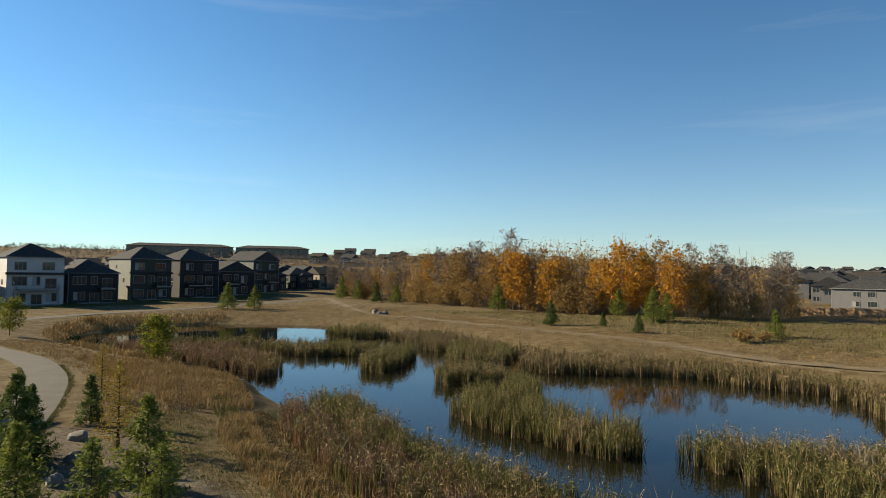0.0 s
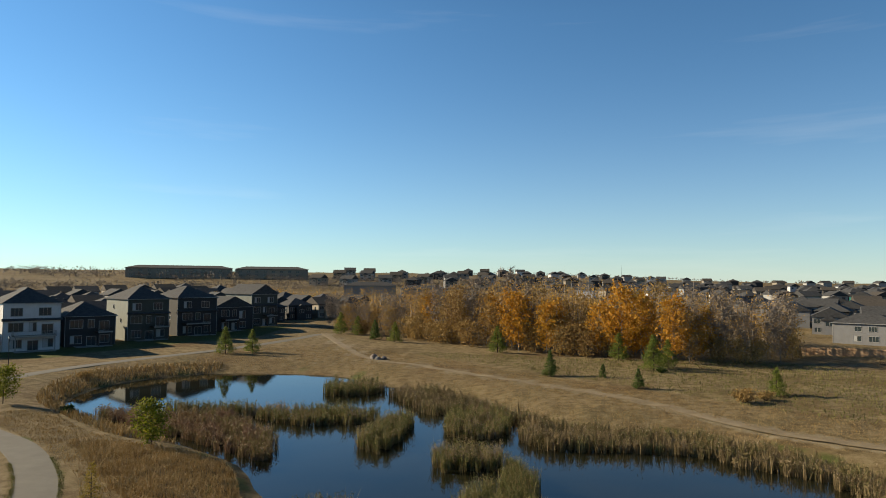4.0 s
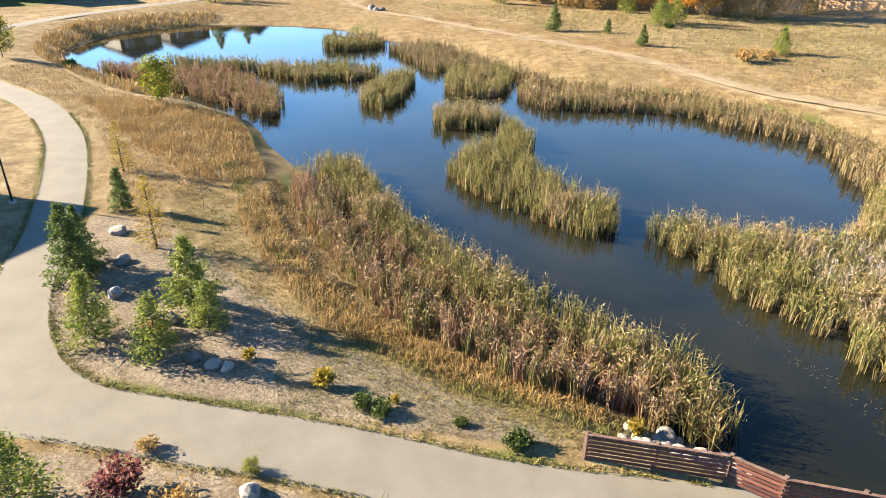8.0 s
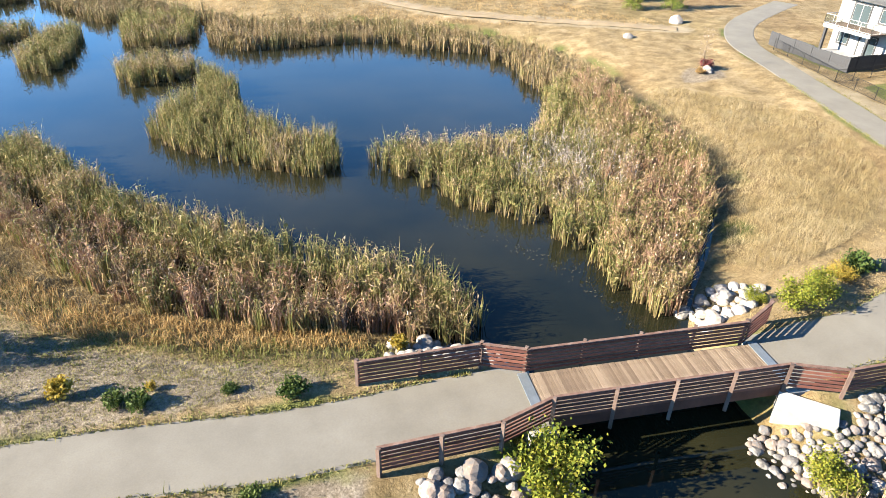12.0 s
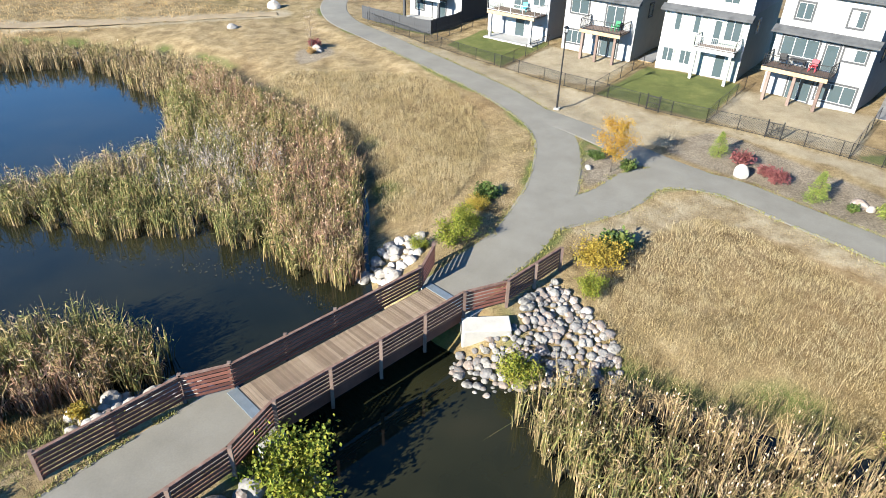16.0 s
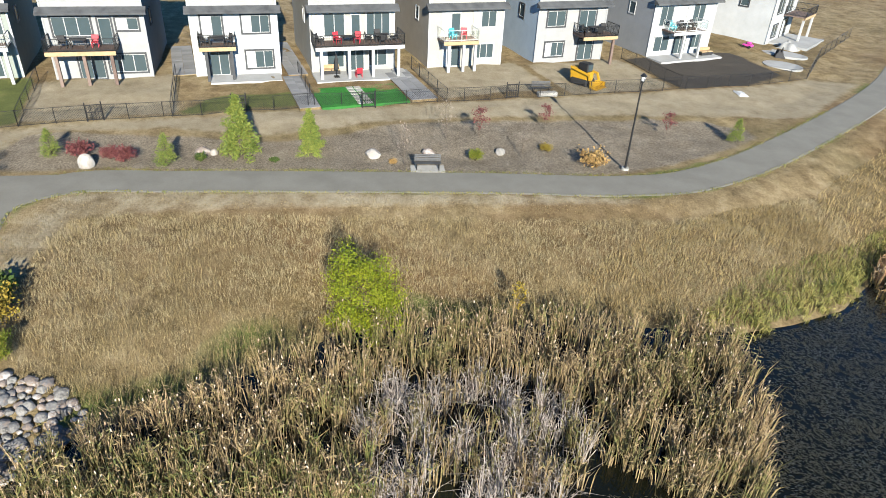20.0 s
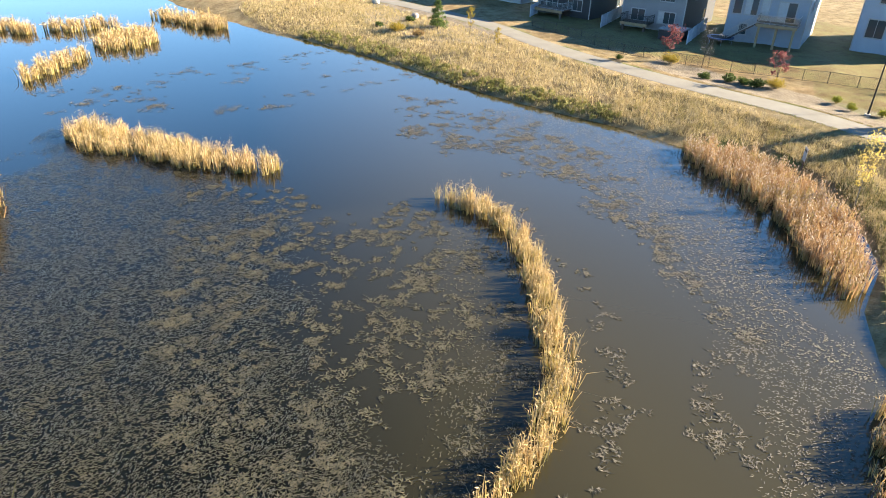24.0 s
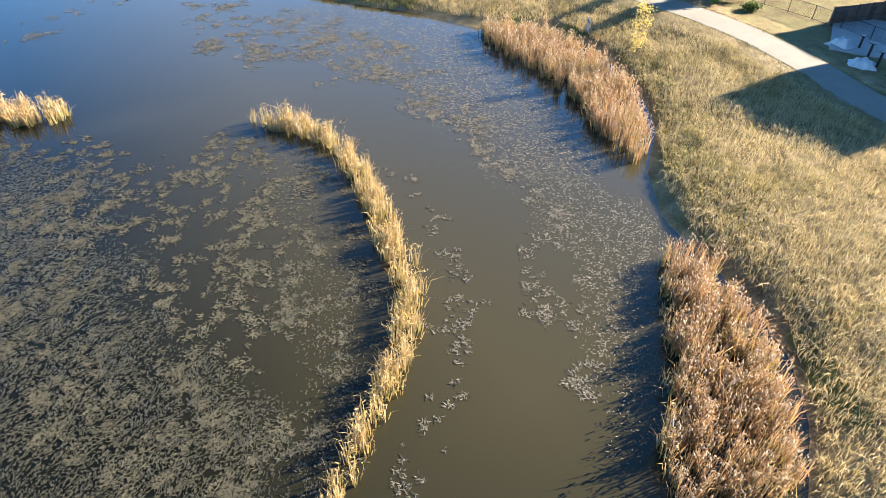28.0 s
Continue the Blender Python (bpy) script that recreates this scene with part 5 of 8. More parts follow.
riprap("grey, buff and pink field stones heaped below the bridge railing", heap_spots([(18.2, 12.6), (17.9, 10.6), (19.6, 9.4), (22.6, 6.0), (24.6, 7.6), (25.9, 11.4), (23.4, 11.9), (22.0, 11.2), (20.6, 12.0), (19.4, 13.0)], 0.27, 0.42, 1), seed=1)
riprap("pale rounded stones heaped at the bridge end", heap_spots([(21.2, 18.6), (21.4, 21.2), (24.4, 21.6), (26.0, 20.4), (24.6, 18.9)], 0.44, 0.62, 2), True, 2)
riprap("pale stones banked beneath the railing by the reeds", heap_spots([(5.6, 21.4), (6.2, 22.6), (8.6, 22.5), (11.0, 21.6), (11.0, 19.6), (9.4, 19.9)], 0.44, 0.62, 3), True, 3)
riprap("grey boulders heaped beneath the railing", heap_spots([(4.4, 14.2), (8.0, 13.9), (10.2, 14.2), (10.8, 12.6), (9.4, 11.2), (6.0, 12.4)], 0.42, 0.6, 4), seed=4)


def boulder(x, y, size, label="pale boulder resting in the mulch", pale=True, k=0, tall=1.0, group="landscape boulders"):
    ob = part_of("boulder", (PALE_STONES if pale else STONES)[k % 8], None)
    ob.matrix_basis = pose(x, y, ground_at(x, y) + size * 0.14 * tall, 8, -6, 53 * k) @ Matrix.Diagonal((size, size * 0.8, size * tall, 1))
    return tagged(ob, label, "boulder", group)


for k, (x, y, s) in enumerate(((-24.8, 36.5, 1.3), (-22.6, 32.8, 1.1), (-20.9, 29, 1.0), (-16.7, 26.9, 1.1), (-13.0, 23.5, 0.9), (-12.3, 23.4, 0.8), (-8.6, 16.3, 1.0), (-13.8, 14.2, 1.5), (-12.6, 14.1, 1.1), (-4.4, 14.3, 0.9), (-3.2, 14.7, 0.7))):
    boulder(x, y, s, k=k)
boulder(-14.1, 23.9, 0.8, "buff boulder beside two grey ones", False, 3)
boulder(44.5, 7.4, 1.1, "white upright boulder beside the path", True, 2, 1.7)
boulder(41.6, -10.9, 1.3, k=4)
boulder(41.1, -14.9, 1.0, "grey boulder behind the bench", False, 1)
boulder(40.0, -20.0, 0.9, k=6)
boulder(45.0, 0.2, 1.1, "pink and white boulder among shrubs", False, 5)
boulder(44.8, -0.5, 0.7, k=3)
boulder(39.0, 16.0, 0.6, k=1)
for x, y, s in ((48.3, 65.9, 1.3), (58, 69.9, 2.2), (48.3, 52.0, 1.2), (47.9, 51.2, 0.8)):
    boulder(x, y, s, "boulder lying in dry grass", True, int(s * 10))
boulder(-29.6, 149.5, 2.4, "pile of grey boulders in the meadow", False, 2, 1.1)
boulder(-27.2, 149.0, 1.8, "grey boulder leaning on others in the meadow", False, 5)
boulder(-28.4, 148.2, 1.5, "buff boulder leaning on others in the meadow", True, 7)
boulder(-16.8, -109.9, 1.8, k=5)
boulder(-20.5, -97.5, 1.6, k=2)


# ---------------------------------------------------------------- houses
def siding(name, c):
    d = tuple(v * 0.86 for v in c)
    return material(name, [d, c], 0.8, 0.75, 0.25, 12, lap=0.16)


# one white is lifted, so that walls in shade still look white
SIDING = {k: siding(k + "_lap_siding", c) for k, c in dict(shade_lifted_white=(0.93, 0.94, 0.96), white=(0.36, 0.36, 0.357), cream=(0.43, 0.41, 0.36), grey=(0.34, 0.35, 0.36), pale_grey=(0.52, 0.53, 0.53), charcoal=(0.05, 0.052, 0.056), shaded_sage=(0.1, 0.105, 0.085), sage=(0.3, 0.33, 0.29), blue_grey=(0.42, 0.48, 0.55), sky=(0.5, 0.6, 0.7), teal=(0.08, 0.55, 0.45), tan=(0.42, 0.37, 0.3), black=(0.03, 0.03, 0.033)).items()}
SHINGLE = material("charcoal_asphalt_shingles", [(0.05, 0.052, 0.056), (0.085, 0.088, 0.092), (0.11, 0.112, 0.115)], 1.2, 0.95, 0.4, 18, world_space=True)
SHINGLE_BROWN = material("brown_asphalt_shingles", [(0.075, 0.065, 0.055), (0.12, 0.105, 0.09)], 1.2, 0.95, 0.4, 18, world_space=True)
TRIM_WHITE = material("white_trim", [(0.45, 0.45, 0.445), (0.52, 0.52, 0.51)], 2, 0.6, 0.05)
TRIM_DARK = material("charcoal_trim", [(0.04, 0.042, 0.046), (0.06, 0.062, 0.066)], 2, 0.6, 0.05)
FASCIA_WOOD = material("raw_pine_fascia", [(0.42, 0.28, 0.15), (0.52, 0.37, 0.21)], 2, 0.8, 0.2)
PATIO = material("poured_concrete_patio", [(0.38, 0.38, 0.37), (0.47, 0.47, 0.46)], 0.8, 0.9, 0.15, world_space=True)
CEDAR = material("cedar_fence_boards", [(0.46, 0.27, 0.15), (0.56, 0.35, 0.2), (0.64, 0.43, 0.27)], 2, 0.85, 0.2, 30, vary="object")
RED_CEDAR = material("red_stained_cedar", [(0.4, 0.17, 0.1), (0.5, 0.23, 0.14)], 2, 0.85, 0.2, 30, vary="object")
VINYL = material("pale_blue_vinyl_panels", [(0.5, 0.58, 0.66), (0.6, 0.67, 0.74)], 1, 0.5, 0.05)
GLASS = bpy.data.materials.new("window_glass")
GLASS.use_nodes = True
gb = GLASS.node_tree.nodes["Principled BSDF"]
gb.inputs["Base Color"].default_value, gb.inputs["Roughness"].default_value, gb.inputs["IOR"].default_value = (0.03, 0.042, 0.046, 1), 0.04, 1.45
CURTAIN = material("pale_blinds", [(0.5, 0.52, 0.52), (0.66, 0.67, 0.66)], 3, 0.6, 0.1)
RAIL_GLASS = bpy.data.materials.new("clear_rail_glass")
RAIL_GLASS.use_nodes = True
rb = RAIL_GLASS.node_tree.nodes["Principled BSDF"]
rb.inputs["Base Color"].default_value, rb.inputs["Roughness"].default_value, rb.inputs["Transmission Weight"].default_value = (0.85, 0.9, 0.9, 1), 0.03, 1.0
WINDOWS = {}


def window_meshes(w, h, panes, trim):
    key = (w, h, panes, trim.name)
    if key not in WINDOWS:
        bm = bmesh.new()
        t = 0.15 if trim is TRIM_DARK else 0.09
        for x0, z0, x1, z1 in ((-w / 2 - t, -t, w / 2 + t, 0), (-w / 2 - t, h, w / 2 + t, h + t), (-w / 2 - t, 0, -w / 2, h), (w / 2, 0, w / 2 + t, h)):
            box(bm, x0, -0.06, z0, x1, 0.05, z1)
        fr = bpy.data.meshes.new("window")
        bm.to_mesh(fr)
        bm.free()
        fr.materials.append(trim)
        bm = bmesh.new()
        for i in range(panes + 1):
            x = -w / 2 + w * i / panes
            box(bm, max(x - 0.03, -w / 2 + 0.002), -0.035, 0.0, min(x + 0.03, w / 2 - 0.002), 0.03, h)
        box(bm, -w / 2 + 0.03, -0.033, 0, w / 2 - 0.03, 0.03, 0.05)
        box(bm, -w / 2 + 0.03, -0.033, h - 0.05, w / 2 - 0.03, 0.03, h)
        sash = bpy.data.meshes.new("sash")
        bm.to_mesh(sash)
        bm.free()
        sash.materials.append(TRIM_WHITE)
        bm = boxed(-w / panes / 2 + 0.03, -0.012, 0.05, w / panes / 2 - 0.03, 0.012, h - 0.05)
        pane = bpy.data.meshes.new("pane")
        bm.to_mesh(pane)
        bm.free()
        pane.materials.append(GLASS)
        blind = pane.copy()
        blind.materials[0] = CURTAIN
        WINDOWS[key] = fr, sash, pane, blind
    return WINDOWS[key]


def window(house, x, z, w, h, panes, trim, y=0.0, turn=0, door=False, blind=-1):
    fr, sash, pane, shade = window_meshes(w, h, panes, trim)
    ob = part_of("glass_door" if door else "window", fr, None, house)
    ob.matrix_basis = pose(x, y, z, 0, 0, turn)
    s = part_of("sash", sash, None, ob)
    for i in range(panes):
        p = part_of("pane", shade if i == blind else pane, None, ob)
        p.matrix_basis = pose(-w / 2 + w * (i + 0.5) / panes, 0, 0)
    return ob


def roof_bm(w, d, over, rise, kind):
    bm = bmesh.new()
    x, y0, y1 = w / 2 + over, -over, d + over
    base = [bm.verts.new(p) for p in ((-x, y0, 0), (x, y0, 0), (x, y1, 0), (-x, y1, 0))]
    low = [bm.verts.new(v.co - Vector((0, 0, 0.2))) for v in base]
    if kind == "hip":
        run = min(x, (y1 - y0) / 2)
        if y1 - y0 >= 2 * x:
            r0, r1 = bm.verts.new((0, y0 + run, rise)), bm.verts.new((0, y1 - run, rise))
            faces = [(base[0], base[1], r0), (base[1], base[2], r1, r0), (base[2], base[3], r1), (base[3], base[0], r0, r1)]
        else:
            r0, r1 = bm.verts.new((-x + run, (y0 + y1) / 2, rise)), bm.verts.new((x - run, (y0 + y1) / 2, rise))
            faces = [(base[0], base[1], r1, r0), (base[1], base[2], r1), (base[2], base[3], r0, r1), (base[3], base[0], r0)]
    elif kind == "gable":
        r0, r1 = bm.verts.new((0, y0, rise)), bm.verts.new((0, y1, rise))
        faces = [(base[1], base[2], r1, r0), (base[3], base[0], r0, r1), (base[0], base[1], r0), (base[2], base[3], r1)]
    else:
        r0, r1 = bm.verts.new((-x, (y0 + y1) / 2, rise)), bm.verts.new((x, (y0 + y1) / 2, rise))
        faces = [(base[0], base[1], r1, r0), (base[2], base[3], r0, r1), (base[1], base[2], r1), (base[3], base[0], r0)]
    for f in faces:
        bm.faces.new(f)
    for i in range(4):
        bm.faces.new((low[i], low[(i + 1) % 4], base[(i + 1) % 4], base[i]))
    bm.faces.new(low[::-1])
    return bm


def deck(house, x0, x1, depth, z, rail, post, posts=(), fascia=None, glass=False, stairs=0):
    """A raised deck: floor, fascia, posts and railing."""
    floor = part("deck_floor", boxed(x0, -depth, z - 0.12, x1, -0.03, z), WOOD_DARK, house, "timber deck floor")
    part("deck_fascia", boxed(x0 - 0.02, -depth - 0.04, z - 0.32, x1 + 0.02, -depth - 0.003, z + 0.01), fascia or TRIM_WHITE, house)
    part("deck_beam", boxed(x0 + 0.1, -depth + 0.1, z - 0.38, x1 - 0.1, -depth + 0.3, z - 0.125), fascia or TRIM_WHITE, house)
    for px in posts:
        part("deck_post", boxed(px - 0.13, -depth + 0.07, -0.25, px + 0.13, -depth + 0.33, z - 0.385, bevel=0.015), post, house)
    bm = bmesh.new()
    runs = [((x0, -depth), (x1, -depth)), ((x0, -depth), (x0, -0.1)), ((x1, -depth), (x1, -0.1))]
    for (ax, ay), (bx, by) in runs:
        for dz in (0.12, 1.02):
            beam(bm, (ax, ay, z + dz), (bx, by, z + dz), 0.05, 0.05)
        n = max(2, round(math.hypot(bx - ax, by - ay) / (1.4 if glass else 0.16)))
        for i in range(n + 1):
            u = i / n
            thick = 0.05 if glass or i in (0, n) else 0.018
            box(bm, ax + (bx - ax) * u - thick / 2, ay + (by - ay) * u - thick / 2, z, ax + (bx - ax) * u + thick / 2, ay + (by - ay) * u + thick / 2, z + 1.02)
    part("deck_railing", bm, rail, house, "slim metal deck railing")
    if glass:
        for (ax, ay), (bx, by) in runs:
            bm = bmesh.new()
            beam(bm, (ax, ay, z + 0.57), (bx, by, z + 0.57), 0.012, 0.8)
            p = part("rail_panel", bm, RAIL_GLASS, house, "clear glass rail panel")
            p.visible_shadow = False
    if stairs:
        n = round(z / 0.19)
        bm = bmesh.new()
        for i in range(n):
            y = -depth + 0.5
            box(bm, x0 - stairs * (i + 1) * 0.27 if stairs > 0 else x1 + (i) * 0.27, y - 0.5, z - (i + 1) * z / n - 0.04, x0 - stairs * i * 0.27 if stairs > 0 else x1 + (i + 1) * 0.27, y + 0.5, z - (i + 1) * z / n)
        part("stairs", bm, WOOD_DARK, house, "timber stair treads")
        bm = bmesh.new()
        xa, xb = (x0, x0 - n * 0.27) if stairs > 0 else (x1, x1 + n * 0.27)
        for yy in (-depth, -depth + 1.0):
            for dz in (0.1, 0.98):
                beam(bm, (xa, yy, z + dz - 0.05), (xb, yy, dz), 0.05, 0.06)
            for i in range(0, 15):
                u = i / 14
                box(bm, xa + (xb - xa) * u - 0.015, yy - 0.015, z * (1 - u) + 0.05, xa + (xb - xa) * u + 0.015, yy + 0.015, z * (1 - u) + 1.0)
        part("stair_railing", bm, rail, house, "sloping white stair railing")


def house(x, y, turn, label, w=7.7, d=12.0, storeys=3, floor=2.9, wall="white", lower=None, side=None, roof="hip", rise=2.3, trim=None, front=(), belly=True, z=None, shingle=None, patio=None, over=0.45, sides=True, name="house"):
    z = ground_at(x, y) + 0.05 if z is None else z
    top = storeys * floor
    h = empty(name, pose(x, y, z, 0, 0, turn), label, "house", "houses around the ponds")
    trim = trim or TRIM_DARK
    cut = floor * (storeys - 1) if lower else 0
    if lower:
        part("wall", boxed(-w / 2, 0, -1.0, w / 2, d, cut), SIDING[lower], h)
        part("upper_wall", boxed(-w / 2 - 0.003, -0.003, cut, w / 2 + 0.003, d + 0.003, top), SIDING[wall], h)
    else:
        part("wall", boxed(-w / 2, 0, -1.0, w / 2, d, top), SIDING[wall], h)
    if side:
        for s in (-1, 1):
            a, b = sorted((s * (w / 2 + 0.004), s * (w / 2 + 0.03)))
            part("side_cladding", boxed(a, 0.1, -0.9, b, d - 0.1, top - 0.02), SIDING[side], h)
    r = part("roof", roof_bm(w, d, over, rise, roof), shingle or SHINGLE, h)
    r.matrix_basis = pose(0, 0, top + 0.2)
    for s in (-1, 1):
        part("corner_trim", boxed(s * w / 2 - 0.07, -0.035, -0.3, s * w / 2 + 0.07, 0.0, top), TRIM_WHITE if trim is TRIM_WHITE else SIDING.get(lower or wall), h)
    part("gutter", boxed(-w / 2 - over, -over - 0.1, top + 0.02, w / 2 + over, -over - 0.004, top + 0.16), trim, h)
    if belly:
        bm = bmesh.new()
        zb = floor * (storeys - 1)
        p = [(-w / 2 - 0.35, -0.75, zb - 0.18), (w / 2 + 0.35, -0.75, zb - 0.18), (w / 2 + 0.35, -0.05, zb + 0.22), (-w / 2 - 0.35, -0.05, zb + 0.22)]
        vs = [bm.verts.new(v) for v in p] + [bm.verts.new((v[0], v[1], zb - 0.34)) for v in p]
        for f in ((0, 1, 2, 3), (7, 6, 5, 4), (0, 4, 5, 1), (1, 5, 6, 2), (3, 2, 6, 7), (0, 3, 7, 4)):
            bm.faces.new([vs[i] for i in f])
        part("belly_roof", bm, shingle or SHINGLE, h, "shingled skirt roof between storeys")
    for kind, wx, wz, ww, wh, n in front:
        window(h, wx, wz, ww, wh, n, trim, -0.01, 0, kind == "door", random.choice((-1, -1, 0)))
    if sides:
        for s in (-1, 1):
            for wy, wz in ((d * 0.3, floor + 1.0), (d * 0.65, 2 * floor + 1.0 if storeys > 2 else 1.0)):
                window(h, s * (w / 2 + 0.03), wz, 0.9, 1.2, 1, trim, wy, 90 * s)
    if patio:
        px0, px1, py = patio
        part("patio", boxed(px0, -py, -0.6, px1, -0.01, 0.03), PATIO, h, "pale poured concrete patio")
    return h


up, mid = 5.8, 2.9
TOPW = [("win", -2.0, up + 0.95, 1.3, 1.35, 2), ("win", 1.9, up + 0.95, 1.3, 1.35, 2)]
h = house(66.6, 50.2, -90, "white three-storey house with a dark side wall and glass-railed deck", wall="white", side="charcoal", front=TOPW + [("door", -1.2, mid + 0.05, 1.9, 2.1, 2), ("win", 2.0, mid + 0.8, 1.8, 1.3, 2), ("door", 0.6, 0.05, 1.9, 2.1, 2), ("win", -2.4, 0.8, 1.2, 1.3, 2)], patio=(-3.5, 3.5, 3.0))
deck(h, -3.2, 2.6, 2.6, mid, TRIM_WHITE, TRIM_DARK, (-2.9, 2.3), None, True)
h = house(66.2, 38.3, -91, "white stucco three-storey house with a wood-edged deck", wall="white", side="white", trim=TRIM_WHITE, front=TOPW + [("door", 0.3, mid + 0.05, 1.8, 2.1, 2), ("win", 2.6, mid + 0.7, 1.4, 1.4, 2), ("door", -0.2, 0.05, 2.4, 2.1, 2)], patio=(-2.6, 3.8, 2.8), belly=False)
deck(h, -2.4, 3.6, 2.6, mid, TRIM_WHITE, TRIM_WHITE, (-2.0, 3.2), FASCIA_WOOD, True)
h = house(65.0, 28.0, -90, "cream three-storey house with a dark-posted deck over bare soil", wall="white", lower="white", side="tan", front=TOPW + [("win", -2.3, mid + 0.9, 1.9, 1.5, 2), ("door", 1.6, mid + 0.05, 1.8, 2.1, 2), ("win", -2.5, 0.75, 2.0, 1.3, 3), ("door", 1.4, 0.05, 1.8, 2.1, 2)])
deck(h, -0.9, 3.4, 2.4, mid, BLACK, WOOD_DARK, (-0.6, 1.0, 2.9), FASCIA_WOOD)
h = house(65.0, 17.5, -90, "sage-grey and white three-storey house with a white-railed balcony", wall="white", lower="sage", trim=TRIM_WHITE, front=TOPW + [("win", -2.8, mid + 0.8, 1.1, 1.6, 2), ("win", -1.0, mid + 0.8, 1.1, 1.6, 2), ("door", 0.9, mid + 0.05, 1.3, 2.2, 2), ("win", 2.6, mid + 0.6, 1.4, 1.9, 2), ("win", -2.9, 0.7, 1.0, 1.3, 2), ("win", -1.2, 0.7, 1.0, 1.3, 2), ("door", 1.6, 0.05, 1.8, 2.1, 2)])
deck(h, -0.1, 3.6, 1.8, mid, TRIM_WHITE, TRIM_WHITE, (0.1, 3.3), TRIM_WHITE)
h = house(63.2, 7.1, -96, "white three-storey house with a black-railed deck on brown posts", wall="white", side="grey", front=[("win", -2.2, up + 0.9, 1.2, 1.3, 2), ("win", 1.8, up + 0.9, 1.1, 1.3, 2), ("win", -1.8, mid + 0.75, 2.9, 1.55, 3), ("door", 0.75, mid + 0.05, 0.95, 2.15, 1), ("win", 2.5, mid + 1.2, 1.7, 1.0, 2), ("door", -0.9, 0.05, 1.9, 2.1, 2), ("win", 2.0, 0.55, 2.9, 1.5, 3)])
deck(h, -3.7, 1.6, 2.3, mid, BLACK, WOOD_DARK, (-3.0, -0.9, 1.2), FASCIA_WOOD)
h = house(61.8, -4.0, -94, "pale grey three-storey house with a small black-railed balcony", w=7.3, wall="white", lower="pale_grey", side="charcoal", front=TOPW + [("door", -1.9, mid + 0.1, 1.7, 2.2, 2), ("win", 1.8, mid + 0.8, 2.3, 1.5, 3), ("door", -1.6, 0.05, 1.6, 2.1, 2), ("win", 1.9, 0.6, 2.3, 1.5, 3)], patio=(-2.5, 3.6, 2.3))
deck(h, -3.1, -0.1, 1.7, mid, BLACK, TRIM_DARK, (-2.6, -0.5), FASCIA_WOOD)
h = house(61.0, -14.4, -92, "cream three-storey house with a full-width black-railed deck", w=7.8, wall="white", lower="cream", side="cream", trim=TRIM_WHITE, front=TOPW + [("win", -2.2, mid + 0.3, 2.8, 2.1, 3), ("door", 0.25, mid + 0.05, 0.8, 2.2, 1), ("win", 2.35, mid + 0.3, 2.2, 2.1, 3), ("win", -2.1, 0.4, 2.3, 1.8, 3), ("door", 0.2, 0.05, 1.5, 2.2, 2), ("win", 2.3, 0.4, 1.7, 1.8, 2)], patio=(-4.0, 4.8, 3.2))
deck(h, -3.9, 4.2, 2.6, mid, BLACK, TRIM_WHITE, (-3.4, -0.9, 1.3, 3.7), TRIM_WHITE)
h = house(60.4, -25.5, -91, "beige three-storey house with a white-railed balcony on white posts", w=7.7, wall="cream", side="tan", trim=TRIM_WHITE, front=TOPW + [("door", -1.6, mid + 0.1, 1.8, 2.1, 2), ("win", 1.9, mid + 0.8, 2.3, 1.5, 3), ("door", -1.5, 0.05, 1.7, 2.1, 2), ("win", 1.9, 0.7, 2.1, 1.4, 3)])
deck(h, -3.0, 0.5, 2.0, mid, TRIM_WHITE, TRIM_WHITE, (-2.4, -0.9, 0.3), FASCIA_WOOD, True)
h = house(60.0, -37.0, -90, "white three-storey house with pale blue sides and a black-railed deck", w=7.9, wall="white", side="sky", front=TOPW + [("win", -1.9, mid + 0.7, 2.0, 1.5, 2), ("door", 1.7, mid + 0.05, 1.9, 2.1, 2), ("win", -1.8, 0.6, 2.1, 1.4, 3), ("door", 1.9, 0.05, 1.7, 2.1, 2)])
deck(h, 0.2, 4.2, 2.2, mid, BLACK, WOOD_DARK, (3.9,), FASCIA_WOOD)
h = house(60.0, -51.0, -86, "grey and white three-storey house with a white-railed balcony", w=8.6, wall="white", lower="pale_grey", side="grey", trim=TRIM_WHITE, front=TOPW + [("door", -2.6, mid + 0.3, 1.7, 2.0, 2), ("win", 1.5, mid + 0.5, 2.4, 1.9, 3), ("win", -2.6, 0.5, 2.0, 1.6, 2), ("win", 2.3, 0.6, 1.4, 1.5, 2), ("door", 0.0, 0.05, 1.8, 2.1, 2)], patio=(-4.3, 4.3, 2.5))
deck(h, -2.9, 1.6, 2.0, mid, TRIM_WHITE, TRIM_WHITE, (-1.2, 1.2), TRIM_WHITE, True)
h = house(64.5, -70, -62, "pale grey house with a dark corner deck over a stone patio", w=9.0, wall="pale_grey", front=TOPW + [("win", -2.0, mid + 0.4, 1.8, 1.8, 2), ("door", 1.6, mid + 0.05, 1.9, 2.1, 2), ("win", -2.2, 0.5, 1.6, 1.4, 2), ("door", 1.4, 0.05, 1.9, 2.1, 2)], patio=(-3.2, 4.2, 4.5))
deck(h, 0.0, 4.4, 2.6, mid, BLACK, TRIM_WHITE, (0.3, 4.1), FASCIA_WOOD)

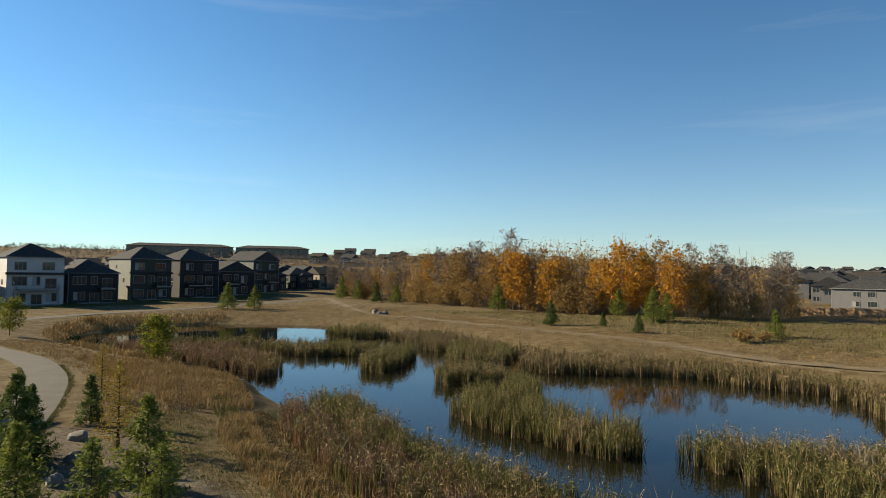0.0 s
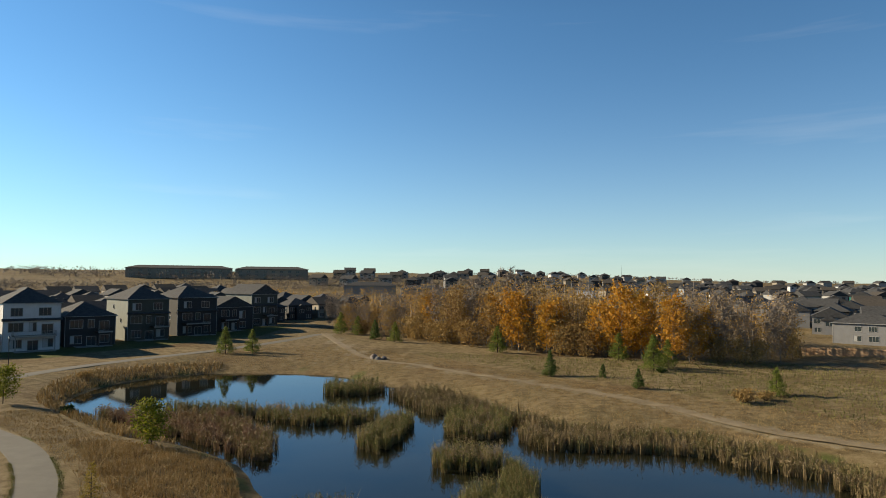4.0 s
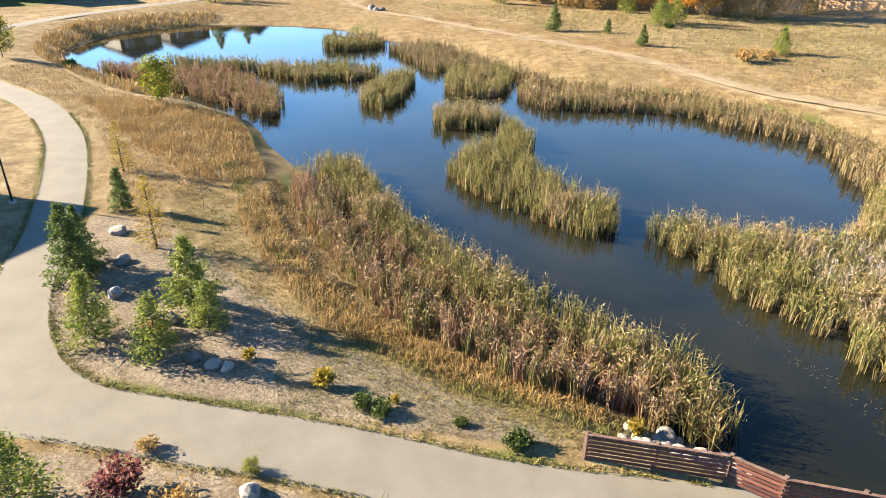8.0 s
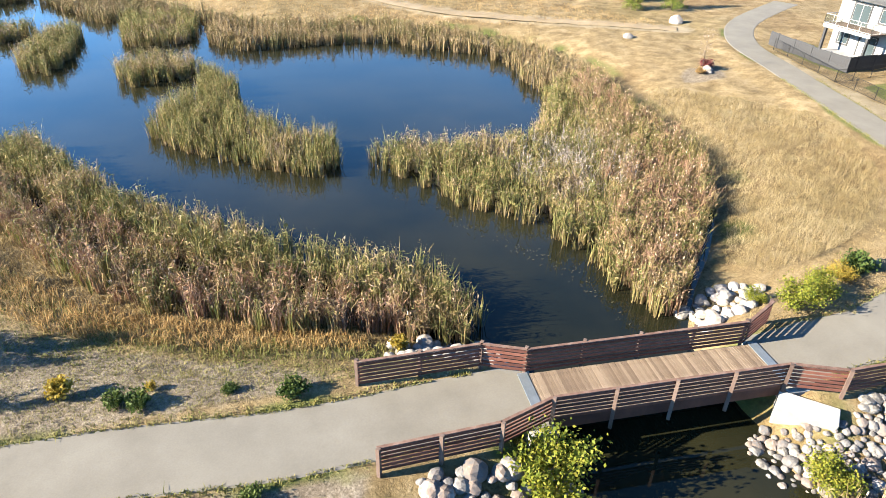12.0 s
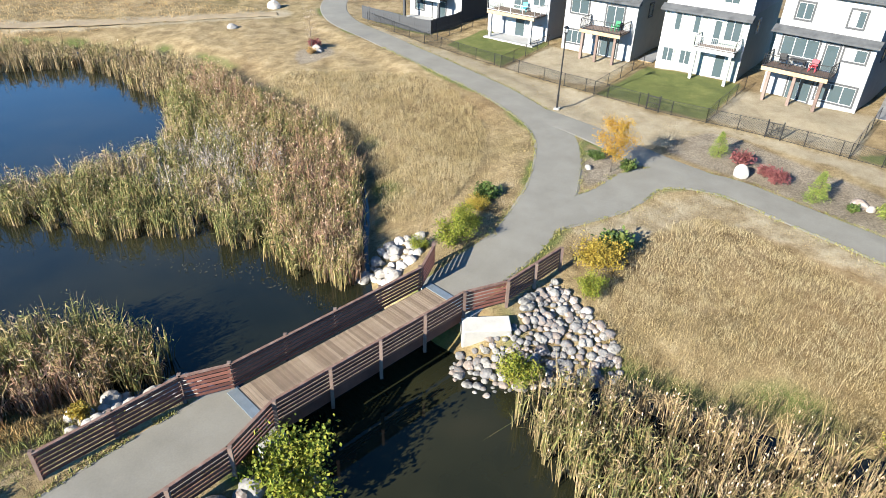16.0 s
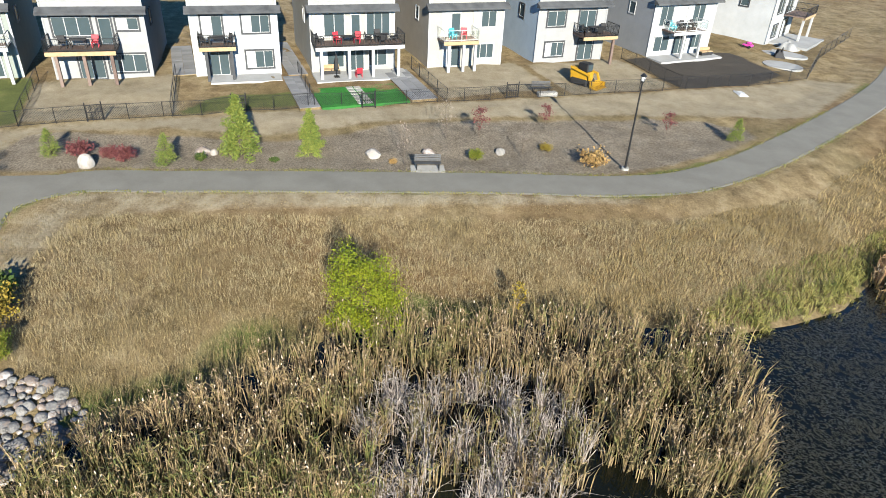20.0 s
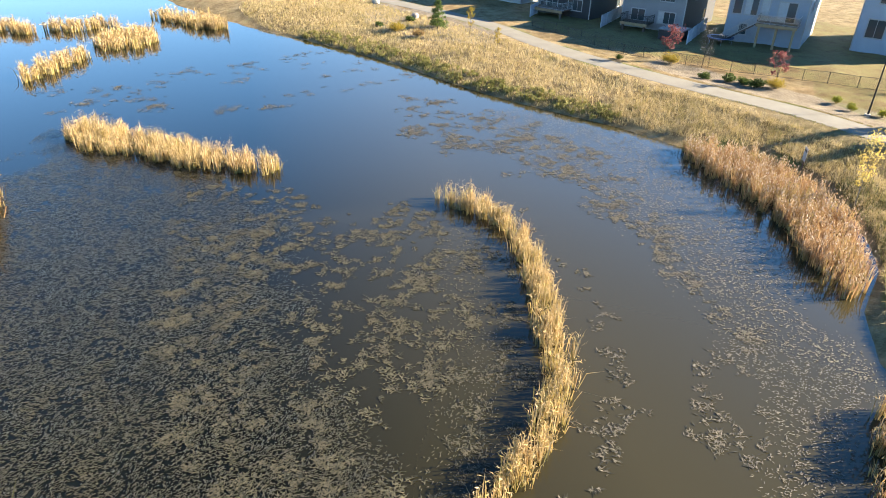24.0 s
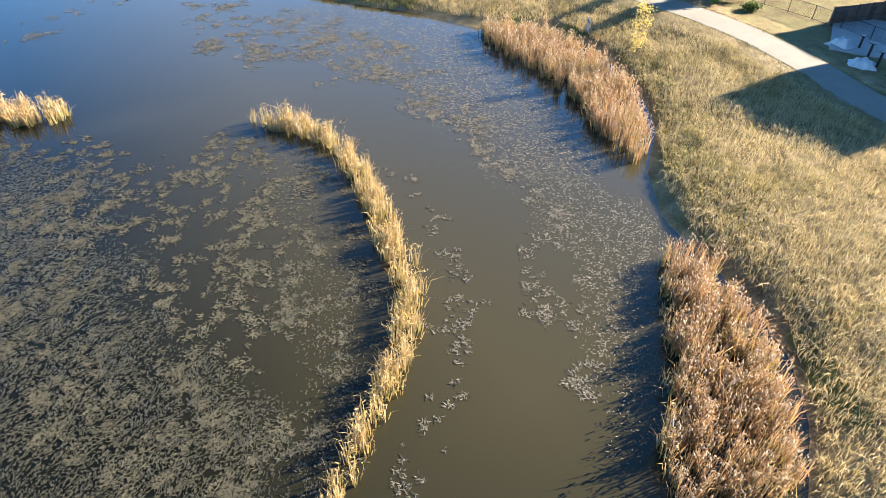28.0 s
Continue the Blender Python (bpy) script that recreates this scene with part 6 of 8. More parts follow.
# houses on the north-west shore, backs to the sun
NWW = [("win", -3.3, 8.3, 2.4, 1.9, 3), ("win", 2.6, 8.3, 2.6, 1.9, 3), ("win", -3.4, 4.6, 3.0, 2.1, 3), ("win", 0.1, 4.6, 1.5, 2.1, 2), ("door", 3.2, 3.85, 2.4, 2.4, 2), ("win", -3.4, 0.7, 2.6, 2.0, 3), ("door", 0.2, 0.1, 2.2, 2.3, 2), ("win", 3.4, 0.7, 2.2, 2.0, 2)]
# the shade on these fronts is put into their darker wall colours
for x, y, turn, w, wall, side, storeys, label, dk in (
    (-112.5, 149, 50, 12.0, "shade_lifted_white", "shade_lifted_white", 3, "white three-storey house with a long railed deck in shade", (-4.2, 4.6)),
    (-124, 137, 48, 11.0, "grey", "charcoal", 2, "slate-grey house with a white screened porch", (-4, 2)),
    (-106.4, 162.2, 50, 12.0, "charcoal", "charcoal", 2, "charcoal two-storey house with a small deck in shade", (1, 4.6)),
    (-100, 178.6, 53, 11.5, "shaded_sage", "sage", 3, "three-storey house with shade painted into its green front, pale side walls", (0.5, 5)),
    (-94, 196, 56, 13.0, "charcoal", "charcoal", 3, "three-storey house with shade painted into its charcoal walls, shaded balcony", (-5, 3)),
    (-89.5, 213, 58, 15.0, "charcoal", "charcoal", 2, "dark gabled house with a low deck", (-5, 0)),
    (-86.5, 233, 60, 11.5, "shaded_sage", "sage", 3, "gabled house with shade painted into its green front, tall pale side wall", (-1, 4))):
    h = house(x, y, turn, label, w, 15, storeys, 3.75, wall, side=side, trim=TRIM_WHITE if wall in ("shade_lifted_white", "charcoal", "shaded_sage") else None, front=[f for f in NWW if storeys == 3 or f[2] < 7.0], roof="gable" if "gabled" in label else "hip", rise=3.5, belly=storeys == 3, patio=(-4, 4.5, 3))
    deck(h, dk[0], dk[1], 2.6, 3.75, TRIM_WHITE if wall == "shade_lifted_white" else BLACK, TRIM_WHITE if wall == "shade_lifted_white" else WOOD_DARK, (dk[0] + 0.3, dk[1] - 0.3))

# houses on the south-west side of the pond
SWF = [("win", -1.8, 2.9 + 0.8, 1.6, 1.4, 2), ("win", 1.8, 2.9 + 0.8, 1.9, 1.4, 3), ("win", -2.0, 0.9, 1.9, 1.5, 2), ("win", 2.0, 0.9, 2.3, 1.5, 3)]
h = house(-70.6, -63.0, 122, "pale blue house with white-trimmed windows above a fenced lawn", 9.2, 12, 3, 2.7, "sky", side="sky", trim=TRIM_WHITE, front=[("door", -2.6, 1.7, 1.9, 2.1, 2), ("win", 1.9, 2.1, 2.7, 1.6, 3), ("win", -2.2, 5.6, 1.6, 1.4, 2), ("win", 2.0, 5.6, 1.9, 1.4, 3)], belly=False)
h = house(-59.0, -71.8, 132, "blue-grey house with a high glass-railed deck and white stairs", 9.0, 12, 3, 2.8, "blue_grey", side="blue_grey", trim=TRIM_WHITE, front=[("win", -3.5, 3.2, 1.0, 2.1, 1), ("win", -1.9, 3.2, 1.5, 2.1, 2), ("win", -0.3, 3.2, 0.9, 2.1, 1), ("door", 2.2, 2.75, 2.0, 2.3, 2), ("win", -2.4, 0.8, 0.9, 1.3, 1), ("win", -2.0, 6.3, 1.6, 1.3, 2), ("win", 2.0, 6.3, 1.6, 1.3, 2)], belly=False)
deck(h, -0.6, 4.0, 2.5, 2.7, TRIM_WHITE, FASCIA_WOOD, (-0.2, 1.8, 3.7), FASCIA_WOOD, True, 1)
h = house(-49.8, -82.5, 127, "dark grey house with a covered hot tub and timber deck", 8.6, 12, 2, 2.9, "grey", side="charcoal", trim=TRIM_WHITE, front=SWF, belly=False)
deck(h, -3.4, 0.4, 2.4, 0.9, BLACK, WOOD_DARK, (-3.0, 0.0), FASCIA_WOOD)
h = house(-42.0, -94.0, 122, "dark house with a brown deck skirt behind a lawn", 9.0, 12, 2, 2.9, "charcoal", side="charcoal", trim=TRIM_WHITE, front=SWF, belly=False)
deck(h, -4, 1.5, 2.6, 1.0, TRIM_WHITE, WOOD_DARK, (-3.6, 1.2), FASCIA_WOOD)
house(-37, -108, 118, "grey house seen across the pond", 9.0, 12, 2, 2.9, "pale_grey", front=SWF, belly=False)
house(-30, -124, 112, "tan house seen across the pond", 9.0, 12, 2, 2.9, "tan", front=SWF, belly=False)
h = house(-80.0, -40.5, 95, "white house with a deep timber balcony over its yard", 10, 11, 2, 2.9, "white", side="sky", trim=TRIM_WHITE, front=SWF, belly=False)
deck(h, -4.6, 2.5, 3.0, 2.7, TRIM_WHITE, FASCIA_WOOD, (-4.2, -1.0, 2.2), TRIM_WHITE)
h = house(-88.0, -55.5, 115, "pale house with a low cluttered deck behind cedar fences", 9.5, 11, 2, 2.9, "white", side="white", trim=TRIM_WHITE, front=SWF, belly=False)
deck(h, -2.0, 3.2, 2.6, 1.0, WOOD_DARK, WOOD_DARK, (-1.6, 2.9))
house(-57.5, -17.2, 81, "grey house casting a long shadow over the path", 9, 11, 3, 2.6, "pale_grey", front=SWF, belly=False)
house(-70.0, -21.4, 85, "grey house shading the corner garden", 8.4, 10, 3, 2.8, "pale_grey", front=SWF, belly=False)
house(-57.5, -4.0, 81, "tan house casting a long shadow over the path", 10, 11, 2, 2.9, "tan", front=SWF, belly=False)
house(-51.5, 39.5, 82, "grey three-storey house by the winding path", 8, 12, 3, 2.9, "grey", front=SWF, belly=False)
house(-52, 27, 82, "white house by the winding path", 8, 12, 2, 2.9, "white", front=SWF, belly=False)

# houses to the north-east
h = house(101.0, 196.0, -35, "pale grey two-storey house with a solar roof", 16, 11, 2, 2.9, "grey", side="pale_grey", trim=TRIM_WHITE, front=SWF, rise=2.6, belly=False)
h = house(104.0, 174.0, -50, "grey house with white trim, deck and hip roof", 15, 12, 1, 3.1, "grey", side="grey", trim=TRIM_WHITE, front=[("win", -3, 0.9, 1.6, 1.5, 2), ("door", 2, 0.05, 2, 2.1, 2)], rise=2.8, belly=False)
deck(h, -3, 4, 3, 0.9, BLACK, WOOD_DARK, (-2.6, 3.6))
house(104.0, 268.0, -30, "white two-storey house with dark windows beyond the trees", 14, 12, 2, 2.9, "white", side="pale_grey", front=SWF, belly=False)


def far_window(w, h=1.3):
    """A framed two-pane window for houses far off: one body with sunken panes."""
    bm = bmesh.new()
    vs = box(bm, -w / 2 - 0.1, -0.06, -0.1, w / 2 + 0.1, 0.05, h + 0.1)
    bm.faces.ensure_lookup_table()
    front = [f for f in bm.faces if all(v.co.y < 0 for v in f.verts)][0]
    a, b = [e for e in front.edges if abs(e.verts[0].co.z - e.verts[1].co.z) < 0.01]
    bmesh.ops.subdivide_edges(bm, edges=[a, b], cuts=1)
    panes = [f for f in bm.faces if all(v.co.y < 0 for v in f.verts)]
    if len(panes) == 1:
        mids = [v for v in panes[0].verts if abs(v.co.x) < 0.01]
        panes = list(panes) + list(bmesh.utils.face_split(panes[0], mids[0], mids[1])[:1])
    bm.normal_update()
    bmesh.ops.inset_individual(bm, faces=panes, thickness=0.1, depth=-0.03)
    for f in panes:
        f.material_index = 1
    me = bpy.data.meshes.new("window")
    bm.to_mesh(me)
    bm.free()
    me.materials.append(TRIM_WHITE)
    me.materials.append(GLASS)
    return me


# farther streets: a few plain house shapes, repeated
def far_house(wall, roof, kind, label):
    h = empty("house", Matrix(), label, "house", "houses of the far streets")
    part("wall", boxed(-5.2, 0, -3, 5.2, 12, 5.7), SIDING[wall], h)
    r = part("roof", roof_bm(10.4, 12, 0.5, 2.9, kind), roof, h)
    r.matrix_basis = pose(0, 0, 5.9)
    g = part("gable", boxed(-2.4, -1.2, -3, 2.0, -0.01, 4.6), SIDING[wall], h)
    r = part("gable_roof", roof_bm(4.4, 2.0, 0.35, 1.5, "gable"), roof, h)
    r.matrix_basis = pose(-0.2, -1.2, 4.8)
    for x, y, z, w, turn in ((-3.7, -0.01, 3.6, 1.7, 0), (3.6, -0.01, 3.6, 1.7, 0), (-3.6, -0.01, 0.8, 1.7, 0), (3.5, -0.01, 0.8, 1.7, 0), (-0.2, -1.21, 2.9, 2.0, 0), (5.21, 3, 3.2, 1.2, 90), (5.21, 8, 3.2, 1.2, 90), (-5.21, 3, 3.2, 1.2, -90), (-5.21, 8, 3.2, 1.2, -90)):
        ob = part_of("window", far_window(w), None, h)
        ob.matrix_basis = pose(x, y, z, 0, 0, turn)
    return h


FAR = [far_house(*a) for a in (("charcoal", SHINGLE, "hip", "charcoal house with a dark shingle roof"), ("white", SHINGLE, "gable", "white gabled house with a dark roof"), ("grey", SHINGLE, "hip", "grey house with a hipped shingle roof"),
    ("tan", SHINGLE_BROWN, "cross", "tan house with a brown shingle roof"), ("pale_grey", SHINGLE, "cross", "pale grey house with a dark roof"))]
rng = random.Random(5)
spots = []
for row in range(7):
    for k in range(10):
        spots.append((-134 - 20 * row + 7.5 * k + rng.uniform(-2, 2), 172 + 15 * row + 13 * k + rng.uniform(-2, 2), 48 + rng.uniform(-6, 6) + 180 * (row % 2)))
for row in range(5):
    for k in range(10):
        spots.append((108 + 14.5 * k + rng.uniform(-2, 2), 232 + 27 * row - 7 * k + rng.uniform(-4, 4), -25 + rng.uniform(-8, 8) + 180 * (row % 2)))
for row in range(3):
    for k in range(22):
        spots.append((-150 + 27 * k + rng.uniform(-5, 5), 520 + 55 * row + rng.uniform(-12, 12), rng.uniform(-15, 15)))
for k in range(5):
    spots.append((-72 + 19 * k, 300 + 6 * k + rng.uniform(-4, 4), rng.uniform(-15, 15)))
used = set()
for i, (x, y, turn) in enumerate(spots):
    k = rng.randrange(5)
    m = pose(x, y, ground_at(x, y), 0, 0, turn)
    if k not in used:
        FAR[k].matrix_basis = m
        used.add(k)
    else:
        copy_thing(FAR[k], m)



def distant_house(wall, roof, kind, label):
    """A small house near the horizon: walls, roof and two windows."""
    h = empty("house", Matrix(), label, "house", "houses of the far suburb")
    part("wall", boxed(-5.0, 0, -4, 5.0, 11, 5.6), SIDING[wall], h)
    part("roof", roof_bm(10.0, 11, 0.5, 2.8, kind), roof, h).matrix_basis = pose(0, 0, 5.8)
    for x in (-2.6, 2.6):
        part_of("window", far_window(1.8, 1.5), None, h).matrix_basis = pose(x, -0.01, 3.3)
    return h


DISTANT = [distant_house(*a) for a in (("shade_lifted_white", SHINGLE, "gable", "small white gabled house in the far suburb"), ("charcoal", SHINGLE, "hip", "small dark house in the far suburb"), ("tan", SHINGLE_BROWN, "cross", "small tan house in the far suburb"), ("pale_grey", SHINGLE, "gable", "small pale grey house in the far suburb"))]
rng = random.Random(15)
placed = 0
for row, (y, x0, x1) in enumerate(((420, 130, 330), (455, 60, 380), (640, -60, 470), (760, -40, 560), (900, 0, 640))):
    x = x0
    while x < x1:
        px, py = x + rng.uniform(-3, 3), y + rng.uniform(-10, 10) - 0.18 * (x - x0)
        m = pose(px, py, ground_at(px, py), 0, 0, rng.uniform(-20, 20) + 90 * rng.choice((0, 0, 1, 2)))
        if placed < 4:
            DISTANT[placed].matrix_basis = m
        else:
            copy_thing(DISTANT[rng.choice((0, 1, 1, 2, 3))], m)
        placed += 1
        x += rng.uniform(13, 20) * (1 + 0.12 * row)

house(197, 385, -30, "house under construction wrapped in teal sheathing", 11, 10, 2, 2.9, "teal", front=(), roof="gable", rise=3.2, belly=False, sides=False)

# long flat apartment blocks on the skyline
block_window = far_window(2.6, 1.7)
for x, y, w, turn in ((-272, 533, 84, 27), (-203, 563, 62, 20)):
    h = empty("apartment_building", pose(x, y, ground_at(x, y) - 4.5, 0, 0, turn), "long four-storey apartment block with a low dark roof", "building")
    part("wall", boxed(-w / 2, 0, -12, w / 2, 18, 13), SIDING["tan"], h)
    r = part("roof", roof_bm(w, 18, 0.8, 2.4, "hip"), SHINGLE, h)
    r.matrix_basis = pose(0, 0, 13.2)
    for f in range(4):
        for k in range(int(w / 7)):
            ob = part_of("window", block_window, None, h)
            ob.matrix_basis = pose(-w / 2 + 4 + 7 * k, -0.01, 0.8 + 3.1 * f)
for x, y, w, turn in ((-88, 430, 34, 10), (-50, 415, 30, 10)):
    h = house(x, y, turn, "long white house row beyond the woods", w, 12, 2, 3.2, "white", front=(), rise=2.5, belly=False, sides=False)


# ---------------------------------------------------------------- trees and shrubs
def limb_bm(paths):
    bm = bmesh.new()
    for a, b, r0, r1 in paths:
        rod(bm, a, b, r0, r1, 5)
    return bm


def conifer(high, wide, mat, seed, sprays=1500, loose=0.0, label="", name="spruce_tree", size=0.16, slim=0.32):
    """Whorls of drooping branches thinning to a point."""
    rng = np.random.RandomState(seed)
    t = empty(name, Matrix(), label, "tree", "conifers")
    limbs, spots = [((0, 0, -0.2), (0, 0, high * 0.97), 0.022 * high, 0.008)], []
    whorls = int(6 + high * 2.2)
    for k in range(whorls):
        u = (k + 0.5) / whorls
        z = high * (0.06 + 0.92 * u)
        for j in range(6 + (k % 3)):
            ang = rng.uniform(0, 6.28)
            reach = wide / 2 * ((1 - u) ** 0.85 + 0.04) * rng.uniform(0.65, 1.12)
            d = np.array([math.cos(ang), math.sin(ang), 0.25 * loose - 0.18 + 0.35 * u])
            tip = np.array([0, 0, z]) + d * reach
            if j % 2 == 0 and reach > 0.25:
                limbs.append(((0, 0, z), tuple(tip), 0.012 + 0.003 * high * (1 - u), 0.006))
            m = max(3, int(sprays / whorls / 7 * (0.4 + 1.2 * (1 - u))))
            s = np.sqrt(rng.uniform(0.04, 1, m)) if loose < 0.5 else rng.uniform(0.45, 1.05, m)
            p = np.array([0, 0, z]) + s[:, None] * (d * reach) + rng.normal(0, 0.055 + 0.03 * reach, (m, 3)) * (1 + loose)
            spots.append(p)
    part("trunk", limb_bm(limbs), BARK, t)
    part_of("crown", leaves("crown", np.concatenate(spots), size, rng, 0.3, slim), mat, t)
    return t


def broadleaf(high, wide, mat, seed, count=1500, bare=0.3, stem=0.03, bark=None, label="", name="tree", size=0.09, clump=0.3, column=1.0, twigs=0, slim=0.6):
    """A tapered trunk, forking limbs and an uneven crown of single leaves."""
    rng = np.random.RandomState(seed)
    t = empty(name, Matrix(), label, "tree", "broadleaf trees")
    lean = rng.normal(0, 0.02, 2) * high
    top = np.array([lean[0], lean[1], high * 0.82])
    limbs, ends = [((0, 0, -0.2), tuple(top * 0.45), stem * high * 0.5, stem * high * 0.36), (tuple(top * 0.45), tuple(top), stem * high * 0.36, stem * high * 0.1)], []
    n = 11 + int(high)
    for k in range(n):
        u = bare + (0.97 - bare) * k / n
        ang = 2.4 * k + rng.uniform(-0.4, 0.4)
        prof = math.sin(math.pi * min(1, (u - bare) / (1 - bare) * 0.85 + 0.15)) ** 0.6
        reach = wide / 2 * prof * rng.uniform(0.75, 1.1)
        a = top / 0.82 * min(u * 0.9, 0.8)
        b = a + np.array([math.cos(ang) * reach, math.sin(ang) * reach, high * 0.13 * rng.uniform(0.6, 1.5) * column])
        limbs.append((tuple(a), tuple(b), stem * high * 0.16, stem * high * 0.05))
        ends += [a + (b - a) * s for s in (0.5, 0.75, 1.0)]
        for j in range(twigs):
            c = a + (b - a) * rng.uniform(0.4, 1.0)
            e = c + rng.normal(0, 0.12, 3) * wide + np.array([0, 0, 0.06 * high])
            limbs.append((tuple(c), tuple(e), stem * high * 0.05, stem * high * 0.015))
            ends.append(e)
    ends = np.array(ends + [top, top + [0, 0, high * 0.1]])
    part("trunk", limb_bm(limbs), bark or BARK, t)
    c = ends[rng.randint(0, len(ends), count)] + rng.normal(0, clump * wide * 0.3, (count, 3)) * [1, 1, 0.8]
    part_of("crown", leaves("crown", c, size, rng, 0, slim), mat, t)
    return t


def shrub(high, wide, mat, seed, count=500, label="", size=0.07, name="shrub"):
    rng = np.random.RandomState(seed)
    t = empty(name, Matrix(), label, "shrub", "shrubs")
    stems, spots = [], []
    for k in range(14):
        ang, r = 2.4 * k, wide / 2 * rng.uniform(0.3, 1)
        e = np.array([math.cos(ang) * r, math.sin(ang) * r, high * rng.uniform(0.55, 1.0) * (1 - 0.35 * (2 * r / wide) ** 2)])
        stems.append(((0, 0, -0.1), tuple(e), 0.018, 0.006))
        m = count // 14
        spots.append(e * rng.uniform(0.35, 1.05, m)[:, None] ** 0.6 + rng.normal(0, 0.1 * wide, (m, 3)) * [1, 1, 0.7])
    part("branch", limb_bm(stems), BARK, t)
    c = np.concatenate(spots)
    c[:, 2] = np.maximum(c[:, 2], 0.03)
    part_of("foliage", leaves("foliage", c, size, rng, 0, 0.6), mat, t)
    return t


PLACED = set()


def plant(proto, x, y, scale=1.0, turn=None, label=""):
    """Sets the first one in place, and copies it from then on."""
    m = pose(x, y, ground_at(x, y), 0, 0, (x * 37 + y * 91) % 360 if turn is None else turn)
    if proto.name in PLACED:
        ob = copy_thing(proto, m)
    else:
        PLACED.add(proto.name)
        proto.matrix_basis = m
        ob = proto
    ob.scale = (scale,) * 3
    return tagged(ob, label)


spruce = [conifer(4.2, 2.9, NEEDLE, 1, 5200, 0.3, label="dark green young spruce in the mulch bed", size=0.1), conifer(3.0, 1.9, NEEDLE, 2, 3000, 0.3, label="dark spruce with drooping branches", size=0.09)]
pine = [conifer(4.0, 3.0, PINE, 3, 3600, 0.7, "bright green young pine with loose branches", "pine_tree", 0.11, 0.3), conifer(3.2, 2.4, PINE, 4, 2200, 0.9, "open young pine with tufted branches", "pine_tree", 0.1, 0.3)]
larch = conifer(5.0, 2.6, YELLOW, 5, 2000, 0.9, "yellow autumn larch with thin branches", "larch_tree", 0.08)
plant(spruce[0], -23.9, 30.3, 1.15)
plant(spruce[0], -24.4, 32.0, 0.95)
plant(spruce[1], -26.6, 40.3, 1.05)
plant(pine[0], -19.6, 24.9, 0.95)
plant(pine[0], -15.9, 28.0, 1.1)
plant(pine[1], -15.8, 23.9, 1.1)
plant(pine[1], -14.4, 26.4, 0.9)
plant(larch, -21.4, 34.8, 1.0)
plant(larch, -30.5, 47.5, 0.85)
plant(pine[1], -16.3, 14.6, 1.15)
plant(pine[1], -6.1, 14.2, 0.65)
dense_pine = conifer(4.2, 2.7, PINE, 15, 6500, 0.25, "dense green pine beside the path", "pine_tree", 0.11, 0.3)
for x, y, s in ((43.9, -2.2, 1.05), (43.2, -6.9, 0.8)):
    plant(dense_pine, x, y, s)
for x, y, s in ((46.8, 9.6, 0.6), (43.6, 2.5, 0.68), (37.2, -39.1, 0.6)):
    plant(pine[1], x, y, s)
lime = broadleaf(4.1, 3.5, LIME_BRIGHT, 6, 14000, 0.03, 0.02, label="rounded lime-green tree alone in the tall grass", clump=0.25, size=0.052, column=1.2, twigs=4, slim=0.45)
plant(lime, 25.0, -5.9, 1.0)
willow = broadleaf(5.0, 3.2, LIME, 7, 2200, 0.15, 0.025, label="pale green young willow on the bank", clump=0.4, size=0.13)
plant(willow, -38.2, 69.8, 1.05)
plant(willow, -71.5, 89.5, 1.1)
amber_tree = broadleaf(3.8, 2.3, GOLDEN, 8, 4200, 0.3, 0.022, label="small amber maple in the path island", clump=0.36, size=0.052)
plant(amber_tree, 39.4, 14.6, 1.0)
gold_sapling = broadleaf(3.0, 0.9, YELLOW, 9, 260, 0.35, 0.018, label="slender sapling with a few golden leaves", size=0.07)
plant(gold_sapling, 23.3, -13.3, 0.9)
plant(gold_sapling, -24.8, -84.3, 1.3, label="slender golden sapling by the path")
straw_birch = broadleaf(5.4, 1.5, STRAW, 14, 700, 0.25, 0.012, BARK_PALE, label="thin straw-coloured birch in the grass", size=0.07, twigs=3)
plant(straw_birch, -37.6, -33.0, 1.0)
plant(gold_sapling, -25.7, -76, 1.0)
bare_tree = broadleaf(2.9, 1.5, TWIG, 10, 130, 0.3, 0.02, label="bare sapling with thin grey twigs", size=0.05, twigs=4)
for x, y, s in ((39.7, -12.6, 1.0), (43.4, -17.1, 1.1), (47.9, 52.3, 1.4), (-21, 41.1, 1.0), (-45.1, -63.3, 1.6), (39.0, -21.2, 0.9)):
    plant(bare_tree, x, y, s)
red_tree = broadleaf(3.0, 1.6, CRIMSON, 11, 420, 0.35, 0.02, label="small tree with crimson autumn leaves", size=0.08)
for x, y, s in ((43.0, -19.6, 0.85), (43.2, -25.4, 0.7), (-43.2, -66.9, 1.4), (-48.4, -55.5, 1.25), (39.7, -34.4, 0.7)):
    plant(red_tree, x, y, s)
yellow_spire = conifer(6.4, 2.8, STRAW, 12, 6500, 0.2, "tall golden larch beside the path", "larch_tree", 0.13)
plant(yellow_spire, -52.4, -40.9, 1.0)
round_pine = conifer(5.4, 4.2, BRIGHT_PINE, 13, 9000, 0.4, "broad bright green pine beside the path", "pine_tree", 0.13)
plant(round_pine, -53.0, -37.4, 1.0)
for x, y, s in ((8.6, 126.7, 1.15), (22.1, 112.7, 0.8), (-37.7, 192, 1.4), (18, 124, 0.6), (-22, -90.1, 1.0)):
    plant(spruce[0], x, y, s, label="dark spruce standing alone in dry grass")
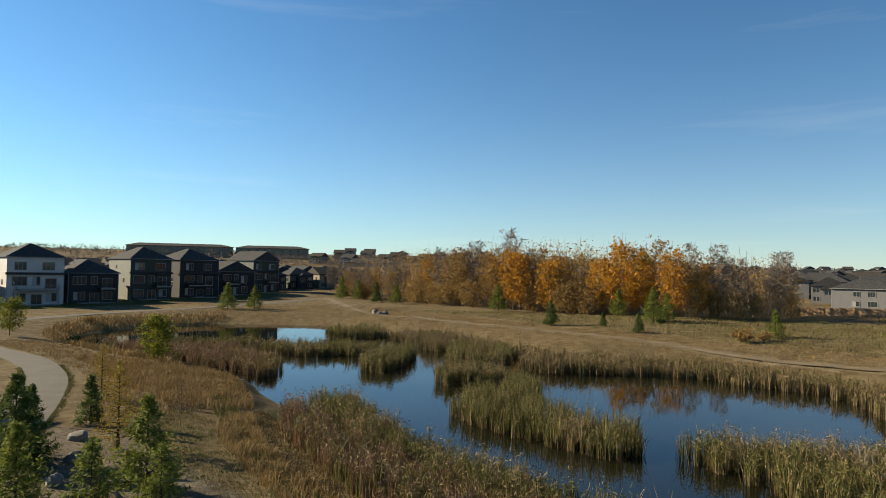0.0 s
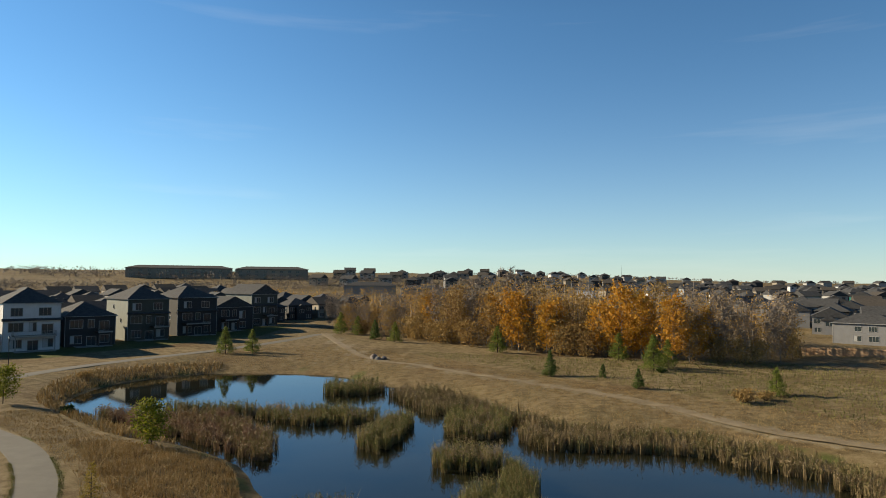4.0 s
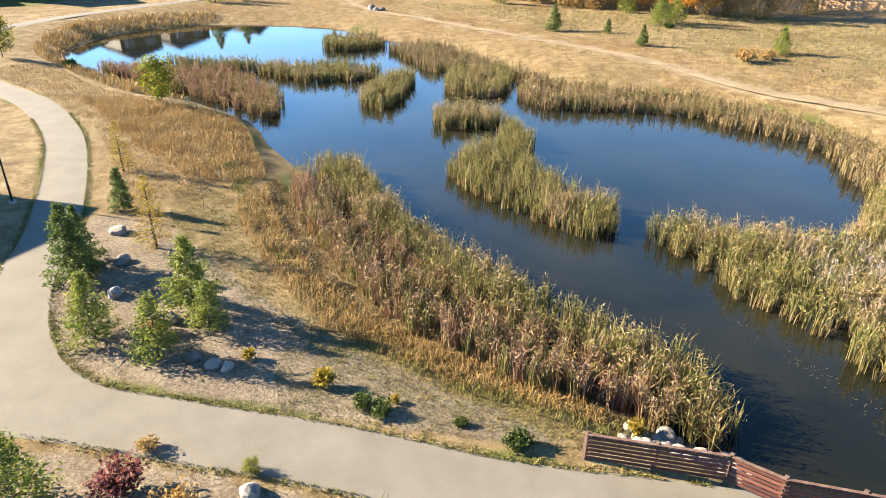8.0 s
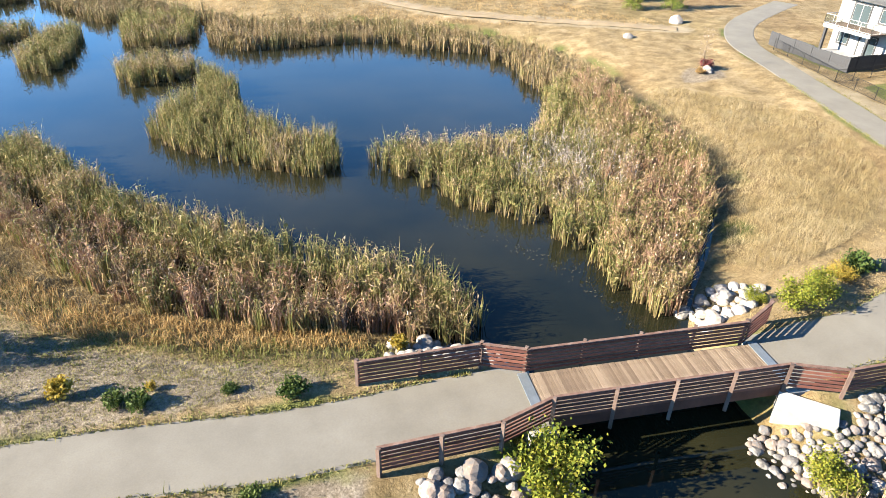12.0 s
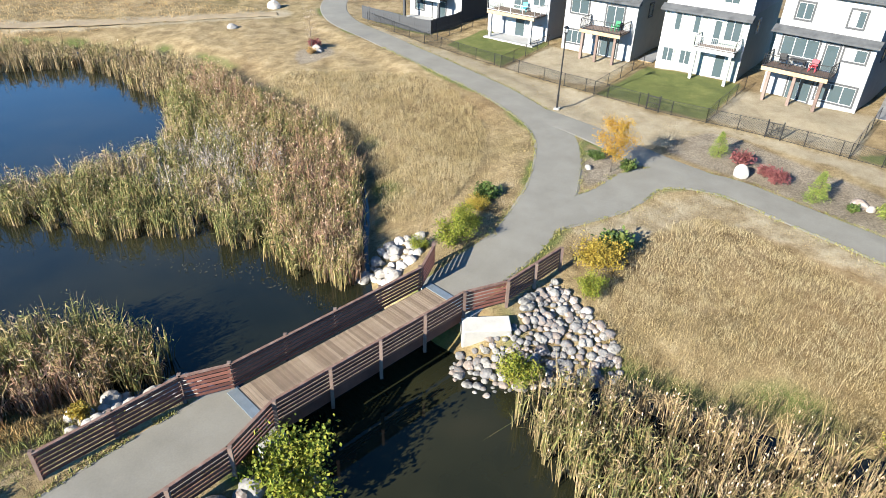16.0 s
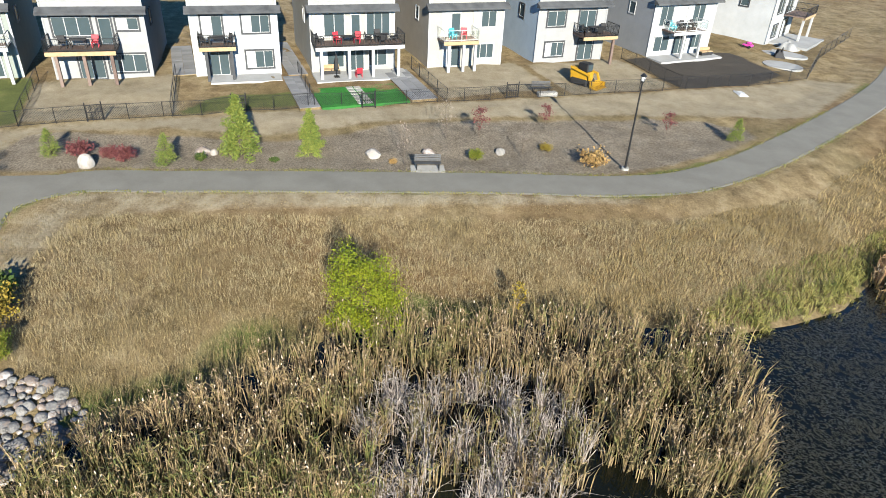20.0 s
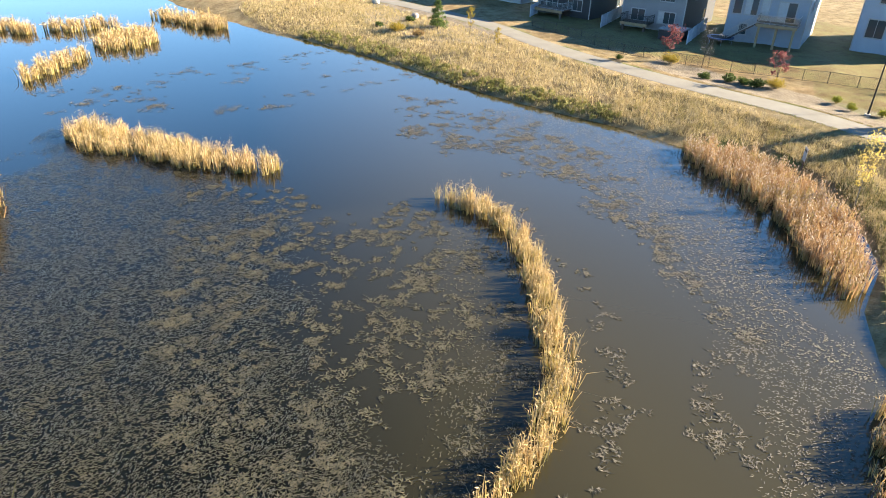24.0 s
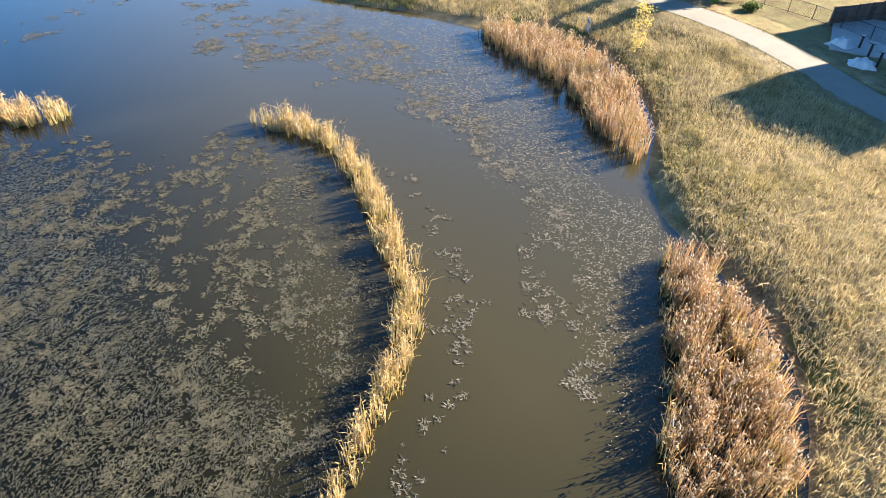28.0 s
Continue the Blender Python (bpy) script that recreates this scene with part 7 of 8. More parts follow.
for x, y, s in ((25.4, 151, 1.5), (29.5, 135, 1.7), (33, 138, 1.4), (42.1, 107.9, 1.1), (-1.6, 162.6, 1.6), (-30.7, 185, 1.4), (-52, 208.3, 1.7), (-46, 206, 1.5), (-66.6, 153.9, 1.6), (-61.2, 157.2, 1.4), (57, 78, 1.0), (62, 76, 1.2), (60, 82, 1.1)):
    plant(pine[0], x, y, s, label="green pine standing in dry grass")

bush = {
    "yellow": shrub(0.9, 0.9, YELLOW, 20, 700, "golden yellow dwarf shrub in mulch"),
    "green": shrub(0.55, 1.1, GREEN, 21, 800, "low green spreading evergreen shrub"),
    "red": shrub(1.1, 1.7, CRIMSON, 22, 1300, "crimson burning bush in mulch"),
    "lime": shrub(1.7, 1.8, LIME, 23, 3000, "yellow-green leafy willow shrub", 0.05),
    "gold": shrub(1.4, 2.0, YELLOW, 24, 3000, "golden leafy shrub in autumn", 0.05),
    "ochre": shrub(1.0, 1.6, OCHRE, 25, 800, "thin ochre shrub losing its leaves"),
}
for kind, x, y, s in (("yellow", -7.6, 22.8, 1.1), ("green", -5.5, 21.6, 0.9), ("green", -4.6, 21.2, 1.0), ("yellow", -4.2, 22.0, 0.5), ("green", 1.2, 19.9, 1.1), ("green", -1.2, 20.9, 0.6), ("yellow", -11.6, 24.3, 0.7), ("ochre", -16.8, 25.8, 0.9),
    ("red", -13.2, 15.8, 1.2), ("red", -14.5, 12.7, 1.1), ("red", -11.7, 13.0, 1.1), ("red", -16.8, 12.6, 0.9), ("ochre", -10.8, 15.0, 1.2), ("lime", -8.9, 17.3, 0.4), ("green", -4.7, 15.5, 1.0), ("green", -3.6, 14.7, 0.9), ("green", -2.1, 14.6, 1.1), ("green", -1.0, 15.2, 0.8),
    ("ochre", -13.4, 18.0, 0.6), ("lime", 9.4, 13.0, 1.75), ("lime", 25.3, 17.6, 1.1), ("lime", 27.2, 18.0, 0.95), ("gold", 29.6, 18.9, 0.7), ("green", 31.2, 19.3, 1.6), ("gold", 28.6, 10.3, 1.25), ("green", 30.6, 10.2, 1.9), ("lime", 26.2, 9.6, 0.8), ("lime", 19.6, 9.7, 1.05), ("lime", 24.6, 19.4, 0.6),
    ("yellow", 6.4, 22.2, 0.95), ("green", 40.8, 16.4, 1.1), ("green", 40.6, 13.8, 1.2), ("red", 46.4, 7.9, 1.0), ("red", 44.8, 5.2, 0.95), ("red", 45.4, 6.0, 0.8), ("green", 44.0, 0.4, 0.8), ("green", 42.4, -4.2, 0.6), ("ochre", 36.0, -25.4, 1.3), ("lime", 39.4, -17.8, 0.6), ("gold", 39.6, -23.6, 0.45), ("ochre", 40.0, -11.9, 0.4),
    ("red", 48.6, 52.6, 0.9), ("ochre", 47.0, 51.5, 0.7), ("gold", -16.2, -89.9, 1.0), ("green", -19.2, -95.2, 1.3), ("ochre", -18.3, -86.1, 1.1), ("green", -14.5, -93.5, 1.2), ("green", -38, -68.9, 0.8), ("gold", -43.0, -66.2, 0.9), ("green", -43.1, -59.8, 1.1), ("green", -45.1, -58.4, 1.3), ("green", -46.6, -55.9, 1.5),
    ("gold", -48.0, -55.0, 0.8), ("green", -46.0, -57.2, 1.2), ("lime", -50.6, -49.7, 0.5), ("lime", -50.2, -47.4, 0.5), ("lime", -51.5, -45.2, 0.5), ("green", -52.5, -34.0, 1.4), ("green", -60.5, 87.8, 2.0), ("ochre", 35.3, 102.1, 2.2), ("ochre", 39, 104, 1.6), ("green", 30, 131, 1.8), ("ochre", -77, 116, 1.6)):
    plant(bush[kind], x, y, s)

# the autumn grove and the woods behind it
aspen = [broadleaf(13.0, 6.4, AMBER, 40, 1700, 0.06, 0.012, BARK_PALE, "amber aspen at the edge of the grove", size=0.24, clump=0.22, twigs=3), broadleaf(14.0, 5.6, OCHRE, 41, 950, 0.15, 0.011, BARK_PALE, "thinning ochre aspen in the grove", size=0.22, clump=0.24, twigs=4),
    broadleaf(14.5, 5.2, TWIG, 42, 900, 0.1, 0.011, BARK_PALE, "bare grey aspen with upright branches", size=0.7, clump=0.17, column=1.6, twigs=5, slim=0.09), broadleaf(11.5, 6.0, OCHRE, 43, 1200, 0.06, 0.012, BARK_PALE, "brown-orange aspen in the grove", size=0.23, clump=0.25, twigs=3),
    broadleaf(6.0, 5.2, OCHRE, 44, 900, 0.02, 0.014, BARK, "russet thicket tree at the grove's edge", size=0.22, clump=0.34, twigs=3)]
front_line = spline([(-62, 236), (-43, 206), (-29.3, 199), (-11, 181), (1.2, 170), (14.9, 163), (26.9, 155), (37.5, 148), (52.5, 150), (66, 158)], 3.2)
rng = random.Random(9)
for row in range(2):
    for k, (x, y) in enumerate(front_line):
        u = k / len(front_line)
        if rng.random() < 0.1:
            continue
        px, py = x + rng.uniform(-2, 2) + row * 2.0, y + row * 5.0 + rng.uniform(-2.5, 2.5)
        if row == 0:
            kind = rng.choice([4, 4, 3, 0] if u > 0.25 else [4, 3, 2]) if u < 0.85 else rng.choice([4, 2, 4])
        else:
            kind = rng.choice([0, 1, 1, 3, 2]) if 0.3 < u < 0.85 else rng.choice([1, 2, 2, 3, 2])
        size = rng.uniform(0.8, 1.15) * (0.72 if u < 0.3 else 0.85 if u > 0.88 else 1.0) * (1 + 0.22 * math.exp(-((x - 12) / 34) ** 2))
        plant(aspen[kind], px, py, size, rng.uniform(0, 360))
for x, y, s in ((22.5, 158.5, 1.0), (25.5, 160, 0.9), (38, 150.5, 0.85), (42, 151, 0.8), (11, 167, 0.6), (30, 155.5, 0.75)):
    plant(aspen[0], x, y, s)


def woods(outline, n, high, mat, label, seed, size=0.5, per=40, stem=0.35, hump=0.0):
    """Far trees that nobody could count: thin stems under a ragged mass of leaves."""
    r = np.random.RandomState(seed)
    x, y = scatter(outline, n, r)
    z0 = lookup(gz, x, y)
    h = high * r.uniform(0.6, 1.1, len(x)) * (1 + hump * np.exp(-((x - 12) / 34) ** 2))
    stems = blades("woods", x, y, z0, h, stem, 0.04, r)
    ob = part_of("woods", stems, TWIG)
    tagged(ob, label, "trees", kind="stuff")
    tufts = 5
    mids = np.repeat(np.stack([x, y, z0 + h * 0.58], -1), tufts, 0) + r.normal(0, 1, (len(x) * tufts, 3)) * np.stack([1.5 + 0 * h, 1.5 + 0 * h, 0.2 * h], -1).repeat(tufts, 0)
    mids[:, 2] = np.minimum(mids[:, 2], np.repeat(z0 + 0.9 * h, tufts))
    c = np.repeat(mids, per // tufts, 0) + r.normal(0, 1, (len(mids) * (per // tufts), 3)) * [0.05 * high, 0.05 * high, 0.06 * high]
    c[:, 2] = np.maximum(c[:, 2], lookup(gz, c[:, 0], c[:, 1]) + 0.2)
    part_of("foliage", leaves("foliage", c, size, r), mat, ob)


woods([(-58, 244), (-40, 214), (-26, 207), (-8, 190), (18, 172), (30, 164), (40, 158), (54, 160), (70, 168), (78, 186), (60, 204), (30, 214), (0, 226), (-40, 250)], 0.3, 14.5, GROVE, "dense mass of thin bare and amber aspens in the grove", 2, 0.26, 34, 0.16, 0.3)
woods([(-150, 330), (-100, 330), (-20, 310), (60, 320), (70, 345), (-10, 350), (-140, 380)], 0.05, 9, GROVE, "belt of bare and ochre woods behind the houses", 3, 0.26, 50, 0.15)
woods([(-400, 480), (-60, 520), (40, 560), (20, 600), (-420, 540)], 0.02, 7, TWIG, "bare grey woods below the skyline", 4, 0.3, 60, 0.15)
woods([(-900, 900), (-300, 1050), (300, 1080), (520, 1000), (530, 1030), (300, 1120), (-300, 1090), (-920, 940)], 0.006, 5, TWIG, "grey line of woods along the horizon", 6, 0.7)
woods([(-380, 300), (-250, 400), (-120, 470), (-60, 480), (-60, 500), (-140, 500), (-270, 440), (-400, 340)], 0.04, 6, TWIG, "bare brown brush before the apartment blocks", 8, 0.25, 60, 0.12)
woods([(-420, 330), (-330, 420), (-300, 410), (-390, 320)], 0.03, 5, TWIG, "bare brush behind the roofs", 7, 0.25, 60, 0.12)


# ---------------------------------------------------------------- fences, lamps and furniture
def chain_fence(points, label, high=1.2, step=2.6):
    """Black chain-link fence: posts, rails and a fine mesh of wires for each run."""
    x, y = points[0]
    f = empty("chain_link_fence", Matrix(), label, "fence", "garden fences")
    line = []
    for a, b in zip(points, points[1:]):
        n = max(1, round(math.hypot(b[0] - a[0], b[1] - a[1]) / step))
        line += [(a[0] + (b[0] - a[0]) * i / n, a[1] + (b[1] - a[1]) * i / n) for i in range(n)]
    line.append(points[-1])
    tops = [Vector((px, py, ground_at(px, py))) for px, py in line]
    for p in tops:
        bm = bmesh.new()
        rod(bm, p - Vector((0, 0, 0.2)), p + Vector((0, 0, high + 0.04)), 0.032, 0.032, 6)
        part("fence_post", bm, BLACK, f)
    for a, b in zip(tops, tops[1:]):
        bm = bmesh.new()
        for z in (high, 0.08):
            rod(bm, a + Vector((0, 0, z)), b + Vector((0, 0, z)), 0.022, 0.022, 5)
        part("fence_rail", bm, BLACK, f)
        bm = bmesh.new()
        n = max(3, int((b - a).length / 0.16))
        m = high - 0.1
        for i in range(-int(m / 0.16), n):
            for s in (1, -1):
                t0, t1 = i * 0.16, i * 0.16 + m
                lo, hi = max(t0, 0), min(t1, n * 0.16)
                if hi - lo > 0.05:
                    za, zb = (lo - t0, hi - t0) if s > 0 else (m - (lo - t0), m - (hi - t0))
                    d = (b - a) / (n * 0.16)
                    p, q = a + d * lo + Vector((0, 0, 0.08 + za)), a + d * hi + Vector((0, 0, 0.08 + zb))
                    w = Vector((0, 0, 0.008))
                    bm.faces.new([bm.verts.new(c) for c in (p - w, q - w, q + w, p + w)])
        part("wire_mesh", bm, BLACK, f, "fine black diamond wire mesh")


chain_fence([(59.6, 55.0), (56.8, 44.2), (55.6, 34.4), (54.6, 28.2), (53.4, 21.2), (52.8, 12.4), (52.6, 2.6), (52.2, -8.4), (51.0, -19.2), (50.0, -31), (49.5, -44), (49.1, -54), (50.0, -60), (56, -68), (64, -82)], "low black chain-link fence along the back gardens")
for a, b in (((56.8, 44.2), (66.2, 44.3)), ((55.2, 33.4), (64.8, 33.4)), ((53.6, 22.6), (65, 22.6)), ((52.8, 12.4), (63.8, 12.4)), ((52.6, 2.0), (62.0, 1.4)), ((52.2, -8.9), (61.4, -9.2)), ((50.9, -20.0), (60.6, -20.0)), ((49.8, -43.6), (59.6, -43.4))):
    chain_fence([a, b], "low black chain-link fence between two gardens")
chain_fence([(-34.9, -88), (-39.8, -71.2), (-45.8, -63.2), (-54.5, -55.2), (-60.2, -49.4), (-65.6, -42.2)], "thin chain-link fence behind the lawns")
chain_fence([(-54.5, -36.5), (-55.5, -30), (-55, -22), (-56, -12)], "dark fence along the corner garden")
chain_fence([(80, 150), (92, 146), (108, 140)], "chain-link fence at the meadow's edge")


def board_fence(points, label, mat, high=1.8, board=0.15, name="board_fence"):
    """Upright boards on rails, each board its own piece."""
    f = empty(name, Matrix(), label, "fence", "garden fences")
    me = bpy.data.meshes.new("board")
    bm = boxed(-board / 2 + 0.004, -0.012, 0, board / 2 - 0.004, 0.012, high)
    bm.to_mesh(me)
    bm.free()
    me.materials.append(mat)
    for a, b in zip(points, points[1:]):
        run = math.hypot(b[0] - a[0], b[1] - a[1])
        ang = math.degrees(math.atan2(b[1] - a[1], b[0] - a[0]))
        n = int(run / board)
        for i in range(n):
            u = (i + 0.5) / n
            px, py = a[0] + (b[0] - a[0]) * u, a[1] + (b[1] - a[1]) * u
            ob = part_of("board", me, None, f)
            ob.matrix_basis = pose(px, py, ground_at(px, py) + 0.02 + 0.012 * math.sin(i * 2.7), 0, 0, ang)
        for z in (0.4, high - 0.25):
            bm = bmesh.new()
            beam(bm, (a[0], a[1], ground_at(*a) + z), (b[0], b[1], ground_at(*b) + z), 0.07, 0.09)
            part("fence_rail", bm, mat, f)
        for i in range(int(run / 2.4) + 1):
            u = min(1, i * 2.4 / run)
            px, py = a[0] + (b[0] - a[0]) * u, a[1] + (b[1] - a[1]) * u
            bm = boxed(-0.06, -0.06, -0.1, 0.06, 0.06, high + 0.08)
            ob = part("fence_post", bm, mat, f)
            ob.matrix_basis = pose(px, py, ground_at(px, py), 0, 0, ang)


board_fence([(-84, -67), (-66.2, -42.0)], "tall cedar board fence running beside the lawn", CEDAR, board=0.3)
board_fence([(-63.4, -38.1), (-68.1, -30.6), (-72, -25.6)], "cedar board fence around a shaded yard", CEDAR, board=0.3)
board_fence([(-72.6, -50.4), (-78.4, -39.6)], "cedar board fence between two yards", CEDAR, board=0.3)
board_fence([(-55.4, -28.4), (-64, -25.5)], "weathered board fence beside the pale patio", WOOD_DARK, 1.5, board=0.3)
board_fence([(-43.7, -85), (-52, -93.4)], "pale blue vinyl privacy fence", VINYL, 1.6, 0.4)
board_fence([(-49.7, -73.5), (-57.6, -81.2)], "pale blue vinyl privacy fence", VINYL, 1.6, 0.4)
board_fence([(-37, -94.3), (-39, -96.4)], "pale blue vinyl privacy fence", VINYL, 1.6, 0.4)
board_fence([(-85.9, -67.6), (-98.2, -59.8)], "red-stained cedar fence behind the cluttered yard", RED_CEDAR, 2.2, board=0.3)
board_fence([(66.4, 46.2), (60.5, 46.2), (60.8, 57)], "dark board fence at the path's end", TRIM_DARK, 1.5, 0.3)
board_fence([(72, 170), (88, 160), (100, 152)], "brown board fence behind the grove", CEDAR, 1.9, 0.5)

# street lamps
lamp = empty("street_lamp", Matrix(), "tall black park lamp on a concrete footing", "street lamp", "park lamps")
bm = bmesh.new()
rod(bm, (0, 0, 0.15), (0, 0, 1.2), 0.09, 0.075, 12)
rod(bm, (0, 0, 1.2), (0, 0, 6.2), 0.07, 0.05, 12)
rod(bm, (0, 0, 1.15), (0, 0, 1.25), 0.11, 0.11, 12)
part("pole", bm, BLACK, lamp)
bm = bmesh.new()
rod(bm, (0, 0, -0.3), (0, 0, 0.16), 0.26, 0.26, 14)
part("footing", bm, CONCRETE, lamp, "pale round concrete footing")
bm = bmesh.new()
rod(bm, (0, 0, 6.2), (0, 0, 6.3), 0.12, 0.16, 10)
rod(bm, (0, 0, 6.62), (0, 0, 6.8), 0.24, 0.05, 10)
for k in range(4):
    a = math.pi / 2 * k
    rod(bm, (0.14 * math.cos(a), 0.14 * math.sin(a), 6.3), (0.2 * math.cos(a), 0.2 * math.sin(a), 6.62), 0.015, 0.015, 5)
part("lantern", bm, BLACK, lamp, "black lantern head")
bm = bmesh.new()
rod(bm, (0, 0, 6.31), (0, 0, 6.61), 0.12, 0.18, 10)
part("globe", bm, CURTAIN, lamp, "frosted lamp glass")
for k, (x, y) in enumerate(((48.0, 23.3), (34.9, -27.3), (-50.6, -45.9), (-34.8, 40.2), (-92, 116), (62, -92))):
    m = pose(x, y, ground_at(x, y))
    if k:
        copy_thing(lamp, m)
    else:
        lamp.matrix_basis = m

# bench
bench = empty("park_bench", pose(38.2, -13.8, ground_at(38.2, -13.8) + 0.06, 0, 0, -105), "dark slatted park bench on a concrete pad beside the path", "bench")
for k in range(4):
    part("seat_slat", boxed(-0.9, -0.02 + 0.11 * k, 0.42, 0.9, 0.07 + 0.11 * k, 0.45, bevel=0.006), TRIM_DARK, bench)
for k in range(4):
    ob = part("back_slat", boxed(-0.9, -0.015, 0, 0.9, 0.015, 0.09, bevel=0.006), TRIM_DARK, bench)
    ob.matrix_basis = pose(0, 0.43 + 0.03 * k, 0.5 + 0.11 * k, -14)
for x in (-0.75, 0.75):
    bm = bmesh.new()
    box(bm, x - 0.03, 0.0, 0.0, x + 0.03, 0.06, 0.42)
    box(bm, x - 0.03, 0.38, 0.0, x + 0.03, 0.44, 0.5)
    box(bm, x - 0.03, 0.0, 0.36, x + 0.03, 0.44, 0.42)
    rod(bm, (x, 0.42, 0.45), (x, 0.55, 0.93), 0.025, 0.025, 6)
    part("leg", bm, BLACK, bench, "black metal bench leg")
pad = part("bench_pad", boxed(-1.15, -0.3, -0.2, 1.15, 0.8, 0.05, bevel=0.01), CONCRETE)
pad.matrix_basis = pose(38.2, -13.8, ground_at(38.2, -13.8), 0, 0, -105)
tagged(pad, "pale concrete pad under the bench", "pad", kind="structure")


# ---------------------------------------------------------------- things in the yards
def plain(name, c, rough=0.6):
    return material(name, [tuple(v * 0.8 for v in c), c], 3, rough, 0.1)


CHAIR_RED, CHAIR_DARK, CHAIR_GREEN, CHAIR_TEAL = plain("red_plastic", (0.5, 0.03, 0.05)), plain("dark_wicker", (0.035, 0.034, 0.035), 0.8), plain("green_plastic", (0.05, 0.3, 0.12)), plain("turquoise_plastic", (0.05, 0.4, 0.48))
TURF = leaf_material("artificial_turf", [(0.02, 0.13, 0.02), (0.035, 0.2, 0.03), (0.05, 0.25, 0.04)], 1.0, 0.6, 0.1)
PAVER = material("grey_concrete_pavers", [(0.2, 0.2, 0.205), (0.29, 0.29, 0.295)], 0.8, 0.9, 0.2, 30, vary="object")
YELLOW_PAINT = plain("yellow_machine_paint", (0.6, 0.33, 0.02), 0.45)
RUBBER = plain("black_rubber", (0.02, 0.02, 0.02), 0.8)
PINK = plain("pink_plastic", (0.65, 0.08, 0.38), 0.4)
TARP = material("white_plastic_sheet", [(0.6, 0.61, 0.62), (0.72, 0.73, 0.74)], 2, 0.5, 0.5, 6)
CANVAS = material("grey_canvas_cover", [(0.3, 0.3, 0.29), (0.45, 0.45, 0.44)], 2, 0.85, 0.4, 8)
PROTOS = {}


def put(key, make, m):
    """Builds a thing the first time, copies it after that."""
    if key in PROTOS:
        return copy_thing(PROTOS[key], m)
    ob = make()
    ob.matrix_basis = m
    PROTOS[key] = ob
    return ob


def patio_chair(mat, label):
    c = empty("patio_chair", Matrix(), label, "chair", "patio chairs")
    part("seat", boxed(-0.28, -0.28, 0.38, 0.28, 0.28, 0.46, bevel=0.02), mat, c)
    ob = part("backrest", boxed(-0.28, -0.03, 0, 0.28, 0.03, 0.52, bevel=0.02), mat, c)
    ob.matrix_basis = pose(0, 0.27, 0.44, -14)
    for x in (-0.25, 0.25):
        part("armrest", boxed(x - 0.03, -0.24, 0.62, x + 0.03, 0.3, 0.66, bevel=0.01), mat, c)
        for y in (-0.24, 0.24):
            part("leg", boxed(x - 0.025, y - 0.025, 0, x + 0.025, y + 0.025, 0.63 if y < 0 else 0.4), mat, c)
    return c


def patio_table(mat, label, w=1.3, d=0.8, h=0.72):
    t = empty("patio_table", Matrix(), label, "table", "patio tables")
    part("tabletop", boxed(-w / 2, -d / 2, h - 0.05, w / 2, d / 2, h, bevel=0.012), mat, t)
    for x in (-w / 2 + 0.07, w / 2 - 0.07):
        for y in (-d / 2 + 0.07, d / 2 - 0.07):
            part("leg", boxed(x - 0.03, y - 0.03, 0, x + 0.03, y + 0.03, h - 0.05), mat, t)
    return t


def sofa(mat, label):
    s = empty("patio_sofa", Matrix(), label, "sofa", "patio sofas")
    part("base", boxed(-0.8, -0.35, 0.04, 0.8, 0.35, 0.34, bevel=0.02), CHAIR_DARK, s)
    part("backrest", boxed(-0.8, 0.22, 0.34, 0.8, 0.36, 0.78, bevel=0.03), mat, s)
    for x in (-0.4, 0.4):
        part("cushion", boxed(x - 0.37, -0.34, 0.345, x + 0.37, 0.21, 0.46, bevel=0.03), mat, s)
    return s


def on_house(hx, hy, turn, lx, ly, lz, spin=0):
    return pose(hx, hy, ground_at(hx, hy) + 0.05, 0, 0, turn) @ pose(lx, ly, lz, 0, 0, spin)


H3, H4, H5, H6, H7, HC, HB, H8 = (63.2, 7.1, -96), (61.8, -4.0, -94), (61.0, -14.4, -92), (60.4, -25.5, -91), (60.0, -37.0, -90), (65.0, 28.0, -90), (66.2, 38.3, -91), (60.0, -51.0, -86)
for home, kind, lx, ly, lz, spin in (
    (H5, "red", -1.7, -1.2, mid, 20), (H5, "red", 0.1, -1.3, mid, -25), (H5, "dark", -3.3, -1.4, mid, 60), (H5, "dark", 1.2, -1.2, mid, 90), (H5, "dark", 2.2, -0.6, mid, 0), (H5, "dark", 3.5, -1.3, mid, -90), (H5, "dark", 2.3, -2.0, mid, 180), (H5, "red", 0.0, -2.2, 0.03, 180),
    (H3, "red", -0.1, -0.8, mid, 0), (H3, "dark", -2.6, -0.9, mid, 15), (H4, "dark", -2.6, -0.8, mid, 60), (H4, "dark", -0.7, -0.8, mid, -60), (H6, "teal", -1.7, -0.9, mid, 10), (H6, "red", -0.6, -0.9, mid, -20), (H7, "dark", 1.1, -1.0, mid, 40), (H7, "dark", 3.2, -0.9, mid, -30), (H7, "dark", 2.4, -1.6, mid, 150),
    (HC, "green", 2.2, -1.0, mid, -20), (HB, "teal", 1.2, -0.8, mid, 10), (H8, "teal", -2.2, -0.9, mid, 20), (H8, "dark", -1.0, -1.0, mid, -15), (H8, "dark", 0.6, -0.9, mid, 5)):
    mat, words = dict(red=(CHAIR_RED, "red plastic patio chair on a deck"), dark=(CHAIR_DARK, "dark wicker patio chair on a deck"), green=(CHAIR_GREEN, "green plastic chair on a deck"), teal=(CHAIR_TEAL, "turquoise garden chair on a balcony"))[kind]
    put("chair " + kind, lambda: patio_chair(mat, words), on_house(*home, lx, ly, lz, spin))
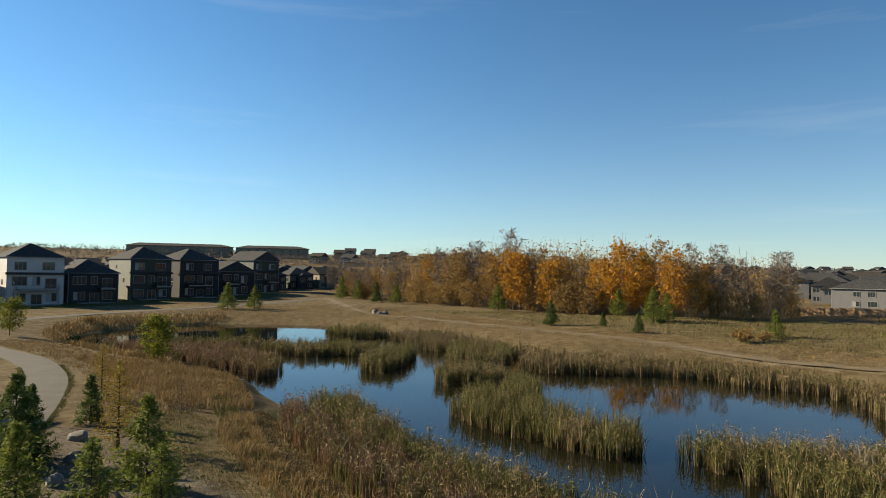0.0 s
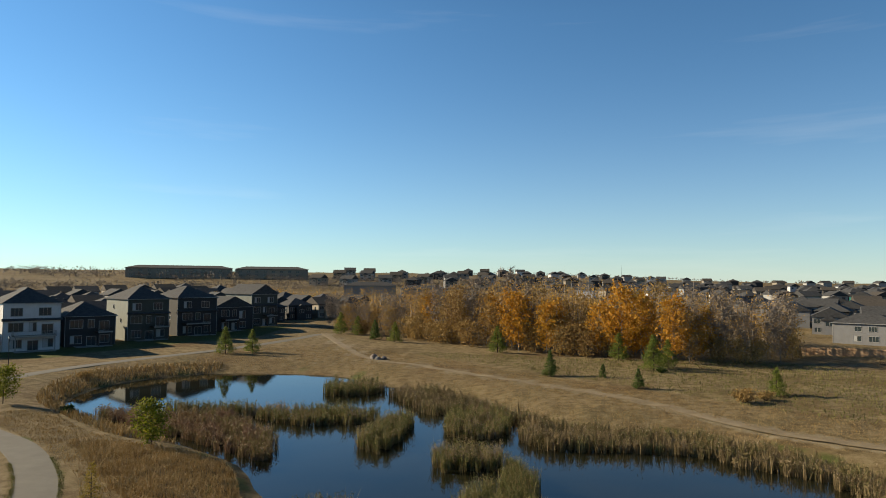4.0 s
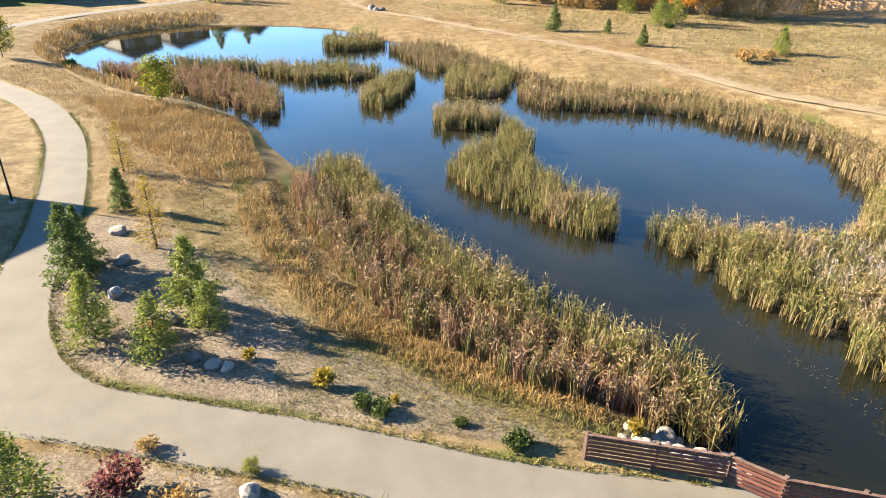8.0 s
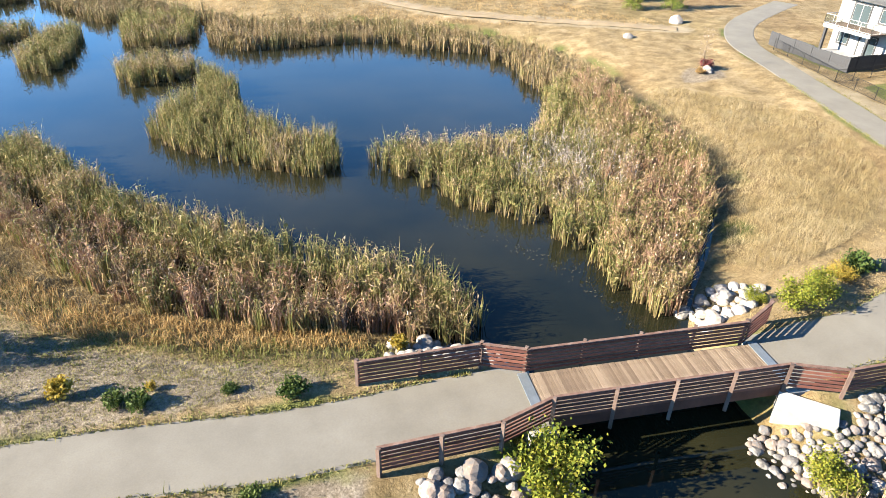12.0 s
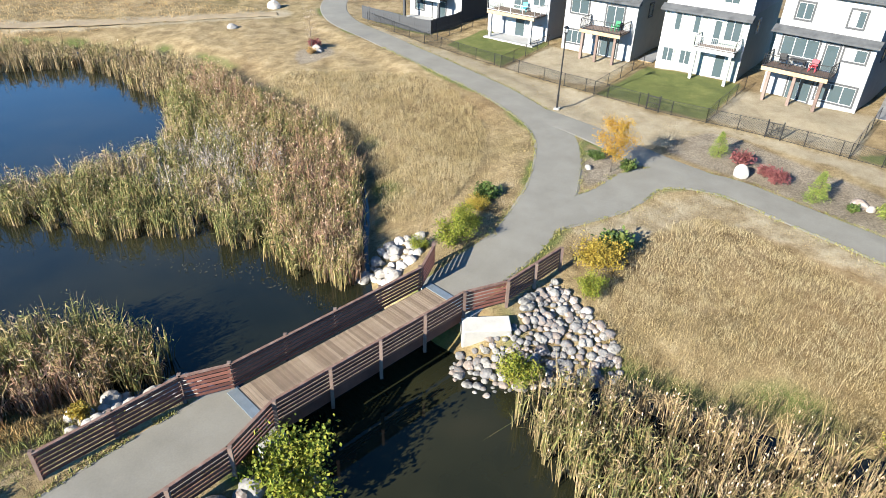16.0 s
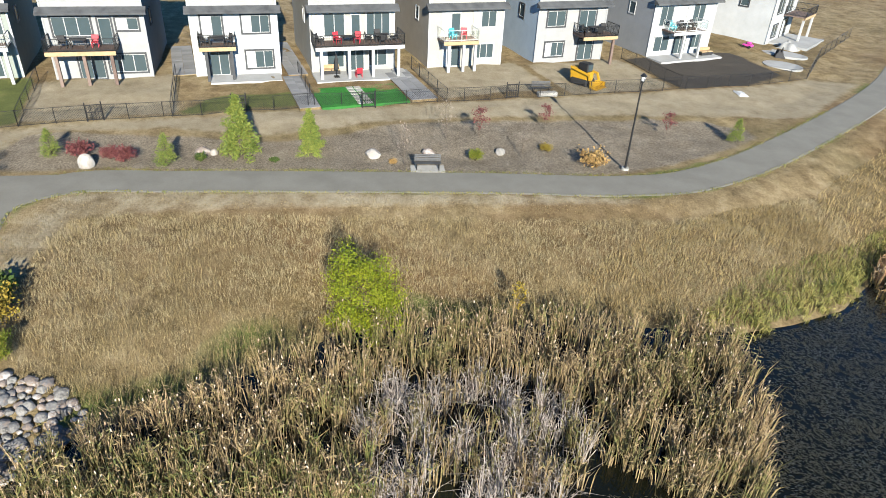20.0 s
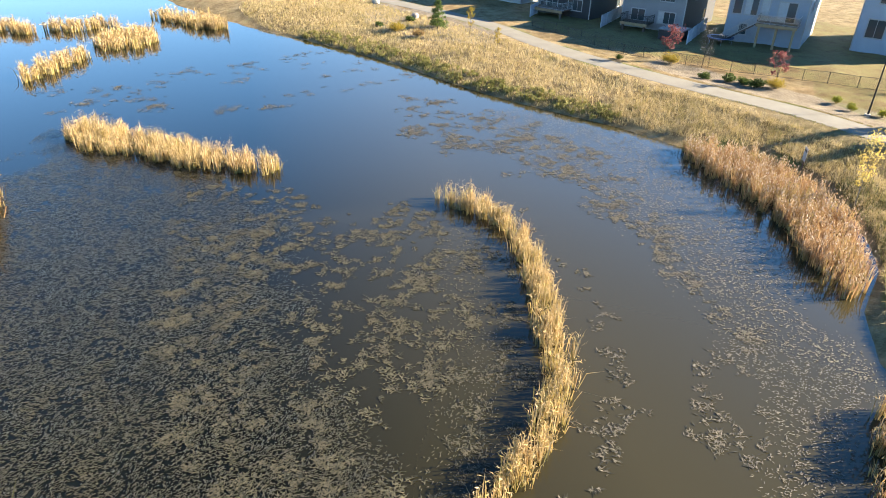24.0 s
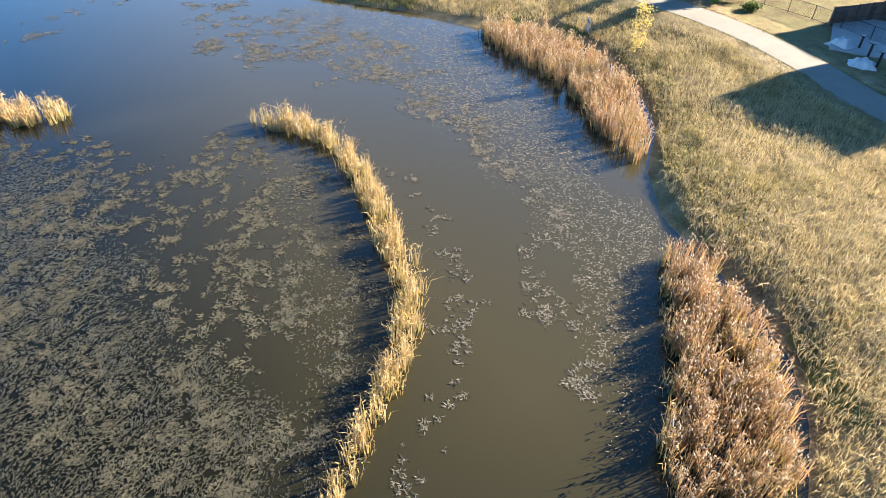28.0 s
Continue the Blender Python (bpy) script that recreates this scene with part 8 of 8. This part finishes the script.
for home, lx, ly, lz in ((H5, 2.4, -1.3, mid), (H5, -0.8, -1.6, mid), (H3, -1.4, -0.9, mid), (H4, -1.6, -1.0, mid), (H7, 2.2, -0.9, mid), (H8, -0.2, -1.3, mid)):
    put("table", lambda: patio_table(CHAIR_DARK, "dark metal patio table on a deck"), on_house(*home, lx, ly, lz))
put("sofa", lambda: sofa(FASCIA_WOOD, "tan cushioned sofa under the deck"), on_house(*H5, -2.3, -0.7, 0.03))
put("sofa", None, on_house(*H8, 3.0, -1.2, 0.03))
shade_m = on_house(*H5, -2.0, -1.9, 0.03)
parasol = empty("parasol", shade_m, "folded dark parasol standing under the deck", "parasol")
bm = bmesh.new()
rod(bm, (0, 0, 0.1), (0, 0, 2.2), 0.03, 0.03)
part("pole", bm, BLACK, parasol)
bm = bmesh.new()
rod(bm, (0, 0, 0.75), (0, 0, 1.6), 0.2, 0.16, 9)
rod(bm, (0, 0, 1.6), (0, 0, 2.15), 0.16, 0.03, 9)
part("canopy", bm, CHAIR_DARK, parasol)
part("base", boxed(-0.25, -0.25, 0, 0.25, 0.25, 0.1, bevel=0.03), BLACK, parasol)

# the garden with artificial turf, stepping stones and pavers
lift = 0.1
bm = bmesh.new()
box(bm, 51.5, -16.9, 2.0, 56.6, -9.4, ground_at(54, -13) + lift)
turf = part("artificial_lawn", bm, TURF)
tagged(turf, "bright green artificial turf below the deck", "lawn")
tufts = np.random.RandomState(3)
tx, ty = tufts.uniform(51.55, 56.55, 9000), tufts.uniform(-16.85, -9.45, 9000)
part_of("pile", blades("pile", tx, ty, 0 * tx + ground_at(54, -13) + lift - 0.005, 0.05, 0.03, 0.4, tufts), TURF, turf)
for k in range(6):
    for s in (-1, 1):
        put("step", lambda: tagged(part("stepping_stone", boxed(-0.3, -0.28, 0, 0.3, 0.28, 0.06, bevel=0.012), CONCRETE), "pale square stepping stone in the turf", "paving stone", "stepping stones"), pose(52.0 + 0.82 * k, -13.1 + 0.34 * s, ground_at(54, -13) + lift - 0.01, 0, 0, 2 * s))


def paving(name, label, x0, y0, x1, y1, slab=0.8, thick=0.12, turn=0):
    """Pavers laid in rows, each a piece of its own."""
    z = max(ground_at(x, y) for x in (x0, (x0 + x1) / 2, x1) for y in (y0, y1)) + 0.02
    p = empty(name, pose(x0, y0, z), label, "paving", "garden paving")
    me = bpy.data.meshes.new("paver")
    nx, ny = max(1, round((x1 - x0) / slab)), max(1, round((y1 - y0) / slab))
    sx, sy = (x1 - x0) / nx, (y1 - y0) / ny
    bm = boxed(-sx / 2 + 0.008, -sy / 2 + 0.008, -thick, sx / 2 - 0.008, sy / 2 - 0.008, 0, bevel=0.008)
    bm.to_mesh(me)
    bm.free()
    me.materials.append(PAVER)
    for i in range(nx):
        for j in range(ny):
            ob = part_of("paver", me, None, p)
            ob.matrix_basis = pose(sx * (i + 0.5), sy * (j + 0.5), 0.006 * math.sin(i * 5 + j * 3))
    bed = part("bed", boxed(0, 0, -0.5, x1 - x0, y1 - y0, -0.03), GROUND, p, "sand bed between the pavers")
    return p


paving("paved_walk", "grey paved strip beside the turf", 51.6, -9.3, 60.6, -7.6)
paving("paved_walk", "grey paved yard beside the turf", 51.4, -19.4, 60.4, -17.0)
paving("paved_walk", "grey paved passage between two houses", 62.6, -0.3, 73.0, 1.7)
paving("paved_walk", "grey paved passage beside the cream house", 60.8, -10.0, 73.0, -8.2)
paving("paved_walk", "concrete passage between two houses", 66.0, 22.1, 74, 23.6, 1.6)

# yellow skid-steer loader
sz = ground_at(52.6, -34.6)
loader = empty("skid_steer_loader", pose(52.8, -34.7, sz, 0, 0, 205), "yellow compact track loader with a black cab, parked on soil", "loader")
part("body", boxed(-1.3, -0.55, 0.45, 0.6, 0.55, 1.25, bevel=0.06), YELLOW_PAINT, loader)
part("engine_cover", boxed(-1.42, -0.5, 0.8, -0.7, 0.5, 1.5, bevel=0.08), YELLOW_PAINT, loader)
cab = part("cab", boxed(-0.6, -0.48, 1.255, 0.5, 0.48, 2.05, bevel=0.08), BLACK, loader, "black roll cage cab")
for x, y in ((0.51, 0),):
    part("cab_window", boxed(0.49, -0.36, 1.35, 0.512, 0.36, 1.95), GLASS, cab)
for s in (-1, 1):
    bm = boxed(-1.15, s * 0.6 - 0.17, 0.02, 0.75, s * 0.6 + 0.17, 0.62, bevel=0.14)
    part("track", bm, RUBBER, loader, "black rubber track")
    bm = bmesh.new()
    beam(bm, (-1.25, s * 0.68, 1.55), (0.9, s * 0.68, 1.15), 0.12, 0.2)
    beam(bm, (0.86, s * 0.68, 1.2), (1.25, s * 0.68, 0.4), 0.12, 0.2)
    part("lift_arm", bm, YELLOW_PAINT, loader)
bm = bmesh.new()
for v in (((1.2, 0.05), (2.0, 0.03), (2.0, 0.07), (1.25, 0.1)), ((1.2, 0.05), (1.25, 0.1), (1.2, 0.65), (1.13, 0.62))):
    a = [bm.verts.new((x, -0.85, z)) for x, z in v]
    b = [bm.verts.new((x, 0.85, z)) for x, z in v]
    bm.faces.new(a[::-1])
    bm.faces.new(b)
    for i in range(4):
        bm.faces.new((a[i], a[(i + 1) % 4], b[(i + 1) % 4], b[i]))
for y in (-0.85, 0.82):
    box(bm, 1.2, y, 0.06, 1.8, y + 0.03, 0.5)
part("bucket", bm, YELLOW_PAINT, loader)

# concrete-footed bench behind the fence
ob = copy_thing(bench, pose(51.3, -29.4, ground_at(51.3, -29.4), 0, 0, -100))
tagged(ob, "dark bench standing on bare soil behind the fence")
ob = part("concrete_block", boxed(-0.9, -0.3, 0, 0.9, 0.3, 0.4, bevel=0.04), CONCRETE)
ob.matrix_basis = pose(50.5, -29.5, ground_at(50.5, -29.5) - 0.03, 0, 0, -96)
tagged(ob, "pale concrete block beside the bench", "block")

# toy car and covered furniture
car = empty("toy_car", pose(61.2, -62.2, ground_at(61.2, -62.2) + 0.02, 0, 0, 25), "pink plastic ride-on toy car on the lawn", "toy car")
part("body", boxed(-0.6, -0.32, 0.15, 0.6, 0.32, 0.42, bevel=0.08), PINK, car)
part("cabin", boxed(-0.35, -0.27, 0.42, 0.15, 0.27, 0.68, bevel=0.09), PINK, car)
part("windscreen", boxed(0.1, -0.24, 0.44, 0.17, 0.24, 0.62, bevel=0.01), BLACK, car)
for x in (-0.36, 0.36):
    for y in (-0.32, 0.32):
        bm = bmesh.new()
        rod(bm, (x, y - 0.06, 0.15), (x, y + 0.06, 0.15), 0.15, 0.15, 12)
        part("wheel", bm, RUBBER, car)


def crumpled(name, label, x, y, w, d, h, mat, seed, category):
    """A lumpy sheet thrown over something."""
    r = np.random.RandomState(seed)
    n = 15
    u, v = np.meshgrid(np.linspace(-1, 1, n), np.linspace(-1, 1, n))
    rim = np.maximum(np.abs(u), np.abs(v))
    z = h * (1 - smooth(0.35, 1.0, rim)) * (0.8 + 0.3 * rough_field(u, v, 0.9, seed)) + 0.05 * r.normal(0, 1, u.shape) * (1 - rim)
    wob = 1 + 0.12 * rough_field(u, v, 1.3, seed + 1)
    verts = np.stack([u * w / 2 * wob, v * d / 2 * wob, np.maximum(z, 0) + 0.02], -1).reshape(-1, 3)
    skirt = verts.copy()
    skirt[:, 2] = -0.15
    i = np.arange(n * n).reshape(n, n)
    top = np.stack([i[:-1, :-1], i[:-1, 1:], i[1:, 1:], i[1:, :-1]], -1).reshape(-1, 4)
    ring = np.concatenate([i[0, :], i[1:, -1], i[-1, -2::-1], i[-2:0:-1, 0]])
    nxt = np.roll(ring, -1)
    side = np.stack([ring, ring + n * n, nxt + n * n, nxt], -1)
    ob = part_of(name, mesh_from(name, np.concatenate([verts, skirt]), [top, side]), mat)
    ob.matrix_basis = pose(x, y, ground_at(x, y), 0, 0, seed * 40)
    return tagged(ob, label, category)


crumpled("tarp", "crumpled white plastic sheet over a mound", -52.2, -25.2, 2.0, 1.5, 0.8, TARP, 2, "tarp")
crumpled("tarp", "crumpled white plastic sheet on the grass", -50.3, -22.3, 2.0, 1.5, 0.6, TARP, 3, "tarp")
crumpled("tarp", "pale plastic sheet lying on the mown grass", 47.1, -48.6, 1.8, 0.9, 0.15, TARP, 4, "tarp")
crumpled("covered_furniture", "patio furniture under a grey canvas cover", 60.2, -67.5, 2.4, 1.8, 0.9, CANVAS, 5, "furniture cover")
crumpled("covered_furniture", "dark covered grill beside the patio", 57.6, -63.6, 1.2, 1.0, 1.0, CHAIR_DARK, 6, "furniture cover")


def round_slab(label, x, y, r, squash=1.0):
    bm = bmesh.new()
    rod(bm, (0, 0, -0.4), (0, 0, 0.05), r, r, 32)
    bmesh.ops.scale(bm, vec=(1, squash, 1), verts=bm.verts)
    ob = part("patio_slab", bm, PATIO)
    ob.matrix_basis = pose(x, y, ground_at(x, y) + 0.04, 0, 0, 30)
    return tagged(ob, label, "patio")


round_slab("curved pale concrete patio", 54.2, -60.8, 2.1, 0.8)
round_slab("rounded pale concrete path", 58.2, -65.0, 2.6, 0.55)

# corner garden to the south-west: pale patio with black posts
corner = part("garden_patio", boxed(-8.5, -3.2, -0.5, 0, 3.2, 0.0, bevel=0.02), PATIO)
corner.matrix_basis = pose(-52.4, -22.6, ground_at(-56, -26) + 0.14, 0, 0, 30)
tagged(corner, "pale concrete patio beside a board fence", "patio")
for k in range(4):
    def gate_post():
        p = empty("bollard", Matrix(), "short black post with a flat cap beside the patio", "post", "patio posts")
        part("shaft", boxed(-0.07, -0.07, 0, 0.07, 0.07, 1.1), BLACK, p)
        part("cap", boxed(-0.2, -0.2, 1.1, 0.2, 0.2, 1.16, bevel=0.01), BLACK, p)
        return p
    x, y = -52.9 + 0.95 * k, -24.2 + 1.3 * k
    put("bollard", gate_post, pose(x, y, ground_at(x, y) + 0.02))

# white sign by the reeds
sx, sy = -38.3, -39.2
sign = empty("sign", pose(sx, sy, ground_at(sx, sy), 0, 0, 62), "white notice board on a post in the dry grass", "sign")
part("post", boxed(-0.05, 0.0, -0.2, 0.05, 0.08, 1.75), WOOD_DARK, sign)
board = part("panel", boxed(-0.4, -0.03, 0.75, 0.4, -0.002, 1.85, bevel=0.006), TRIM_WHITE, sign)
part("print", boxed(-0.3, -0.036, 1.5, 0.3, -0.031, 1.66), TRIM_DARK, board)

# hot tub and trampoline in the back gardens
tub = empty("hot_tub", pose(-50.0, -77.0, ground_at(-50.0, -77.0), 0, 0, 37) @ Matrix.Diagonal((1.4, 1.4, 1.3, 1)), "grey hot tub with a padded cover", "hot tub")
part("shell", boxed(-1.1, -1.1, -0.1, 1.1, 1.1, 0.85, bevel=0.06), SIDING["charcoal"], tub)
part("cover", boxed(-1.15, -1.15, 0.85, 1.15, 1.15, 0.98, bevel=0.04), CANVAS, tub)
tramp = empty("trampoline", pose(-54.2, -73.2, ground_at(-54.2, -73.2)), "round trampoline with a dark mat and blue rim", "trampoline")
bm = bmesh.new()
rod(bm, (0, 0, 0.72), (0, 0, 0.75), 1.25, 1.25, 24)
part("mat", bm, RUBBER, tramp)
bm = bmesh.new()
ring = [(1.25, 0.7), (1.6, 0.7), (1.6, 0.8), (1.25, 0.8)]
rows = [[bm.verts.new((r * math.cos(a), r * math.sin(a), z)) for r, z in ring] for a in (2 * math.pi * k / 24 for k in range(24))]
for k in range(24):
    for j in range(4):
        bm.faces.new((rows[k][j], rows[(k + 1) % 24][j], rows[(k + 1) % 24][(j + 1) % 4], rows[k][(j + 1) % 4]))
part("rim", bm, plain("blue_padding", (0.06, 0.14, 0.3)), tramp)
for k in range(6):
    bm = bmesh.new()
    a = math.pi / 3 * k
    rod(bm, (1.5 * math.cos(a), 1.5 * math.sin(a), -0.1), (1.5 * math.cos(a), 1.5 * math.sin(a), 0.7), 0.03, 0.03, 6)
    part("leg", bm, STEEL, tramp)


def gate(x, y, turn, wide=1.1):
    """A framed gate in the chain-link fence."""
    g = empty("garden_gate", pose(x, y, ground_at(x, y), 0, 0, turn), "black metal garden gate between two thick posts", "gate", "garden gates")
    for s in (-1, 1):
        bm = bmesh.new()
        rod(bm, (s * wide / 2, 0, -0.2), (s * wide / 2, 0, 1.45), 0.05, 0.05, 8)
        part("gate_post", bm, BLACK, g)
    bm = bmesh.new()
    for z in (0.15, 0.7, 1.25):
        beam(bm, (-wide / 2, 0.06, z), (wide / 2, 0.06, z), 0.04, 0.05)
    for k in range(6):
        u = -wide / 2 + 0.08 + (wide - 0.16) * k / 5
        box(bm, u - 0.015, 0.05, 0.15, u + 0.015, 0.07, 1.25)
    part("gate_frame", bm, BLACK, g)
    return g


for x, y, turn in ((52.6, 7.3, 91), (51.2, -13.2, 85), (53.1, 17, 87), (52.4, -3, 88), (50.5, -26, 85), (-58.7, -50.3, 138)):
    gate(x, y, turn)
